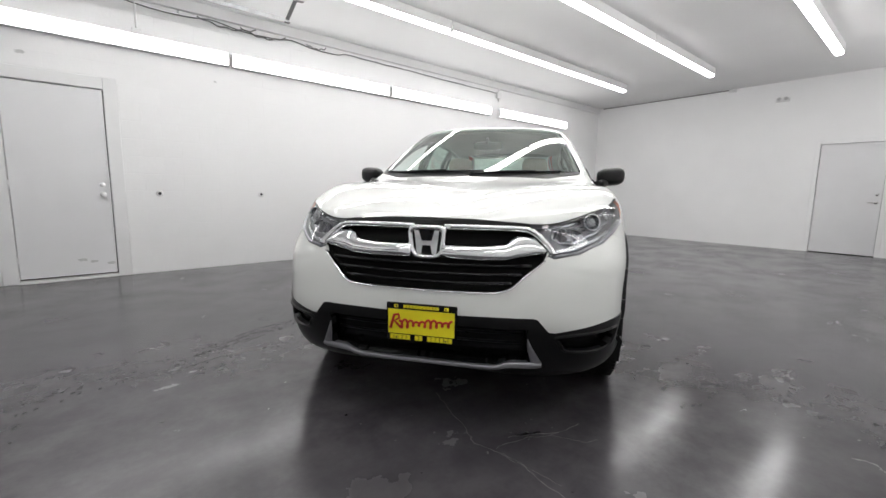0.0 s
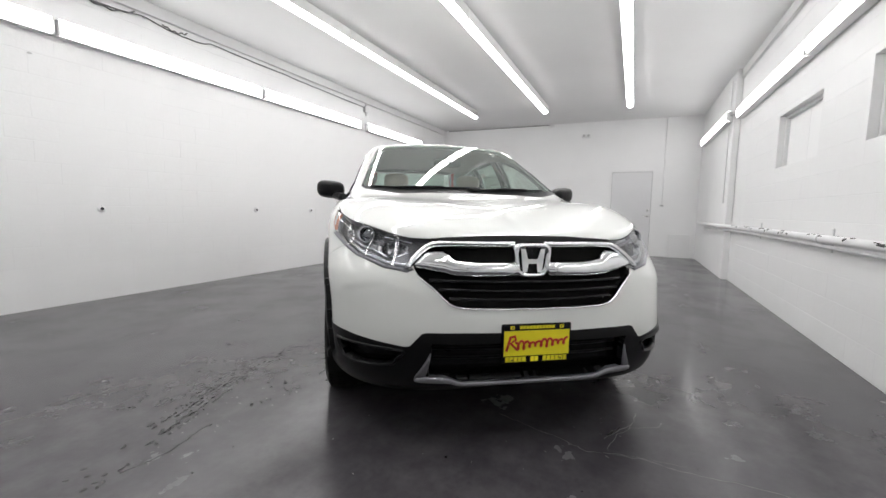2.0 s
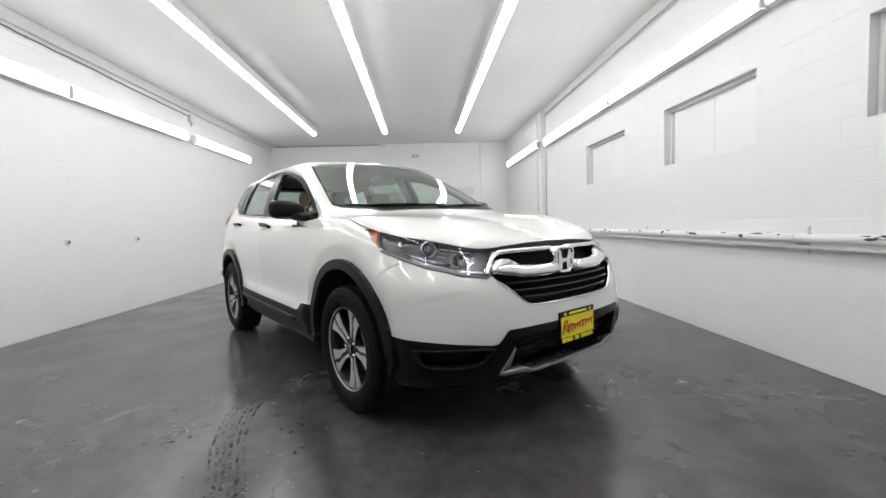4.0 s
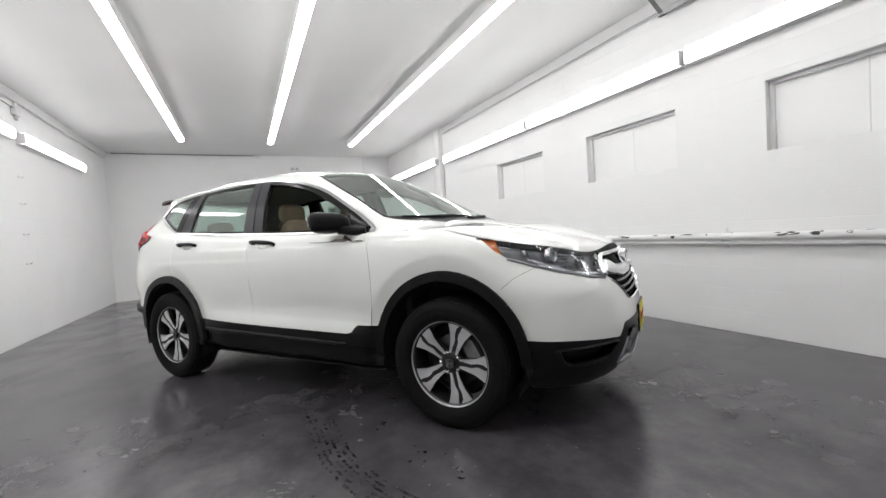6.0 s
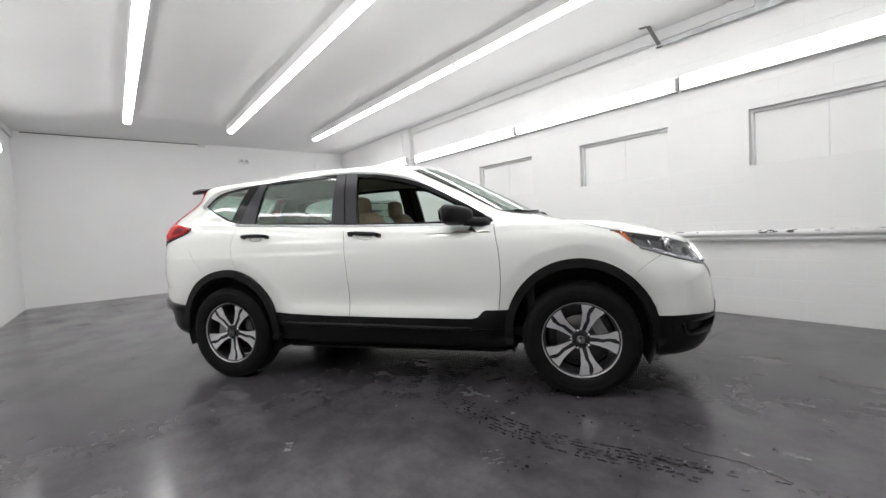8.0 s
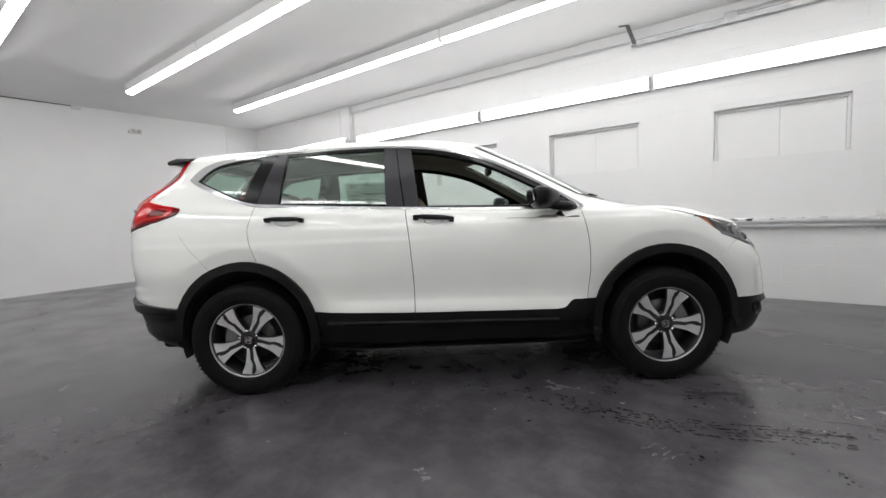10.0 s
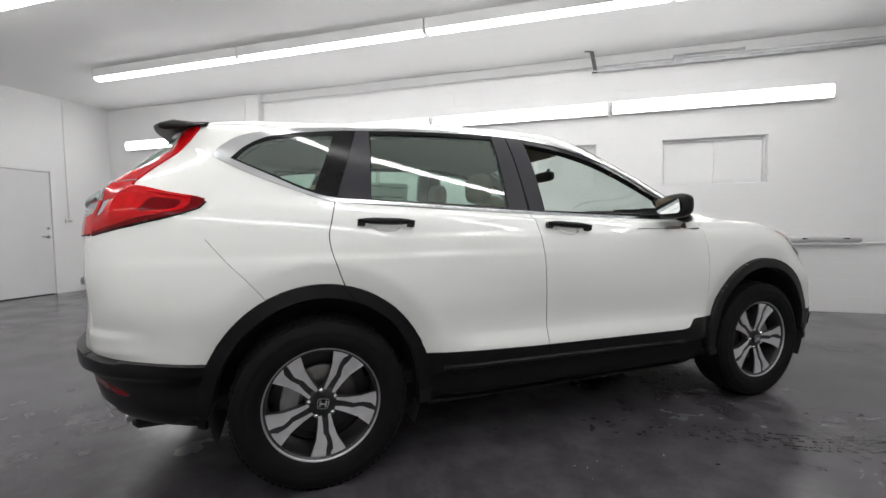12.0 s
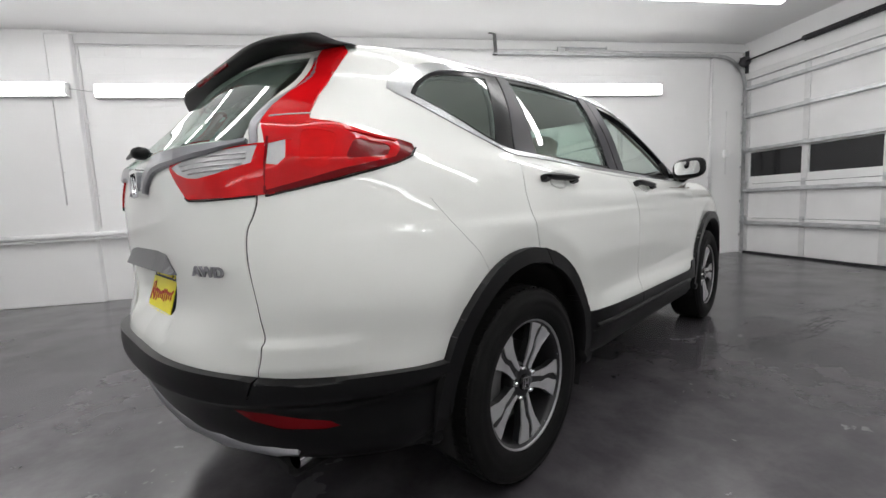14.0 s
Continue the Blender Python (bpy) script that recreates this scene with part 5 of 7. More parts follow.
def number_plate(name, x, zc, face, tilt):
    """A show plate: black frame, yellow insert, unreadable print as bars."""
    m = pose(x, 0, zc, 0, tilt, 0 if face > 0 else 180)
    plate_ob = new(name)
    plate_ob.parent, plate_ob.matrix_basis = car, m
    plate_ob["label"] = "yellow show plate in a black frame"
    bm = bmesh.new()
    box(bm, (-0.012, -0.158, -0.084), (0.0, 0.158, 0.084), 0.005, 2)
    child("frame", bm, M_BLACK, plate_ob, "black frame")
    bm = bmesh.new()
    box(bm, (0.0005, -0.148, -0.052), (0.003, 0.148, 0.056))
    child("insert", bm, M_YELLOW, plate_ob, "yellow card")
    rnd = random.Random(4)
    for z, h, n, span in ((0.070, 0.013, 11, 0.080), (-0.067, 0.021, 15, 0.140)):
        y = -span
        wl_ = 2 * span / n
        for k in range(n):
            if not (h > 0.015 and k in (5, 8)):
                bm = bmesh.new()
                box(bm, (0.0005, y + 0.0012, z - h / 2), (0.003, y + wl_ * 0.90, z + h / 2))
                child("print_bar", bm, M_YELLOW, plate_ob)
            y += wl_
    for y in (-0.112, 0.112):
        bm = bmesh.new()
        box(bm, (0.0005, y - 0.009, 0.063), (0.003, y + 0.009, 0.077))
        child("print_mark", bm, M_YELLOW, plate_ob)
    # one running red stroke in place of the script
    line = []
    for k in range(120):
        u = k / 119
        line.append((0.0045, -0.098 + 0.235 * u + 0.007 * math.sin(u * 57), -0.008 + 0.016 * math.sin(u * 57 + 1.4) * (0.85 + 0.35 * math.sin(u * 13)) + 0.014 * u))
    bm = bmesh.new()
    tube(bm, line, 0.0056, 6)
    for v in bm.verts:
        v.co.x = 0.0042 + (v.co.x - 0.0045) * 0.2
    child("print_stroke", bm, M_PLATERED, plate_ob, "red running stroke")
    bm = bmesh.new()
    tube(bm, [(0.0045, -0.137, -0.030), (0.0045, -0.128, 0.0), (0.0045, -0.120, 0.030), (0.0045, -0.10, 0.034), (0.0045, -0.096, 0.018), (0.0045, -0.118, 0.004), (0.0045, -0.088, -0.026)], 0.0062, 6)
    for v in bm.verts:
        v.co.x = 0.0042 + (v.co.x - 0.0045) * 0.2
    child("print_stroke", bm, M_PLATERED, plate_ob, "red running stroke")
    for y, z in ((-0.13, 0.07), (0.13, 0.07), (-0.13, -0.07), (0.13, -0.07)):
        bm = bmesh.new()
        lathe(bm, [(0.0001, 0.0035), (0.004, 0.003), (0.005, 0.0)], 10, "x")
        for v in bm.verts:
            v.co += Vector((0, y + 0.02 * (1 if y < 0 else -1), z))
        child("screw", bm, M_DARKMETAL, plate_ob)
    return plate_ob


number_plate("front_plate", 2.246, 0.498, 1, 0)
number_plate("rear_plate", -2.252, 0.768, -1, -16)

# lower front details
bm = bmesh.new()
rings = []
for k in range(41):
    y = -0.512 + 1.024 * k / 40
    a = abs(y)
    x = spot("front", y, 0.40)[0].x - 0.012
    st = min(1.0, max(0.0, (a - 0.31) / 0.07))
    zc, hh = 0.314 + 0.017 * st * st * (3 - 2 * st), 0.010 + 0.005 * st
    hh *= min(1.0, (0.53 - a) / 0.03)
    rings.append([bm.verts.new(v) for v in ((x - 0.04, y, zc + hh), (x + 0.006, y, zc + hh), (x + 0.012, y, zc + hh * 0.4), (x + 0.010, y, zc - hh * 0.7), (x, y, zc - hh), (x - 0.04, y, zc - hh * 0.6))])
for r0, r1 in zip(rings, rings[1:]):
    for k in range(6):
        bm.faces.new((r0[k], r0[(k + 1) % 6], r1[(k + 1) % 6], r1[k])).smooth = 1 <= k <= 3
bm.faces.new(rings[0])
bm.faces.new(rings[-1])
child("skid_trim", bm, M_SATIN, car, "satin silver skid strip")
for s in (1, -1):
    bm = bmesh.new()
    strip(bm, "front", [(-0.490, 0.338), (-0.474, 0.375), (-0.460, 0.415), (-0.449, 0.458)], 0.008, 0.02, 0.2, s, widths=[0.042, 0.032, 0.019, 0.003])
    child("skid_fin", bm, M_SATIN, car, "satin silver fin beside the intake")
for z, w in ((0.455, 0.02), (0.41, 0.02)):
    bm = bmesh.new()
    strip(bm, "front", mirrored([(-0.44, z), (-0.3, z), (-0.15, z), (0.0, z)]), -0.046, 0.010, 0.2, w=w * 0.6)
    child("intake_slat", bm, M_CLAD, car, "black lower grille bar")
for s in (1, -1):
    bm = bmesh.new()
    strip(bm, "front", curve([(-0.835, 0.464), (-0.70, 0.470), (-0.562, 0.463), (-0.585, 0.428), (-0.61, 0.396), (-0.74, 0.378), (-0.805, 0.390), (-0.825, 0.428), (-0.835, 0.464)], 4), 0.004, 0.02, 0.4, s, w=0.013)
    child("fog_lip", bm, M_CLAD, car, "black lip round the blank fog lamp pocket", True)
# the dark line over the headlamp is a strip coloured as gap shade
for s in (1, -1):
    bm = bmesh.new()
    strip(bm, "nose", along(curve([(1.535, -0.866, 1.036), (1.62, -0.84, 1.031), (1.72, -0.80, 1.027), (1.82, -0.74, 1.013), (1.96, -0.615, 0.981), (2.02, -0.48, 0.953)], 3), DF), 0.0015, 0.006, 0.0, s, w=0.007)
    child("lamp_gap", bm, M_GAP, car, "black gap between bonnet and headlamp")

# headlamps
for s in (1, -1):
    lamp = panel("headlamp", "headlamp", M_LAMPGREY, car, (s,), -0.036, -0.038, "headlamp with a clear cover and chrome inside")
    panel("cover", "headlamp", M_LAMPGLASS, lamp, (s,), 0.001, 0, "clear cover")
    panel("cover", "amber", M_LAMPGLASS, lamp, (s,), 0.001, 0, "clear cover")
    panel("side_marker", "amber", M_AMBER, lamp, (s,), -0.012, -0.014, "amber side marker")

    def lampspot(x, y, z, back):
        a = Vector((x, y, 0)).dot(DF)
        p, n = spot("nose", a, z)
        p = p - n * back
        return Vector((p.x, p.y * s, p.z)), Vector((n.x, n.y * s, n.z))

    for x, y, z, rad, mats in ((1.885, -0.725, 0.940, 0.040, (M_REFLECT, M_BULB)),):
        p, n = lampspot(x, y, z, 0.030)
        n = (n * 0.45 + Vector((0.8, 0, 0))).normalized()
        q = n.to_track_quat("Z", "Y").to_matrix().to_4x4()
        bm = bmesh.new()
        lathe(bm, [(rad * 0.72, 0.004), (rad * 0.80, 0.020), (rad * 0.92, 0.030), (rad, 0.026), (rad * 1.02, 0.0)], 32, "z")
        child("lamp_ring", bm, mats[0], lamp, "chrome ring", True, Matrix.Translation(p) @ q)
        bm = bmesh.new()
        blob(bm, (0, 0, 0.002), (rad * 0.74, rad * 0.74, 0.022), 2.0, 20, 10)
        child("lamp_lens", bm, mats[1], lamp, "glass lens", True, Matrix.Translation(p) @ q)
    # the inner reflector: a faceted bright bowl with two upright fins
    p, n = lampspot(2.005, -0.60, 0.885, 0.026)
    q = (n * 0.45 + Vector((0.8, 0, 0))).normalized().to_track_quat("Z", "Y").to_matrix().to_4x4()
    bm = bmesh.new()
    rings = []
    for k, (r, h) in enumerate(((1.0, 0.016), (0.86, 0.012), (0.55, -0.004), (0.18, -0.012))):
        rings.append([bm.verts.new((0.072 * r * math.cos(a), 0.036 * r * math.sin(a), h)) for a in (0.35 + 0.785 * j for j in range(8))])
    for r0, r1 in zip(rings, rings[1:]):
        for k in range(8):
            bm.faces.new((r0[k], r0[(k + 1) % 8], r1[(k + 1) % 8], r1[k]))
    bm.faces.new(rings[-1])
    child("reflector", bm, M_REFLECT, lamp, "faceted chrome bowl", False, Matrix.Translation(p) @ q)
    bm = bmesh.new()
    for k in (-1, 1):
        box(bm, (0.024 * k - 0.003, -0.026, -0.006), (0.024 * k + 0.003, 0.026, 0.014), 0.001, 1)
    child("reflector_fin", bm, M_LAMPGREY, lamp, "grey fin", False, Matrix.Translation(p) @ q)
    # bright trims
    for line, wd, back in (([(1.84, -0.80, 0.893), (1.94, -0.745, 0.862), (2.04, -0.63, 0.828), (2.085, -0.535, 0.818), (2.08, -0.50, 0.850), (2.06, -0.45, 0.895)], 0.017, 0.012), ([(1.80, -0.82, 0.925), (1.90, -0.77, 0.895), (2.00, -0.67, 0.868)], 0.014, 0.028), ([(1.93, -0.68, 0.945), (1.98, -0.62, 0.935), (2.03, -0.52, 0.918)], 0.016, 0.03), ([(1.92, -0.69, 0.925), (1.965, -0.645, 0.915)], 0.007, 0.032), ([(1.92, -0.69, 0.908), (1.965, -0.645, 0.898)], 0.007, 0.032), ([(1.775, -0.815, 0.985), (1.79, -0.815, 0.945)], 0.020, 0.02)):
        bm = bmesh.new()
        strip(bm, "nose", along(line, DF), -back, 0.008, 0.4, s, w=wd)
        child("lamp_trim", bm, M_REFLECT, lamp, "chrome strip")
    bm = bmesh.new()
    strip(bm, "nose", along([(1.70, -0.868, 0.926), (1.83, -0.83, 0.884), (1.94, -0.765, 0.845), (2.05, -0.64, 0.806), (2.10, -0.525, 0.791)], DF), 0.003, 0.02, 0.4, s, w=0.013)
    child("lamp_edge", bm, M_SATIN, lamp, "grey lower edge")

# wipers and cowl
panel("cowl", "cowl", M_CLAD, car, lift=0.002, rim=0.02, text="black panel below the windscreen")
for pts in (((-0.66, 1.200), (-0.45, 1.190), (-0.18, 1.196), (0.08, 1.202)), ((-0.02, 1.188), (0.20, 1.190), (0.42, 1.194), (0.58, 1.202))):
    bm = bmesh.new()
    line = []
    for y, z in curve(list(pts), 4):
        p, n = spot("front", -abs(y), z)
        line.append((p.x + 0.008, p.y if y < 0 else -p.y, p.z + 0.004))
    tube(bm, line, 0.007, 6)
    tube(bm, [line[0], (line[0][0] + 0.03, line[0][1] + 0.02, line[0][2] - 0.012), (line[4][0] + 0.012, line[4][1], line[4][2] + 0.006), (line[8][0] + 0.004, line[8][1], line[8][2] + 0.008)], 0.006, 6)
    child("wiper", bm, M_CLAD, car, "black windscreen wiper")

# door handles and mirrors
for s in (1, -1):
    bm = bmesh.new()
    strip(bm, "side", [(-0.80 + 0.09 * k, 0.458 - 0.0016 * k) for k in range(17)], 0.012, 0.02, 0.5, s, w=0.022)
    child("sill_ridge", bm, M_CLAD, car, "black ridge along the sill")
    for x0, x1, z0, z1 in ((-0.240, 0.012, 1.096, 1.076), (-1.168, -0.925, 1.116, 1.108)):
        bm = bmesh.new()
        n = 9
        line = [(x0 + (x1 - x0) * k / (n - 1), z0 + (z1 - z0) * k / (n - 1)) for k in range(n)]
        strip(bm, "side", line, 0.030, 0.013, 0.5, s, widths=[0.006, 0.018, 0.024, 0.025, 0.025, 0.025, 0.024, 0.019, 0.008])
        for k in (0, 7):
            strip(bm, "side", [(line[k][0], line[k][1] - 0.004), (line[k + 1][0], line[k + 1][1] - 0.006)], 0.026, 0.032, 0.0, s, w=0.021)
        child("door_handle", bm, M_CLAD, car, "black door handle")
        bm = bmesh.new()
        strip(bm, "side", [(a, z - 0.014) for a, z in line[2:7]], 0.0015, 0.004, 0.2, s, widths=[0.02, 0.045, 0.052, 0.045, 0.02])
        child("handle_cup", bm, M_PAINT, car, "white grip hollow")
    bm = bmesh.new()

    def shell(q):
        k = 1 - 0.22 * (q.x / 0.10 + 1) / 2
        deep = 0.36 + 0.64 * min(1.0, max(0.0, (q.y + 0.10) / 0.20))
        return Vector((-0.115 + (q.x + 0.115) * deep, q.y, q.z * k - 0.010 * q.y / 0.12))

    blob(bm, (0, 0, 0), (0.115, 0.100, 0.072), 3.2, 28, 16, shell)
    mir = child("mirror", bm, M_CLAD, car, "black door mirror", True, pose(0.600, -0.945 * s, 1.188, 0, 0, 4 * s) if s > 0 else pose(0.600, 0.950, 1.188, 0, 0, -4) @ Matrix.Diagonal((1, -1, 1, 1)))
    bm = bmesh.new()
    out = rounded([(-0.074, -0.037), (0.070, -0.042), (0.072, 0.042), (-0.070, 0.047)], 0.03, 4)
    prism(bm, out, "x", -0.0015, 0.0015)
    child("mirror_glass", bm, M_MIRROR, mir, "mirror glass", False, pose(-0.125, 0, 0, 0, -9, 0))
    bm = bmesh.new()
    prism(bm, rounded([(a * 1.16, b * 1.24) for a, b in out[::5]], 0.03, 4), "x", -0.1175, -0.105)
    child("mirror_bezel", bm, M_BLACK, mir)
    bm = bmesh.new()
    tube(bm, [(0.775, -0.835 * s, 1.126), (0.73, -0.86 * s, 1.128), (0.62, -0.905 * s, 1.142)], [0.024, 0.028, 0.030], 10)
    child("mirror_foot", bm, M_CLAD, car, "black mirror arm")
    bm = bmesh.new()
    strip(bm, "side", [(0.63, 1.152), (0.70, 1.148), (0.78, 1.138)], 0.006, 0.02, 0.5, s, w=0.034)
    child("mirror_base", bm, M_CLAD, car)
    bm = bmesh.new()
    strip(bm, "side", curve([(0.60, 1.150), (0.60, 1.20), (0.598, 1.245)], 2), 0.002, 0.015, 0.3, s, w=0.016)
    child("window_divider", bm, M_BLACK, car)
    bm = bmesh.new()
    strip(bm, "side", [(-0.20, 1.166), (0.2, 1.153), (0.58, 1.146)], -0.004, 0.02, 0.3, s, w=0.012)
    child("window_seal", bm, M_CLAD, car, "black window seal")

# black seal between the windscreen and its pillars
for s in (1, -1):
    bm = bmesh.new()
    strip(bm, "front", curve([(-0.716, 1.206), (-0.691, 1.28), (-0.646, 1.40), (-0.606, 1.50), (-0.577, 1.556)], 3), 0.002, 0.010, 0.1, s, w=0.009)
    child("windshield_seal", bm, M_BLACK, car, "black windscreen seal")

# back of the car
bm = bmesh.new()
rings = []
for k in range(33):
    u = k / 32
    y = -0.575 + 1.15 * u
    e = 1 - abs(2 * u - 1)
    skz = lambda px: SKIN.ray_cast(Vector((px, -abs(y) * 0.98, 3)), Vector((0, 0, -1)))[0].z + 0.004
    tipx = -1.945 - 0.075 * (1 - (1 - min(1, e * 1.9)) ** 2.2)
    rz = SKIN.ray_cast(Vector((-1.765, -abs(y) * 0.98, 3)), Vector((0, 0, -1)))[0].z
    tipz = 1.546 + 0.020 * (1 - (1 - min(1, e * 2.2)) ** 2)
    low = 1.520
    prof = [(-1.762, rz + 0.001), (-1.82, max(rz - 0.002, skz(-1.82))), (-1.90, (rz + tipz) / 2 + 0.012), (tipx + 0.015, tipz + 0.004), (tipx, tipz - 0.006), (tipx + 0.006, tipz - 0.022), (-1.93, tipz - 0.026), (-1.885, low + 0.01), (-1.80, low + 0.03)]
    rings.append([bm.verts.new((px, y * (1 if px > tipx + 0.1 else 0.985), pz)) for px, pz in prof])
for r0, r1 in zip(rings, rings[1:]):
    for j in range(len(r0)):
        bm.faces.new((r0[j], r0[(j + 1) % len(r0)], r1[(j + 1) % len(r0)], r1[j])).smooth = True
bm.faces.new(rings[0])
bm.faces.new(rings[-1])
spoiler = child("roof_spoiler", bm, M_CLAD, car, "gloss black roof spoiler", True)
bm = bmesh.new()
box(bm, (-2.020, -0.16, 1.542), (-2.010, 0.16, 1.556), 0.003, 1)
child("brake_light", bm, M_REDDARK, spoiler, "dark red high brake light")
for s in (1, -1):
    bm = bmesh.new()
    strip(bm, BACK, [(-0.615, 1.214), (-0.56, 1.207), (-0.52, 1.203), (-0.46, 1.201), (-0.38, 1.198), (-0.28, 1.198), (-0.20, 1.194), (-0.165, 1.186), (-0.135, 1.172), (-0.105, 1.150), (-0.088, 1.118)], 0.016, 0.024, 0.0, s, widths=[0.010, 0.018, 0.024, 0.031, 0.040, 0.045, 0.047, 0.047, 0.045, 0.041, 0.034], tilt=-0.005)
    child("chrome_bar", bm, M_SATIN, gate, "satin silver bar between the lamps")
    bm = bmesh.new()
    strip(bm, BACK, curve([(-0.628, 1.205), (-0.622, 1.228), (-0.606, 1.262), (-0.580, 1.306), (-0.552, 1.350), (-0.535, 1.40), (-0.520, 1.46), (-0.510, 1.505)], 3), 0.004, 0.014, 0.15, s, w=0.015)
    child("glass_edge", bm, M_SATIN, gate, "silver edge beside the rear glass")
    # pale dividing line and thin bright ribs of the lamp
    for line, wd, mt in (([(-2.095, -0.620, 1.281), (-2.05, -0.645, 1.286), (-2.008, -0.675, 1.288)], 0.0035, M_CLEARLENS), ([(-2.03, -0.69, 1.250), (-1.93, -0.735, 1.232), (-1.80, -0.772, 1.217)], 0.0035, M_REDLINE)):
        bm = bmesh.new()
        strip(bm, "tail", along(line, DR), 0.0015, 0.006, 0.2, s, w=wd, extra=bulge)
        child("lamp_rib", bm, mt, LAMPS[s])
    for z0, ya, yb in ((1.184, -0.622, -0.42), (1.171, -0.625, -0.41), (1.158, -0.622, -0.43), (1.146, -0.595, -0.46)):
        bm = bmesh.new()
        strip(bm, BACK, [(ya, z0), (ya * 0.6 + yb * 0.4, z0), (yb, z0 - 0.002)], 0.0072, 0.005, 0.3, s, w=0.005)
        child("lens_rib", bm, M_CLEARLENS, GATELAMPS[s])
    bm = bmesh.new()
    strip(bm, "tail", along([(-2.112, -0.645, 1.225), (-2.118, -0.650, 1.16), (-2.129, -0.664, 1.080)], DR), 0.0012, 0.006, 0.0, s, w=0.006, extra=bulge)
    child("lamp_gap", bm, M_REDDARK, LAMPS[s])
    bm = bmesh.new()
    strip(bm, "tail", along([(-2.128, -0.664, 1.074), (-2.068, -0.712, 1.089), (-1.985, -0.757, 1.109), (-1.89, -0.785, 1.133), (-1.812, -0.797, 1.156), (-1.762, -0.800, 1.176), (-1.741, -0.792, 1.201)], DR), 0.0066, 0.010, 0.0, s, w=0.004)
    child("lamp_edge", bm, M_GAP, LAMPS[s], "black gap under the lamp")
    bm = bmesh.new()
    strip(bm, BACK, [(-0.664, 1.075), (-0.60, 1.072), (-0.53, 1.071), (-0.462, 1.073), (-0.445, 1.083)], 0.0066, 0.010, 0.0, s, w=0.004)
    child("lamp_edge", bm, M_GAP, GATELAMPS[s], "black gap under the lamp")
bx = spot(BACK, 0.0, 1.16)[0].x
rear_ring = bmesh.new()
o = rounded([(-0.056, 1.196), (0.056, 1.196), (0.044, 1.104), (-0.044, 1.104)], 0.02, 4)
i = rounded([(-0.043, 1.184), (0.043, 1.184), (0.033, 1.116), (-0.033, 1.116)], 0.016, 4)
rr = [[rear_ring.verts.new((x, a, b)) for a, b in pts] for x, pts in ((bx, o), (bx - 0.024, o), (bx - 0.024, i), (bx, i))]
for r0, r1 in zip(rr, rr[1:]):
    for k in range(len(r0)):
        rear_ring.faces.new((r0[k], r0[(k + 1) % len(r0)], r1[(k + 1) % len(r0)], r1[k]))
prism(rear_ring, [(-0.034, 1.178), (-0.022, 1.178), (-0.013, 1.157), (0.013, 1.157), (0.022, 1.178), (0.034, 1.178), (0.026, 1.120), (0.016, 1.120), (0.012, 1.144), (-0.012, 1.144), (-0.016, 1.120), (-0.026, 1.120)], "x", bx - 0.018, bx)
child("emblem", rear_ring, M_CHROME, gate, "chrome emblem on the tailgate")
bm = bmesh.new()
# a sloping face that leans out over the plate
ring_t, ring_b, ring_u = [], [], []
for y in (-0.305, -0.285, -0.25, -0.15, 0.0, 0.15, 0.25, 0.285, 0.305):
    e = max(0.0, (abs(y) - 0.24) / 0.065)
    xs = spot(BACK, y, 0.90)[0].x
    ring_t.append(bm.verts.new((xs - 0.004, y, 0.932 - 0.058 * e)))
    ring_b.append(bm.verts.new((xs - 0.026 + 0.008 * e, y * 1.04, 0.872 - 0.004 * e)))
    ring_u.append(bm.verts.new((xs + 0.012, y * 1.02, 0.866 - 0.004 * e)))
for r0, r1 in ((ring_t, ring_b), (ring_b, ring_u), (ring_u, ring_t)):
    for k in range(len(r0) - 1):
        bm.faces.new((r0[k], r0[k + 1], r1[k + 1], r1[k]))
bm.faces.new((ring_t[0], ring_b[0], ring_u[0]))
bm.faces.new((ring_t[-1], ring_b[-1], ring_u[-1]))
child("handle_garnish", bm, M_GREYGRIP, gate, "grey grip above the rear plate")
bm = bmesh.new()
tube(bm, [spot(BACK, -0.02, 1.243, 0.03)[0], spot(BACK, 0.12, 1.250, 0.026)[0], spot(BACK, 0.34, 1.262, 0.018)[0]], [0.014, 0.009, 0.006], 8)
blob(bm, spot(BACK, 0.0, 1.242, 0.02)[0], (0.03, 0.028, 0.022), 2.2, 12, 8)
child("wiper", bm, M_CLAD, gate, "black rear wiper")
bm = bmesh.new()
strip(bm, BACK, mirrored([(-0.66, 0.392), (-0.60, 0.384), (-0.45, 0.388), (-0.25, 0.394), (0.0, 0.396)]), 0.014, 0.03, 0.5, widths=[0.008, 0.034, 0.052, 0.060, 0.062, 0.060, 0.052, 0.034, 0.008])
child("skid_trim", bm, M_SATIN, rear_clad, "satin silver lower strip")
bm = bmesh.new()
tube(bm, [(-1.98, -0.585, 0.325), (-2.10, -0.60, 0.322)], [0.026, 0.028], 16, True)
child("exhaust_tip", bm, M_CHROME, car, "bright exhaust tip")
txt = bpy.data.curves.new("drive_badge", "FONT")
txt.body, txt.size, txt.extrude, txt.align_x = "AWD", 0.038, 0.002, "CENTER"
txt.offset = 0.0012
tmp = bpy.data.objects.new("drive_badge", txt)
scene.collection.objects.link(tmp)
bpy.context.view_layer.update()
me = bpy.data.meshes.new_from_object(tmp)
scene.collection.objects.unlink(tmp)
bpy.data.objects.remove(tmp)
me.materials.clear()
me.materials.append(M_SATIN)
p, n = spot(BACK, -0.515, 0.874, 0.004)
ob = new("drive_badge", me)
ob.parent, ob["label"] = gate, "chrome lettering on the tailgate"
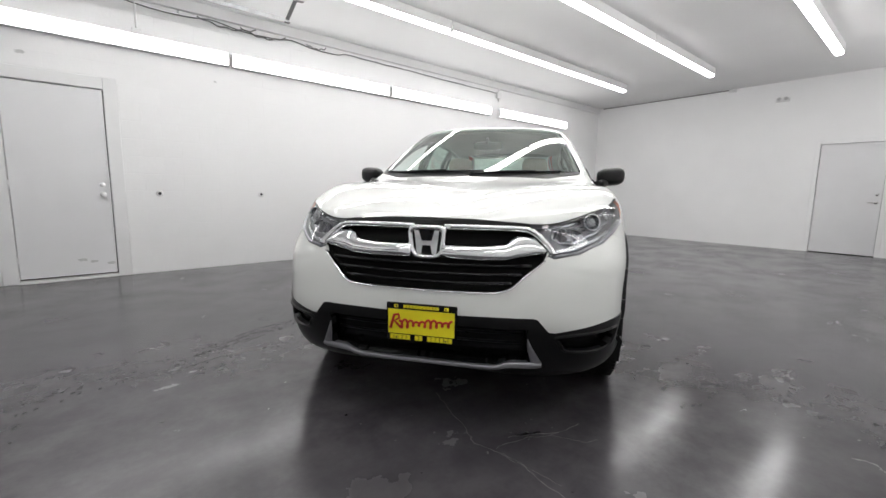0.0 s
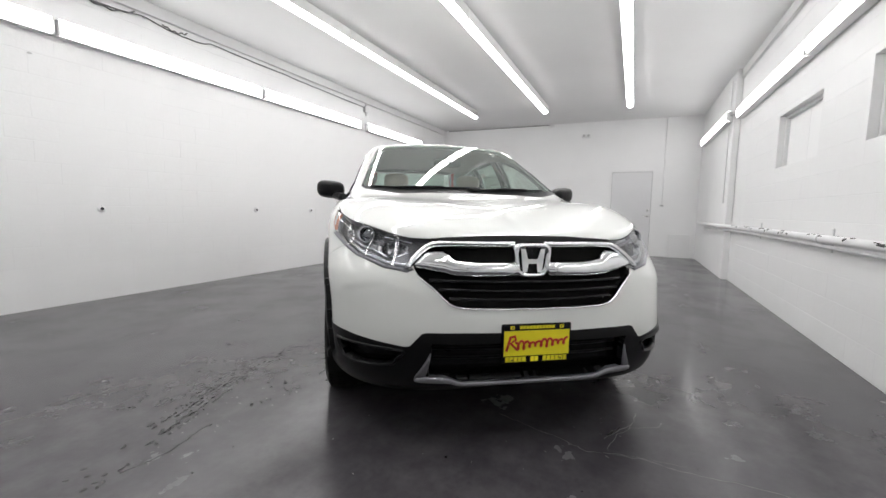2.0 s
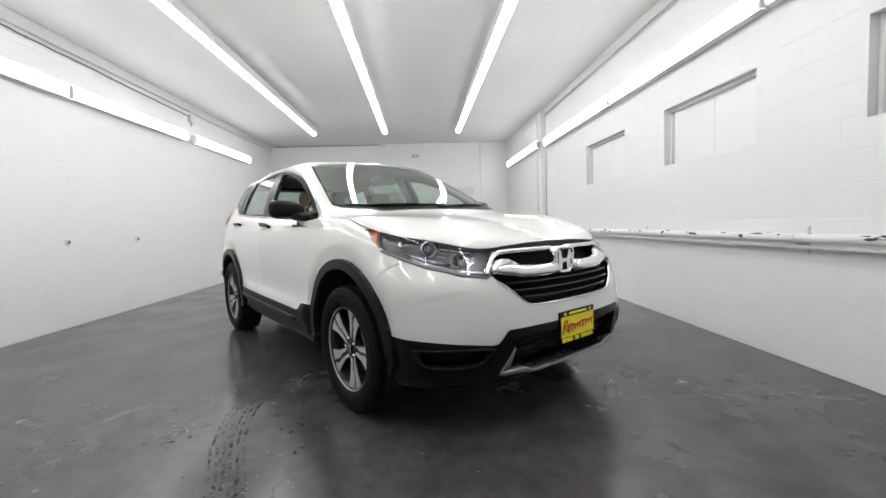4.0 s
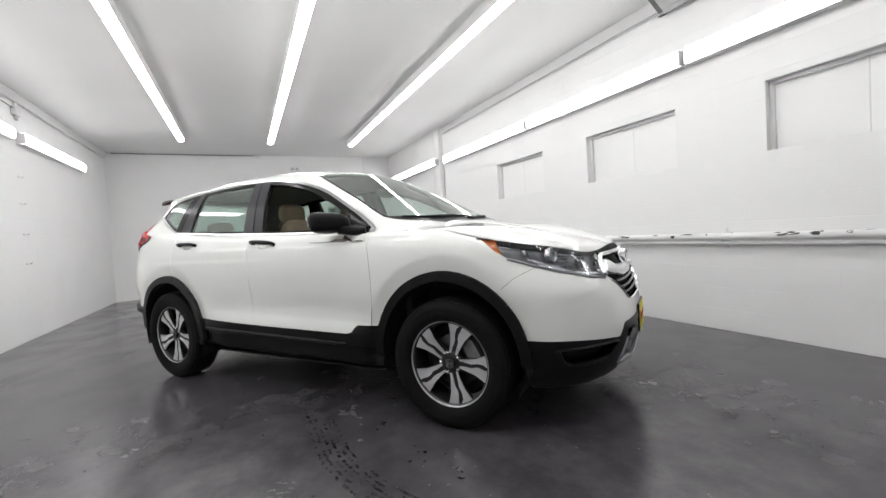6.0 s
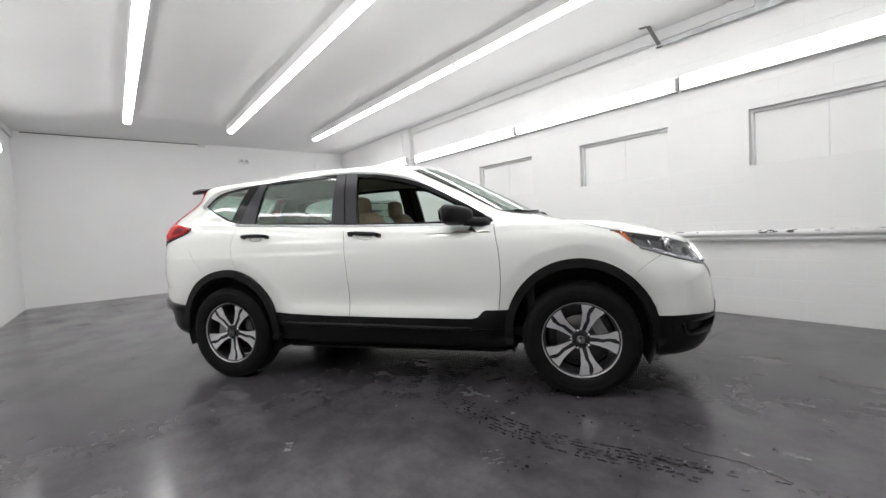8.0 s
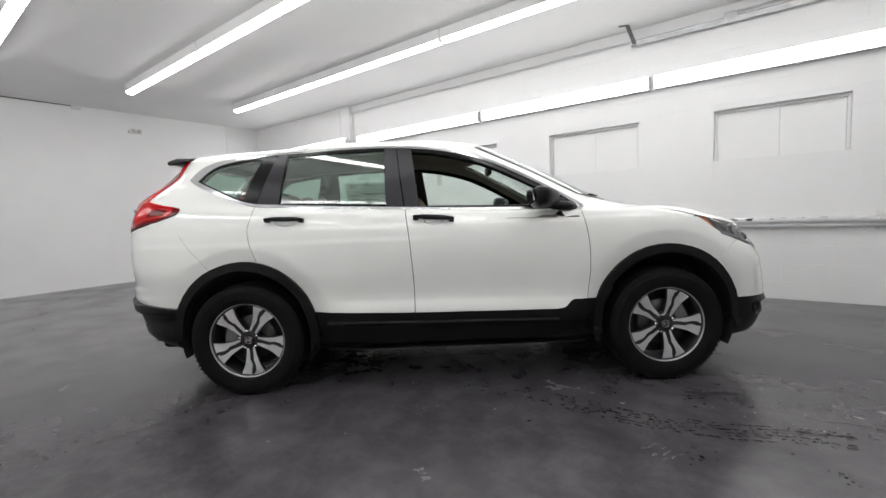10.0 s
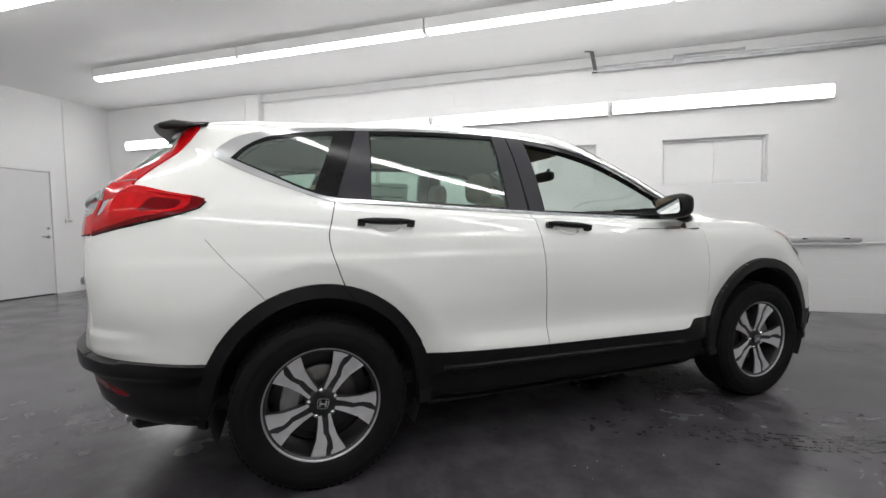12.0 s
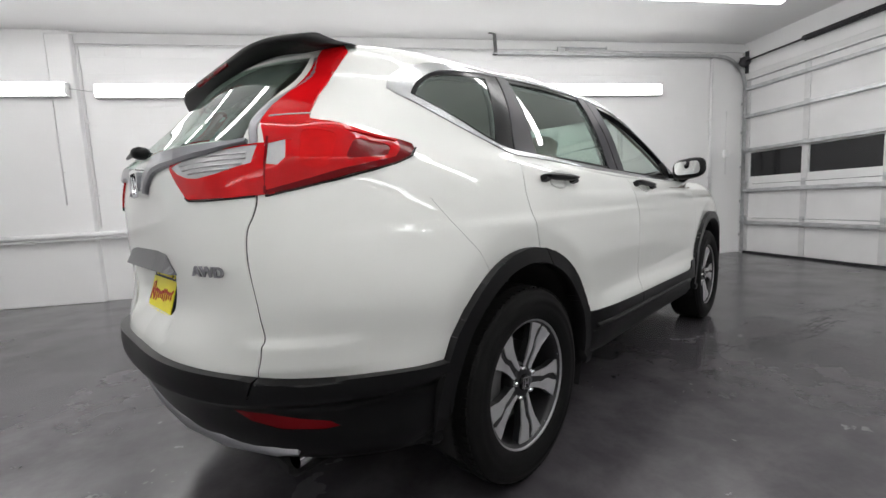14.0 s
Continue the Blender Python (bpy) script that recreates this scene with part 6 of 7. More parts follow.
ob.matrix_basis = Matrix.Translation(p) @ Matrix((Vector((0, 0, 1)).cross(n).normalized(), n.cross(Vector((0, 0, 1)).cross(n)).normalized(), n)).transposed().to_4x4() @ Matrix.Diagonal((1.55, 1, 1, 1))

# ---------------------------------------------------------------- the cabin
panel("headliner", "void_none", M_HEADLINER, car, lift=-0.035, rim=0, text="grey cloth cabin lining", flip=True)
for s in (1, -1):
    panel("door_lining", "front_door", M_TRIMTAN, car, (s,), -0.06, 0, "beige door lining", flip=True)
    panel("door_lining", "rear_door", M_TRIMTAN, car, (s,), -0.06, 0, "beige door lining", flip=True)
bm = bmesh.new()
box(bm, (-1.95, -0.74, 0.34), (1.02, 0.74, 0.40))
box(bm, (1.00, -0.78, 0.34), (1.04, 0.78, 1.10))
box(bm, (-0.86, -0.83, 0.34), (0.84, 0.83, 0.40))
part("cabin_floor", bm, M_CABIN, car, "black cabin floor")
bm = bmesh.new()
prism(bm, rounded([(0.98, 0.62), (0.99, 1.115), (0.86, 1.135), (0.66, 1.125), (0.56, 1.05), (0.54, 0.92), (0.62, 0.70), (0.78, 0.62)], 0.05, 4), "y", -0.76, 0.76)
blob(bm, (0.63, 0.37, 1.10), (0.10, 0.19, 0.06), 3)
part("dashboard", bm, M_CABIN, car, "black dashboard")
bm = bmesh.new()
ringpts = [(0.44 + 0.085 * math.cos(a), 0.37 + 0.185 * math.sin(a), 1.04 + 0.165 * math.cos(a)) for a in np.linspace(0, 2 * math.pi, 33)]
tube(bm, ringpts, 0.015, 8, True)
blob(bm, (0.45, 0.37, 1.04), (0.04, 0.07, 0.055), 2.5)
for a in (90, 270, 180):
    tube(bm, [(0.445, 0.37, 1.04), (0.44 + 0.085 * math.cos(radians(a)), 0.37 + 0.185 * math.sin(radians(a)), 1.04 + 0.165 * math.cos(radians(a)))], 0.014, 6)
tube(bm, [(0.46, 0.37, 1.03), (0.70, 0.37, 0.98)], 0.035, 8)
part("steering_wheel", bm, M_CABIN, car, "black steering wheel")
bm = bmesh.new()
box(bm, (-0.35, -0.11, 0.40), (0.60, 0.11, 0.72), 0.03, 2)
part("centre_console", bm, M_CABIN, car, "black centre console")
bm = bmesh.new()
blob(bm, (0.33, 0.0, 1.445), (0.022, 0.12, 0.036), 3.5)
tube(bm, [(0.35, 0.0, 1.46), (0.375, 0.0, 1.505)], 0.012, 6)
part("inside_mirror", bm, M_CABIN, car, "black inside mirror")


def seat(x, y, half, height):
    bm = bmesh.new()
    blob(bm, (x + 0.10, y, 0.60), (0.27, half, 0.11), 3.4)
    st = part("seat_cushion", bm, M_SEAT, car, "beige cloth seat cushion", True)
    bm = bmesh.new()
    blob(bm, (0, 0, 0), (0.085, half, height), 3.2, 28, 18, lambda q: Vector((q.x - 0.28 * (q.z + height), q.y * (1 - 0.18 * max(0, q.z / height)), q.z)))
    child("seat_back", bm, M_SEAT, car, "beige cloth seat back", True, pose(x - 0.06, y, 0.62 + height))
    return st


for s in (1, -1):
    seat(-0.07, -0.37 * s, 0.235, 0.325)
    bm = bmesh.new()
    blob(bm, (-0.375, -0.37 * s, 1.315), (0.052, 0.122, 0.085), 3.2)
    for dy in (-0.06, 0.06):
        tube(bm, [(-0.36, -0.37 * s + dy, 1.15), (-0.38, -0.37 * s + dy, 1.28)], 0.007, 6)
    part("headrest", bm, M_SEAT, car, "beige headrest", True)
seat(-0.94, 0.0, 0.53, 0.28)
for y in (-0.40, 0.0, 0.40):
    bm = bmesh.new()
    blob(bm, (-1.305, y, 1.245), (0.05, 0.125, 0.065), 2.8)
    part("headrest", bm, M_SEAT, car, "beige headrest", True)
# the price sheet inside the far rear window
sheet = new("window_sticker")
sheet.parent, sheet["label"] = car, "printed price sheet stuck inside the rear window"
bm = bmesh.new()
bm.faces.new([bm.verts.new(v) for v in ((-1.02, 0.800, 1.225), (-0.50, 0.812, 1.205), (-0.50, 0.735, 1.445), (-1.02, 0.725, 1.455))])
r = bmesh.ops.solidify(bm, geom=bm.faces[:], thickness=0.0012)
child("paper", bm, M_PAPER, sheet, "white paper")
for u0, u1, v in ((0.06, 0.22, 0.88), (0.06, 0.20, 0.80), (0.30, 0.62, 0.90), (0.30, 0.66, 0.55), (0.34, 0.60, 0.50), (0.70, 0.94, 0.88), (0.06, 0.24, 0.45), (0.06, 0.22, 0.30), (0.32, 0.64, 0.28), (0.70, 0.92, 0.55), (0.70, 0.94, 0.25)):
    bm = bmesh.new()
    q = []
    for u, w in ((u0, v - 0.02), (u1, v - 0.02), (u1, v + 0.02), (u0, v + 0.02)):
        q.append(bm.verts.new((-1.02 + 0.52 * u, 0.800 + 0.012 * u - 0.076 * w - 0.0025, 1.225 - 0.020 * u + 0.232 * w)))
    bm.faces.new(q)
    child("print_line", bm, M_PRINT, sheet)


# ---------------------------------------------------------------- room fittings
def ledger(name, y0, y1, x1):
    bm = bmesh.new()
    box(bm, (X0, y0, H - 0.135), (x1, y1, H - 0.001), 0.006, 1)
    return solo(name, bm, M_TRIM, "white painted board along the top of the wall", "trim", kind="structure")


ledger("trim_north", Y1 - 0.045, Y1 + 0.001, X1)
ledger("trim_south", Y0 - 0.001, Y0 + 0.028, XS - 0.002)

# blocked-up windows
for k, (a, b) in enumerate(WINDOWS):
    w = thing("window_%d" % (k + 1), "blocked-up window recess with two white boards", "window", pose(a, Y0 - 0.002, WZ[0]), kind="structure")
    L, Hh = b - a, WZ[1] - WZ[0]
    split = L * 0.48
    for u0, u1 in ((0.004, split - 0.003), (split + 0.003, L - 0.004)):
        bm = bmesh.new()
        box(bm, (u0, -0.115, 0.004), (u1, -0.095, Hh - 0.004), 0.003, 1)
        part("board", bm, M_WALL, w, "white painted board")
    bm = bmesh.new()
    box(bm, (split - 0.0028, -0.113, 0.004), (split + 0.0028, -0.099, Hh - 0.034))
    part("seam_filler", bm, M_TRIM, w)
    bm = bmesh.new()
    box(bm, (-0.0, -0.097, Hh - 0.032), (L, -0.060, Hh - 0.001), 0.004, 1)
    box(bm, (0.0, -0.097, 0.001), (0.030, -0.060, Hh - 0.032), 0.004, 1)
    box(bm, (L - 0.030, -0.097, 0.001), (L, -0.060, Hh - 0.032), 0.004, 1)
    part("window_frame", bm, M_TRIM, w, "white frame")
    bm = bmesh.new()
    box(bm, (0.0, -0.10, -0.028), (L, 0.0, 0.0), 0.004, 1)
    part("window_sill", bm, M_WALL, w)

# the side door in the north wall
d1 = thing("door_1", "closed white flush door in a painted frame with a knob", "door", pose(LDOOR[0], Y1 + 0.004, 0), kind="structure")
W, DH = LDOOR[1] - LDOOR[0], LDOOR[2]
bm = bmesh.new()
box(bm, (0.006, 0.004, 0.050), (W - 0.008, 0.048, DH - 0.008), 0.003, 1)
leaf = part("leaf", bm, M_DOOR, d1, "scuffed white door leaf")
bm = bmesh.new()
box(bm, (-0.13, -0.022, 0.0), (-0.001, 0.002, DH + 0.13), 0.004, 1)
part("casing", bm, M_TRIM, d1)
bm = bmesh.new()
box(bm, (W + 0.001, -0.022, 0.0), (W + 0.13, 0.002, DH + 0.13), 0.004, 1)
part("casing", bm, M_TRIM, d1)
bm = bmesh.new()
box(bm, (0.0, -0.022, DH + 0.001), (W, 0.002, DH + 0.13), 0.004, 1)
part("casing", bm, M_TRIM, d1)
bm = bmesh.new()
box(bm, (0.0, -0.05, 0.001), (W, 0.10, 0.030), 0.004, 1)
part("threshold", bm, M_PIPE, d1, "worn threshold")
bm = bmesh.new()
box(bm, (0.0, 0.06, 0.0), (W, 0.10, DH))
part("dark_gap", bm, M_GAPDARK, d1)
for z, r in ((0.965, 0.030), (1.075, 0.024)):
    bm = bmesh.new()
    lathe(bm, [(0.0001, -0.060), (r * 0.7, -0.058), (r, -0.045), (r * 0.9, -0.030), (r * 0.45, -0.022), (r * 0.45, 0.0), (r * 1.1, 0.002), (r * 1.15, 0.006)], 20)
    child("knob" if z < 1 else "deadbolt", bm, M_TRIM, leaf, "white painted knob", True, pose(W - 0.075, 0.0, z))
for z in (0.25, 1.07, 1.9):
    bm = bmesh.new()
    tube(bm, [(0.002, -0.004, z - 0.05), (0.002, -0.004, z + 0.05)], 0.007, 8)
    child("hinge", bm, M_TRIM, leaf)
# stains on the leaf
rnd = random.Random(11)
for cx, cz, n in ((0.52, 0.22, 9), (0.62, 0.20, 8), (0.78, 0.16, 5)):
    bm = bmesh.new()
    pts = [(cx + 0.06 * math.cos(a) * rnd.uniform(0.4, 1.0), cz + 0.025 * math.sin(a) * rnd.uniform(0.4, 1.0)) for a in np.linspace(0, 2 * math.pi, n, endpoint=False)]
    prism(bm, pts, "y", 0.0032, 0.0045)
    child("scuff", bm, M_SMUDGE, leaf, "grey scuff")

# the door in the end wall
d2 = thing("door_2", "closed white flush door with a lever handle", "door", pose(X1 + 0.004, FDOOR[0], 0), kind="structure")
W, DH = FDOOR[1] - FDOOR[0], FDOOR[2]
bm = bmesh.new()
box(bm, (0.012, 0.006, 0.014), (0.055, W - 0.006, DH - 0.006), 0.003, 1)
leaf2 = part("leaf", bm, M_DOOR, d2, "white door leaf")
for lo, hi in (((-0.010, -0.07, 0.0), (-0.003, -0.001, DH + 0.07)), ((-0.010, W + 0.001, 0.0), (-0.003, W + 0.07, DH + 0.07)), ((-0.010, 0.0, DH + 0.001), (-0.003, W, DH + 0.07))):
    bm = bmesh.new()
    box(bm, lo, hi, 0.003, 1)
    part("casing", bm, M_WALL, d2)
bm = bmesh.new()
lathe(bm, [(0.0001, -0.014), (0.026, -0.012), (0.028, 0.0)], 18, "x")
tube(bm, [(-0.01, 0.0, 0.0), (-0.045, 0.0, 0.0), (-0.05, 0.02, 0.0), (-0.05, 0.11, 0.0)], 0.009, 8)
child("lever", bm, M_BRASS, leaf2, "satin lever handle", True, pose(0.012, 0.07, 0.98))
bm = bmesh.new()
lathe(bm, [(0.0001, -0.02), (0.022, -0.018), (0.024, 0.0)], 18, "x")
child("deadbolt", bm, M_BRASS, leaf2, "", True, pose(0.012, 0.07, 1.12))
bm = bmesh.new()
box(bm, (0.06, 0.0, 0.0), (0.10, W, DH))
part("dark_gap", bm, M_GAPDARK, d2)

# the overhead door
gd = thing("door_3", "closed white sectional garage door with steel struts", "garage door", pose(X0, GY0, 0), kind="structure")
GW, SECT = GY1 - GY0, 0.545
panels = 6
pitch = GW / panels
for k in range(5):
    z0, z1 = 0.03 + SECT * k, 0.03 + SECT * (k + 1) - 0.006
    bm = bmesh.new()
    if k == 2:
        box(bm, (-0.075, 0.0, z0), (-0.035, GW, z0 + 0.115), 0.004, 1)
        box(bm, (-0.075, 0.0, z1 - 0.045), (-0.035, GW, z1), 0.004, 1)
        for j in range(panels + 1):
            c = min(max(j * pitch, 0.05), GW - 0.05)
            box(bm, (-0.0745, c - 0.05, z0 + 0.115), (-0.0355, c + 0.05, z1 - 0.045))
    else:
        box(bm, (-0.075, 0.0, z0), (-0.035, GW, z1), 0.005, 1)
    sec = part("section", bm, M_PANEL, gd, "white steel door section")
    for j in range(panels + 1):
        c = min(max(j * pitch, 0.045), GW - 0.045)
        bm = bmesh.new()
        box(bm, (-0.034, c - 0.042, z0 + 0.01), (-0.022, c + 0.042, z1 - 0.01), 0.003, 1)
        child("stile", bm, M_PANELGREY, sec, "grey steel stile")
        if k < 4:
            bm = bmesh.new()
            box(bm, (-0.022, c - 0.032, z1 - 0.05), (-0.014, c + 0.032, z1 + 0.045), 0.003, 1)
            tube(bm, [(-0.012, c - 0.03, z1), (-0.012, c + 0.03, z1)], 0.009, 8)
            child("hinge", bm, M_GALV, sec, "steel hinge")
    sz = (0.50, 1.02, 1.66, 2.19, 2.62)[k]
    bm = bmesh.new()
    prism(bm, [(-0.020, sz - 0.030), (0.035, sz - 0.022), (0.035, sz + 0.022), (-0.020, sz + 0.030), (-0.020, sz + 0.024), (0.029, sz + 0.016), (0.029, sz - 0.016), (-0.020, sz - 0.024)], "y", 0.0, GW)
    part("strut", bm, M_GALV, gd, "galvanised horizontal strut")
    if k == 2:
        for j in range(panels):
            bm = bmesh.new()
            box(bm, (-0.062, j * pitch + 0.055, z0 + 0.118), (-0.052, (j + 1) * pitch - 0.055, z1 - 0.048))
            child("pane", bm, M_NIGHT, sec, "dark window pane")
bm = bmesh.new()
box(bm, (-0.085, 0.0, 0.001), (-0.03, GW, 0.03), 0.006, 1)
part("bottom_seal", bm, M_DARKMETAL, gd, "black rubber seal")
for s, y in ((1, 0.04), (-1, GW + 0.035)):
    # vertical track, curve and horizontal track to the hanger
    line = [(0.03, y, 0.02), (0.03, y, 2.55)] + [(0.03 + 0.50 * (1 - math.cos(a)), y, 2.62 + 0.50 * math.sin(a)) for a in np.linspace(0.1, math.pi / 2, 8)] + [(1.2, y, 3.122), (-X0 - 1.33, y, 3.130)]
    bm = bmesh.new()
    prof = [(-0.022, -0.014), (0.022, -0.014), (0.022, -0.010), (-0.018, -0.010), (-0.018, 0.010), (0.022, 0.010), (0.022, 0.014), (-0.022, 0.014)]
    pts = [Vector(p) for p in line]
    rings = []
    for i, p in enumerate(pts):
        dirn = (pts[min(i + 1, len(pts) - 1)] - pts[max(i - 1, 0)]).normalized()
        up = Vector((0, 1, 0)).cross(dirn)
        rings.append([bm.verts.new(p + Vector((0, 1, 0)) * b2 + up * a2) for a2, b2 in prof])
    for r0, r1 in zip(rings, rings[1:]):
        for k in range(len(prof)):
            bm.faces.new((r0[k], r0[(k + 1) % len(prof)], r1[(k + 1) % len(prof)], r1[k]))
    bm.faces.new(rings[0])
    bm.faces.new(rings[-1])
    part("track", bm, M_GALV, gd, "galvanised roller track")
    xe = -X0 - 1.34
    bm = bmesh.new()
    # a flat strap from the end of the track up to a foot on the ceiling
    foot, grip = Vector((xe + 0.04, y + 0.15 * s, H - 0.003)), Vector((xe - 0.02, y + 0.004 * s, 3.118))
    for a, b in ((grip, foot), (foot, foot + Vector((0.09, 0.03 * s, 0.0)))):
        side = Vector((0.024, 0, 0)) if a is grip else Vector((0.0, 0.024, 0))
        thick = Vector((0, 0.004, 0.002)) if a is grip else Vector((0, 0, -0.004))
        vs = [bm.verts.new(p + q * side + w * thick) for w in (0, 1) for p, q in ((a, -1), (a, 1), (b, 1), (b, -1))]
        for f in ((0, 1, 2, 3), (4, 5, 6, 7), (0, 1, 5, 4), (1, 2, 6, 5), (2, 3, 7, 6), (3, 0, 4, 7)):
            bm.faces.new([vs[q] for q in f])
    box(bm, (xe - 0.045, y - 0.018, 3.102), (xe + 0.02, y + 0.018, 3.112), 0.002, 1)
    part("hanger", bm, M_STRAP, gd, "dark steel hanger")
    bm = bmesh.new()
    box(bm, (xe - 1.72, y - 0.010, 3.206), (xe - 0.95, y + 0.010, 3.224), 0.003, 1)
    box(bm, (xe - 1.075, y - 0.006, 3.15), (xe - 0.95, y + 0.006, 3.215), 0.002, 1)
    box(bm, (xe - 1.735, y - 0.012, 3.196), (xe - 1.715, y + 0.012, 3.234), 0.002, 1)
    part("spring_rod", bm, M_GALV, gd, "short steel rod above the track")
    for z in (0.3, 0.85, 1.4, 1.95, 2.4):
        bm = bmesh.new()
        box(bm, (0.0, y - 0.03 * s - 0.02, z - 0.02), (0.05, y - 0.03 * s + 0.02, z + 0.02), 0.003, 1)
        part("track_bracket", bm, M_GALV, gd)
    for k in range(5):
        bm = bmesh.new()
        lathe(bm, [(0.0001, -0.012), (0.02, -0.012), (0.022, 0.0), (0.02, 0.012), (0.0001, 0.012)], 14)
        child("roller", bm, M_TRIM, gd, "white roller", True, pose(0.028, y, 0.08 + SECT * k))
    bm = bmesh.new()
    lathe(bm, [(0.014, -0.04), (0.07, -0.035), (0.075, 0.0), (0.07, 0.035), (0.014, 0.04)], 24)
    child("cable_drum", bm, M_DARKMETAL, gd, "dark cable drum", True, pose(0.10, y + 0.05 * s, 3.03))
    bm = bmesh.new()
    box(bm, (0.0, y - 0.03, 2.86), (0.02, y + 0.03, 3.20), 0.003, 1)
    box(bm, (0.0, y - 0.006, 2.96), (0.14, y + 0.006, 3.10), 0.003, 1)
    part("bearing_plate", bm, M_DARKMETAL, gd)
bm = bmesh.new()
tube(bm, [(0.10, -0.1, 3.03), (0.10, GW + 0.1, 3.03)], 0.0135, 10)
part("torsion_shaft", bm, M_DARKMETAL, gd, "dark torsion shaft")
for y0, y1 in ((1.0, 2.4), (3.2, 4.6)):
    bm = bmesh.new()
    n = 56
    coil = []
    for k in range(n * 8 + 1):
        a = 2 * math.pi * k / 8
        coil.append((0.10 + 0.034 * math.cos(a), y0 + (y1 - y0) * k / (n * 8), 3.03 + 0.034 * math.sin(a)))
    tube(bm, coil, 0.009, 5)
    part("torsion_spring", bm, M_DARKMETAL, gd, "black torsion spring")
bm = bmesh.new()
box(bm, (-0.004, -0.0, GZ + 0.02), (0.012, GW, GZ + 0.10), 0.003, 1)
part("header_seal", bm, M_TRIM, gd)

# pipes along the south wall
pipes = thing("wall_pipe", "white painted steam pipes with chipped paint along the wall", "pipe", pose(0, Y0, 0))
bm = bmesh.new()
tube(bm, [(-4.30, 0.075, 0.885), (-2.0, 0.075, 0.885), (1.0, 0.075, 0.882), (3.66, 0.075, 0.871), (3.76, 0.085, 0.871), (3.88, 0.155, 0.870), (3.98, 0.167, 0.870), (6.4, 0.167, 0.862)], 0.033, 16)
pipe_a = part("upper_pipe", bm, M_PIPE, pipes, "thick white pipe", False)
bm = bmesh.new()
tube(bm, [(-4.90, 0.055, 0.86), (-4.60, 0.055, 0.842), (-4.0, 0.055, 0.826), (0.0, 0.055, 0.822), (3.66, 0.055, 0.811), (3.76, 0.065, 0.811), (3.88, 0.135, 0.811), (3.98, 0.147, 0.810), (5.6, 0.147, 0.805)], 0.015, 12)
part("lower_pipe", bm, M_PIPE, pipes, "thin white pipe")
rnd = random.Random(3)
for k in range(92):
    x = rnd.choice((-3.3, -2.2, -0.9, 0.4, 1.6, 3.0)) + rnd.gauss(0, 0.38) if k % 3 else rnd.uniform(-4.2, 3.4)
    x = min(x, 3.38)
    a0 = rnd.uniform(0.2, 2.0)
    n = 9
    bm = bmesh.new()
    ln, wd = rnd.uniform(0.015, 0.09), rnd.uniform(0.2, 0.75)
    vs = []
    for j in range(n):
        t = 2 * math.pi * j / n
        dx, da = ln * math.cos(t) * rnd.uniform(0.35, 1), wd * math.sin(t) * rnd.uniform(0.35, 1)
        vs.append(bm.verts.new((x + dx, 0.075 + 0.0342 * math.cos(a0 + da), 0.884 - 0.0026 * max(0, x) + 0.0342 * math.sin(a0 + da))))
    bm.faces.new(vs)
    child("paint_chip", bm, M_CHIP, pipes, "bare dark patch")
for x in (-3.6, -1.85, 0.15, 2.2):
    bm = bmesh.new()
    box(bm, (x - 0.015, 0.0, 0.775), (x + 0.015, 0.012, 0.965), 0.003, 1)
    box(bm, (x - 0.012, 0.0, 0.838), (x + 0.012, 0.075, 0.852), 0.002, 1)
    tube(bm, [(x, 0.075, 0.845)] + [(x, 0.075 + 0.037 * math.sin(a), 0.884 - 0.037 * math.cos(a)) for a in np.linspace(0, math.pi * 1.5, 10)], 0.004, 6)
    part("pipe_bracket", bm, M_PIPE, pipes)


def upright(name, x, y, z0, z1, r, label, boxes=(), run=None):
    ob = thing(name, label, "conduit", pose(x, y, 0))
    bm = bmesh.new()
    tube(bm, [(0, 0, z0), (0, 0, z1)] + ([(run * 0.004, 0, z1 + r * 0.8), (run * 0.02, 0, z1 + r), (run, 0, z1 + r)] if run else []), r, 12)
    part("tube", bm, M_BLOCK, ob)
    for z in np.arange(z0 + 0.4, z1 - 0.2, 0.9):
        bm = bmesh.new()
        box(bm, (-r - 0.02, -r * 1.1, z - 0.008), (r + 0.02, r * 1.1, z + 0.008), 0.002, 1)
        part("clip", bm, M_PIPE, ob)
    for z, w, h in boxes:
        bm = bmesh.new()
        box(bm, (-w / 2, -0.03, z - h / 2), (w / 2, 0.03, z + h / 2), 0.006, 2)
        part("junction_box", bm, M_TRIM, ob, "white junction box")
    return ob


upright("wall_conduit", 4.22, YS + 0.010, 1.25, H - 0.05, 0.008, "thin white conduit that bends along the wall top", run=-0.36)
upright("wall_conduit", 3.925, Y0 + 0.010, 0.95, H - 0.16, 0.007, "thin white conduit running along the wall top", run=-5.2)
lead = thing("wall_cable", "thin grey lead between two wall lights", "cable", pose(3.62, Y0 + 0.02, 2.64))
bm = bmesh.new()
tube(bm, [(0.04, 0.0, 0.0), (0.15, 0.01, -0.012), (0.22, 0.05, -0.02), (0.29, 0.09, -0.018), (0.36, 0.11, -0.01), (0.44, 0.11, 0.0)], 0.006, 6)
part("cable", bm, M_SMUDGE, lead)
upright("wall_conduit", -4.90, Y0 + 0.03, 0.86, H - 0.14, 0.022, "white painted conduit beside the garage door")
upright("wall_conduit", -5.20, Y0 + 0.012, 1.30, 2.3, 0.007, "thin white cable conduit with a control box", ((1.62, 0.07, 0.12),))
upright("wall_conduit", -2.83, Y1 - 0.018, 2.80, H - 0.14, 0.011, "thin white conduit above the wall light", ((2.84, 0.10, 0.07),))
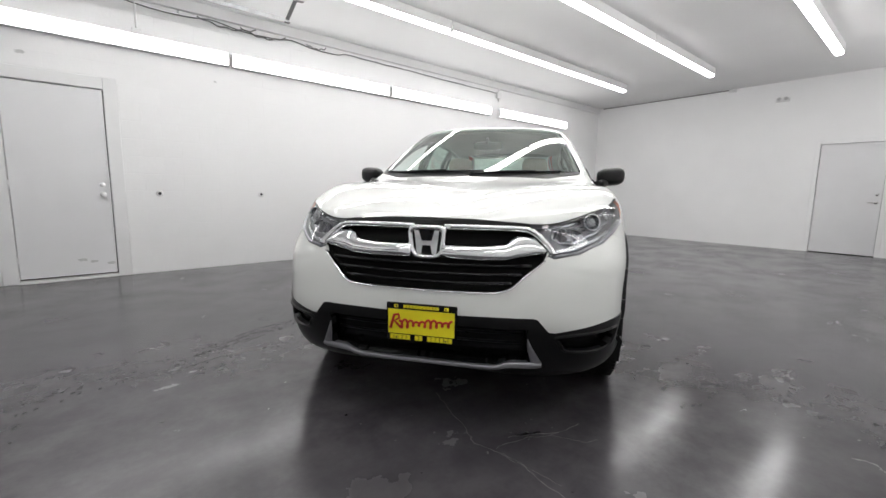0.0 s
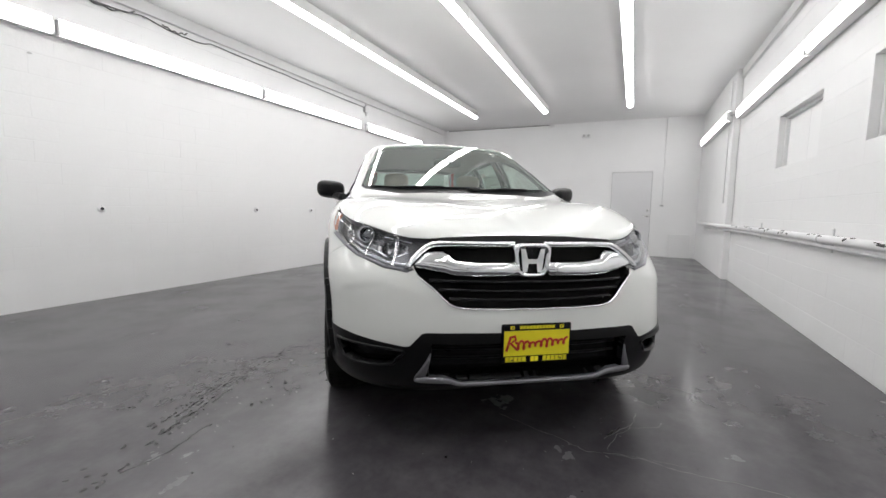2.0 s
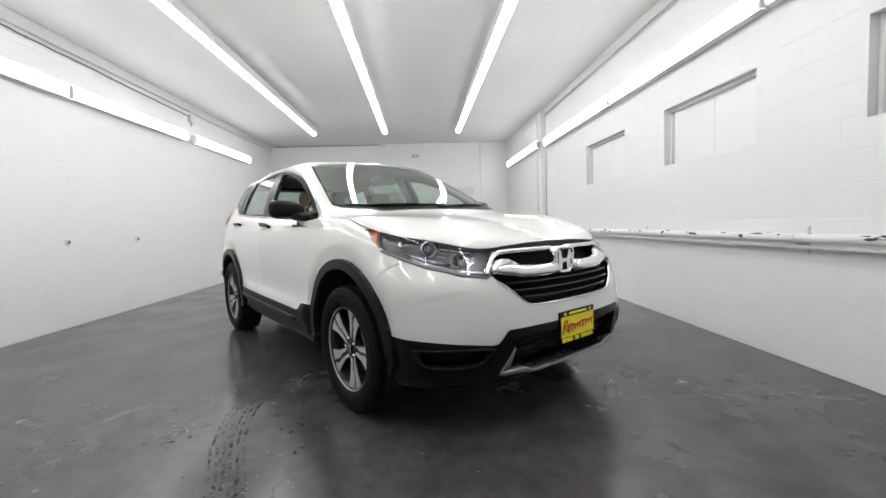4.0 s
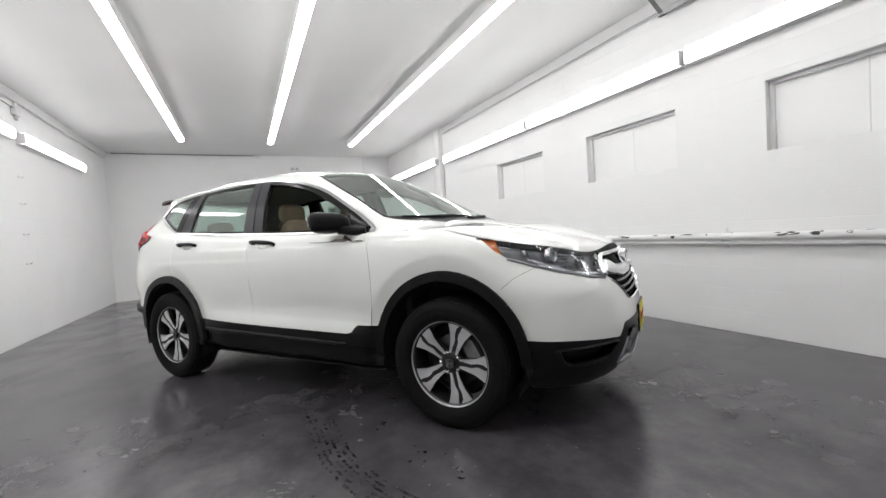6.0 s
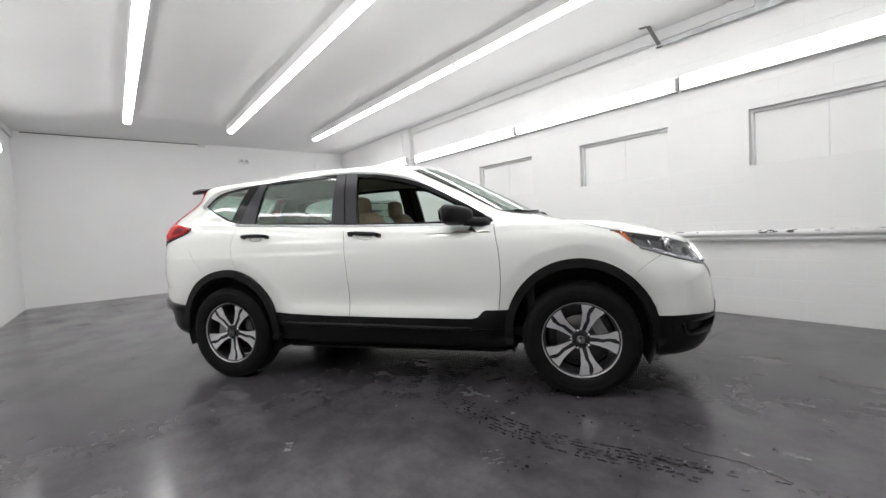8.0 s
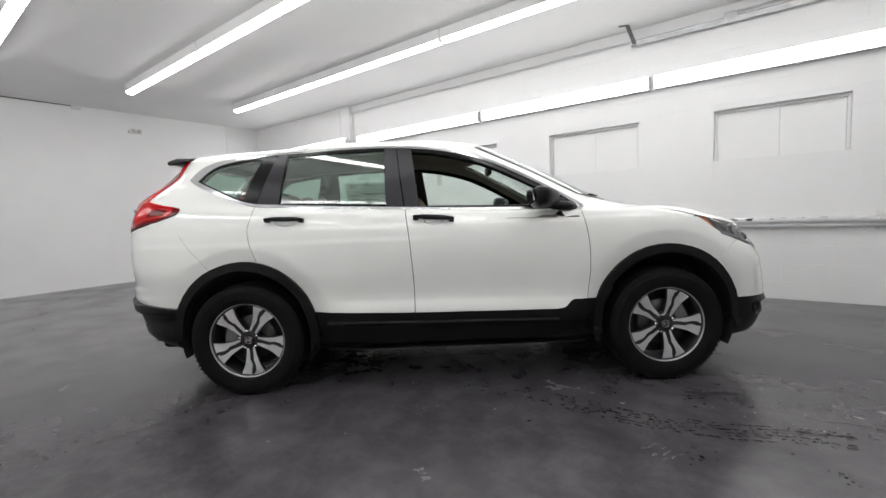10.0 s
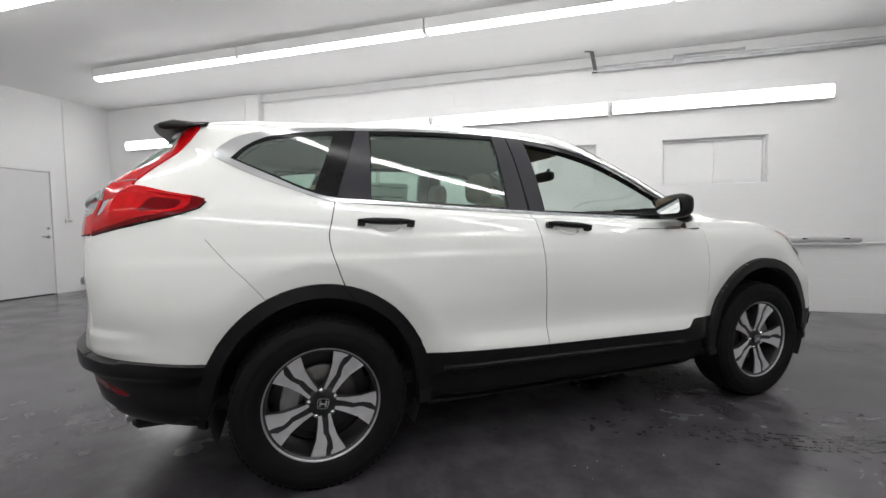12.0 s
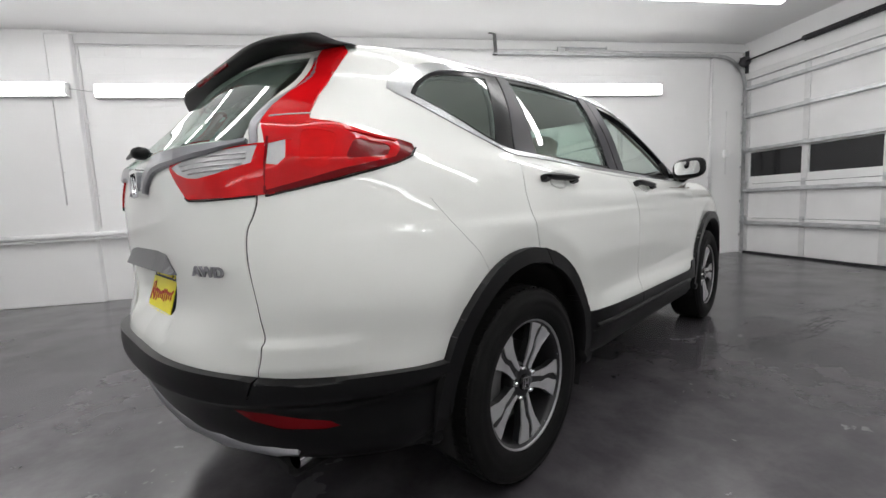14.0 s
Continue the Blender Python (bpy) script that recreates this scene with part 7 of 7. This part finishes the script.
upright("wall_conduit", 3.33, Y1 - 0.028, 2.95, H - 0.14, 0.02, "white conduit with a junction box near the ceiling", ((3.07, 0.13, 0.12),))

# thin cable under the ceiling board on the north wall, slack in places
cab = thing("wall_cable", "thin grey cable sagging along the top of the wall", "cable", pose(0, Y1 - 0.012, 0))
rnd = random.Random(8)
line = []
for k in range(70):
    x = -3.2 + 6.5 * k / 69
    sag = (0.05 * abs(math.sin(x * 3.1)) * (1 if x < -0.2 else 0.12)) + rnd.uniform(-0.004, 0.004)
    line.append((x, -0.006 - rnd.uniform(0, 0.006), 3.185 - 0.012 * (x + 3.2) - sag))
bm = bmesh.new()
tube(bm, line, 0.007, 6)
part("cable", bm, M_CABLE, cab)
for x0, x1, d in ((-2.2, -1.5, 0.06), (-1.7, -1.1, 0.07), (-0.8, -0.5, 0.035)):
    bm = bmesh.new()
    tube(bm, [(x0 + (x1 - x0) * u, -0.012, 3.185 - 0.012 * (x0 + 3.2) - d * math.sin(math.pi * u) - 0.01 * math.sin(u * 23)) for u in np.linspace(0, 1, 22)], 0.008, 6)
    part("loop", bm, M_CABLE, cab)
for x in (-2.4, -1.0, 0.2, 1.4, 2.6):
    bm = bmesh.new()
    box(bm, (x - 0.010, -0.016, 3.185 - 0.012 * (x + 3.2) - 0.014), (x + 0.010, 0.010, 3.185 - 0.012 * (x + 3.2) + 0.012), 0.002, 1)
    part("clip", bm, M_GALV, cab)

# hose couplings low on the north wall
for k, x in enumerate((-2.723, -1.522, 0.51, 1.69)):
    c = thing("wall_coupling", "small round metal coupling set in the block wall", "coupling", pose(x, Y1, 0.981), "couplings on the wall")
    bm = bmesh.new()
    lathe(bm, [(0.040, 0.0), (0.039, -0.004), (0.030, -0.008), (0.024, -0.020), (0.016, -0.022)], 24)
    part("flange", bm, M_TRIM, c, "painted flange", True)
    bm = bmesh.new()
    lathe(bm, [(0.0001, -0.012), (0.012, -0.013), (0.015, -0.022), (0.018, -0.022), (0.019, -0.005)], 20)
    part("socket", bm, M_DARKMETAL, c, "dark socket", True)
    bm = bmesh.new()
    for a in range(3):
        t = radians(90 + 120 * a)
        box(bm, (0.031 * math.cos(t) - 0.005, -0.010, 0.031 * math.sin(t) - 0.005), (0.031 * math.cos(t) + 0.005, -0.002, 0.031 * math.sin(t) + 0.005), 0.002, 1)
    part("bolts", bm, M_GALV, c)
for z in (2.19, 1.83, 1.416, 1.02):
    h = thing("wall_hook", "small white painted bracket on the wall", "bracket", pose(3.30, Y1, z), "brackets on the wall")
    bm = bmesh.new()
    box(bm, (-0.03, -0.012, -0.012), (0.05, 0.0, 0.012), 0.003, 1)
    part("plate", bm, M_PIPE, h)
    bm = bmesh.new()
    tube(bm, [(0.04, -0.008, 0), (0.04, -0.035, 0), (0.04, -0.04, 0.02)], 0.006, 8)
    part("hook", bm, M_PIPE, h)

# peeled paint above the side door
for cx0, cz0, w0, h0 in ((-3.83, 2.415, 0.05, 0.022), (-2.03, 2.424, 0.022, 0.012)):
    bm = bmesh.new()
    pts = [(w0 * math.cos(t) * rnd.uniform(0.45, 1.1), h0 * math.sin(t) * rnd.uniform(0.45, 1.1)) for t in np.linspace(0, 2 * math.pi, 13, endpoint=False)]
    prism(bm, pts, "y", -0.0018, 0.0)
    ob = solo("paint_chip", bm, M_SMUDGE, "grey peeled patch in the wall paint", "paint chip", "peeled patches")
    ob.matrix_basis = pose(cx0, Y1, cz0)

# fittings on the end wall
em = thing("emergency_light", "small white emergency light with two grey lamps", "light", pose(X1, -1.955, 2.975))
bm = bmesh.new()
box(bm, (-0.05, -0.11, -0.035), (0.0, 0.11, 0.035), 0.008, 2)
part("case", bm, M_TRIM, em)
for y in (-0.055, 0.055):
    bm = bmesh.new()
    lathe(bm, [(0.0001, -0.085), (0.03, -0.09), (0.034, -0.08), (0.02, -0.05)], 18, "x")
    child("lamp_head", bm, M_SMUDGE, em, "grey lamp head", True, pose(0, y, 0.012))
th = thing("switch_plate", "white thermostat with a thin conduit above it", "switch", pose(X1, -3.775, 1.24))
bm = bmesh.new()
box(bm, (-0.035, -0.055, -0.035), (0.0, 0.055, 0.035), 0.006, 2)
part("case", bm, M_TRIM, th)
bm = bmesh.new()
box(bm, (-0.038, -0.03, -0.008), (-0.034, 0.03, 0.006))
part("slot", bm, M_CABLE, th)
bm = bmesh.new()
tube(bm, [(-0.01, 0, 0.03), (-0.01, 0, H - 1.26)], 0.008, 8)
part("conduit", bm, M_WALL, th)
fb = thing("white_board", "plain white board leaning against the end wall", "board", pose(X1 - 0.10, -4.19, 0.0, 0, 7, 0))
bm = bmesh.new()
box(bm, (-0.008, -0.225, 0.002), (0.008, 0.225, 0.555), 0.003, 1)
part("sheet", bm, M_TRIM, fb)
cn = thing("ceiling_conduit", "thin grey conduit along the top of the end wall", "conduit", pose(X1 - 0.012, 0, H - 0.022))
bm = bmesh.new()
tube(bm, [(0, 1.9, 0), (0, 0.4, 0.0), (0, -1.0, 0.004)], 0.009, 8)
part("tube", bm, M_CABLE, cn)
bm = bmesh.new()
box(bm, (-0.03, -1.14, -0.05), (0.012, -1.0, 0.02), 0.005, 1)
part("junction_box", bm, M_TRIM, cn, "white junction box")

# marks on the floor
mk = solo("floor_crack", bmesh.new(), M_CRACK, "thin pale crack in the floor paint", "crack", kind="structure")
bm = bmesh.new()
rnd = random.Random(5)


def jagged(bm, pts, w, z=0.0012):
    line = curve(pts, 6)
    left, right = [], []
    for i, p in enumerate(line):
        a, b = Vector(line[max(i - 1, 0)]), Vector(line[min(i + 1, len(line) - 1)])
        d = (b - a).normalized()
        nr = Vector((-d.y, d.x))
        o = Vector(p) + nr * rnd.uniform(-0.006, 0.006)
        ww = w * rnd.uniform(0.3, 1.2)
        left.append(bm.verts.new((*(o + nr * ww), z)))
        right.append(bm.verts.new((*(o - nr * ww), z)))
    for i in range(len(line) - 1):
        bm.faces.new((left[i], left[i + 1], right[i + 1], right[i]))


jagged(bm, [(-2.08, -2.60), (-2.13, -2.75), (-2.19, -2.95), (-2.235, -3.05), (-2.205, -3.14), (-2.19, -3.28), (-2.215, -3.45), (-2.20, -3.70), (-2.25, -4.0), (-2.22, -4.5)], 0.0022)
jagged(bm, [(-2.19, -3.13), (-2.05, -3.16), (-1.93, -3.22), (-1.75, -3.25)], 0.0018)
jagged(bm, [(-1.93, -3.22), (-1.86, -3.34), (-1.80, -3.37)], 0.0014)
jagged(bm, [(-2.21, -3.17), (-2.19, -3.30), (-2.17, -3.44)], 0.0014)
jagged(bm, [(-2.09, -3.11), (-1.98, -3.17), (-1.88, -3.23)], 0.0030)
jagged(bm, [(-1.10, -4.10), (-1.08, -4.16), (-1.12, -4.20)], 0.0060)
bm.to_mesh(mk.data)
bm.free()
# tyre prints that curve away from the front wheel
tp = solo("tyre_print", bmesh.new(), M_PRINTMARK, "dark rubber tyre prints curving across the floor", "tyre mark", kind="stuff")
bm = bmesh.new()
rnd = random.Random(6)
track = curve([(-1.05, -0.88), (-1.25, -0.90), (-1.63, -0.935), (-1.90, -0.94), (-2.14, -0.95), (-2.47, -1.03), (-2.76, -1.15), (-3.11, -1.27), (-3.5, -1.41), (-3.8, -1.50)], 18)
for i in range(2, len(track) - 2):
    a, b = Vector(track[i - 1]), Vector(track[i + 1])
    d = (b - a).normalized()
    nr = Vector((-d.y, d.x))
    x = track[i][0]
    clear = 0.72 if -2.95 < x < -2.0 else (0.4 if -2.0 <= x < -1.4 else 0.15)
    for row in range(6):
        if rnd.random() > clear * (0.75 + 0.25 * math.sin(i * 0.4 + row)):
            continue
        o = Vector(track[i]) + nr * ((row - 2.5) * 0.029 + rnd.uniform(-0.003, 0.003)) + d * rnd.uniform(-0.006, 0.006)
        sl = d * (0.004 if row % 2 else -0.004)
        wd, ln = rnd.uniform(0.005, 0.009), rnd.uniform(0.005, 0.013)
        q = [o + nr * wd + sl - d * ln, o + nr * wd + sl + d * ln, o - nr * wd - sl + d * ln, o - nr * wd - sl - d * ln]
        bm.faces.new([bm.verts.new((p.x + rnd.uniform(-0.002, 0.002), p.y + rnd.uniform(-0.002, 0.002), 0.0012)) for p in q])
for bx0, by0, rr in ((-2.325, -1.314, 0.05), (-2.54, -1.38, 0.035), (-2.37, -0.73, 0.04), (-1.9, -1.25, 0.03), (-2.9, -0.85, 0.03)):
    for k in range(9):
        cx0, cy0, r = bx0 + rnd.gauss(0, rr), by0 + rnd.gauss(0, rr), rnd.uniform(0.004, 0.013)
        bm.faces.new([bm.verts.new((cx0 + r * math.cos(t) * rnd.uniform(0.5, 1.2), cy0 + r * math.sin(t) * rnd.uniform(0.5, 1.2), 0.0011)) for t in np.linspace(0, 2 * math.pi, 7, endpoint=False)])
for k in range(45):
    a = rnd.choice(((-2.3, -0.9, 0.6), (-1.2, -0.4, 0.7), (0.9, 0.6, 0.5), (-3.2, -1.6, 0.6), (-0.3, 0.3, 0.6), (-2.6, -3.0, 0.8)))
    x, y = rnd.gauss(a[0], a[2]), rnd.gauss(a[1], a[2] * 0.6)
    if not (X0 + 0.2 < x < X1 - 0.2 and Y0 + 0.2 < y < Y1 - 0.2):
        continue
    r = rnd.uniform(0.002, 0.008)
    an = rnd.uniform(0, 3.1)
    st = rnd.uniform(1, 5) if rnd.random() < 0.4 else 1
    bm.faces.new([bm.verts.new((x + r * st * math.cos(t) * math.cos(an) - r * math.sin(t) * math.sin(an), y + r * st * math.cos(t) * math.sin(an) + r * math.sin(t) * math.cos(an), 0.0011)) for t in np.linspace(0, 2 * math.pi, 7, endpoint=False)])
for line, w0 in (([(-3.22, -1.40), (-3.10, -1.425), (-3.0, -1.42), (-2.90, -1.39), (-2.81, -1.38)], 0.005), ([(-2.42, -1.01), (-2.38, -1.00), (-2.34, -1.03)], 0.004), ([(-2.05, -3.12), (-1.95, -3.18)], 0.009), ([(-2.69, -3.14), (-2.78, -3.17)], 0.006), ([(-2.78, -1.19), (-2.88, -1.23), (-2.98, -1.26)], 0.012)):
    jagged(bm, line, w0)
bm.to_mesh(tp.data)
bm.free()
# pale scuffs and chips in the paint
sc = solo("floor_scuff", bmesh.new(), M_CRACK, "pale scuffs and chips scattered over the floor paint", "scuff", kind="stuff")
bm = bmesh.new()
rnd = random.Random(12)
for row in range(3):
    for k in range(4):
        if rnd.random() < 0.75:
            x, y = -2.33 + 0.035 * k + 0.02 * row + rnd.gauss(0, 0.008), -0.70 + 0.03 * row - 0.012 * k + rnd.gauss(0, 0.006)
            jagged(bm, [(x, y), (x + 0.008, y + 0.009), (x + 0.012, y + rnd.uniform(0.014, 0.03))], rnd.uniform(0.0015, 0.004))
for cx, cy, sp, n in ((-2.75, -1.22, 0.12, 20), (-2.95, -1.36, 0.10, 14), (-2.45, -1.38, 0.10, 6), (-1.95, -3.10, 0.10, 8), (-0.95, -3.90, 0.22, 6), (-1.2, -0.6, 0.4, 10), (1.40, -0.35, 0.12, 8), (-2.6, -1.9, 0.35, 6), (-2.3, -2.8, 0.45, 8)):
    for k in range(n):
        x, y, r = cx + rnd.gauss(0, sp), cy + rnd.gauss(0, sp * 0.6), rnd.uniform(0.0015, 0.0045)
        an, st = rnd.uniform(0, 3.1), rnd.uniform(1, 3)
        bm.faces.new([bm.verts.new((x + r * st * math.cos(t) * math.cos(an) - r * math.sin(t) * math.sin(an), y + r * st * math.cos(t) * math.sin(an) + r * math.sin(t) * math.cos(an), 0.0013)) for t in np.linspace(0, 2 * math.pi, 6, endpoint=False)])
bm.to_mesh(sc.data)
bm.free()


# ---------------------------------------------------------------- the block courses of the long walls
def block_mesh(cache, w, h, face):
    key = (round(w, 3), round(h, 3), face)
    if key not in cache:
        bm = bmesh.new()
        g = 0.0008
        y0, y1, y2 = (0.0, 0.0073, 0.0085) if face > 0 else (0.0, -0.0073, -0.0085)
        b, bx_ = 0.003, 0.0003
        rings = [[(0.0, g), (w, g), (w, h - g), (0.0, h - g)]] * 2 + [[(bx_, g + b), (w - bx_, g + b), (w - bx_, h - g - b), (bx_, h - g - b)]]
        rv = [[bm.verts.new((x, y, z)) for x, z in r] for r, y in zip(rings, (y0, y1, y2))]
        for r0, r1 in zip(rv, rv[1:]):
            for k in range(4):
                bm.faces.new((r0[k], r0[(k + 1) % 4], r1[(k + 1) % 4], r1[k]))
        bm.faces.new(rv[-1])
        bm.faces.new(rv[0])
        cache[key] = mesh_of("block", bm, M_BLOCK)
    return cache[key]


def block_wall(wall, plane, face, holes, near, ztop, xa, xb):
    """Lay the courses on a wall; the stretch that the camera passes is single blocks, the rest one joined mesh."""
    cache, rnd = {}, random.Random(7)
    rest = bmesh.new()
    count = 0
    course, length = 0.2032, 0.4064
    for r in range(int(ztop / course) + 1):
        z0, z1 = r * course, min((r + 1) * course, ztop)
        if z1 - z0 < 0.03:
            continue
        x = xa - (length / 2 if r % 2 else 0)
        while x < xb:
            a, b = max(x, xa), min(x + length, xb)
            x += length
            pieces = [(a, b, z0, z1)]
            for h0, h1, g0, g1 in holes:
                nxt = []
                for p0, p1, q0, q1 in pieces:
                    if p1 <= h0 or p0 >= h1 or q1 <= g0 or q0 >= g1:
                        nxt.append((p0, p1, q0, q1))
                        continue
                    if p0 < h0:
                        nxt.append((p0, h0, q0, q1))
                    if p1 > h1:
                        nxt.append((h1, p1, q0, q1))
                    m0, m1 = max(p0, h0), min(p1, h1)
                    if q0 < g0:
                        nxt.append((m0, m1, q0, g0))
                    if q1 > g1:
                        nxt.append((m0, m1, g1, q1))
                pieces = nxt
            for p0, p1, q0, q1 in pieces:
                if p1 - p0 < 0.02 or q1 - q0 < 0.02:
                    continue
                off = rnd.gauss(0, 0.00025)
                me = block_mesh(cache, p1 - p0, q1 - q0, face)
                m = pose(p0, plane - face * 0.0062 + off, q0, rnd.gauss(0, 0.05), 0, rnd.gauss(0, 0.02))
                if near[0] < p0 < near[1] and 0.35 < q0 < 2.35 and count < 300:
                    ob = new("block", me)
                    ob.parent = wall
                    ob.matrix_basis = m
                    count += 1
                else:
                    tmp = bmesh.new()
                    tmp.from_mesh(me)
                    tmp.transform(m)
                    keep = bpy.data.meshes.new("tmp")
                    tmp.to_mesh(keep)
                    tmp.free()
                    rest.from_mesh(keep)
                    bpy.data.meshes.remove(keep)
    ob = new("block_courses", mesh_of("block_courses", rest, M_BLOCK))
    ob.parent = wall
    tagged(ob, "white painted blocks of the wall", kind="stuff")


block_wall(wall_south, Y0 - 0.004, 1, [(a - 0.001, b + 0.001, WZ[0] - 0.001, WZ[1] + 0.001) for a, b in WINDOWS], (-4.6, 2.9), H - 0.14, X0, XS)
block_wall(wall_north, Y1 + 0.004, -1, [(LDOOR[0] - 0.135, LDOOR[1] + 0.135, 0.0, LDOOR[2] + 0.135)], (-3.0, 3.4), H - 0.14, X0, X1)
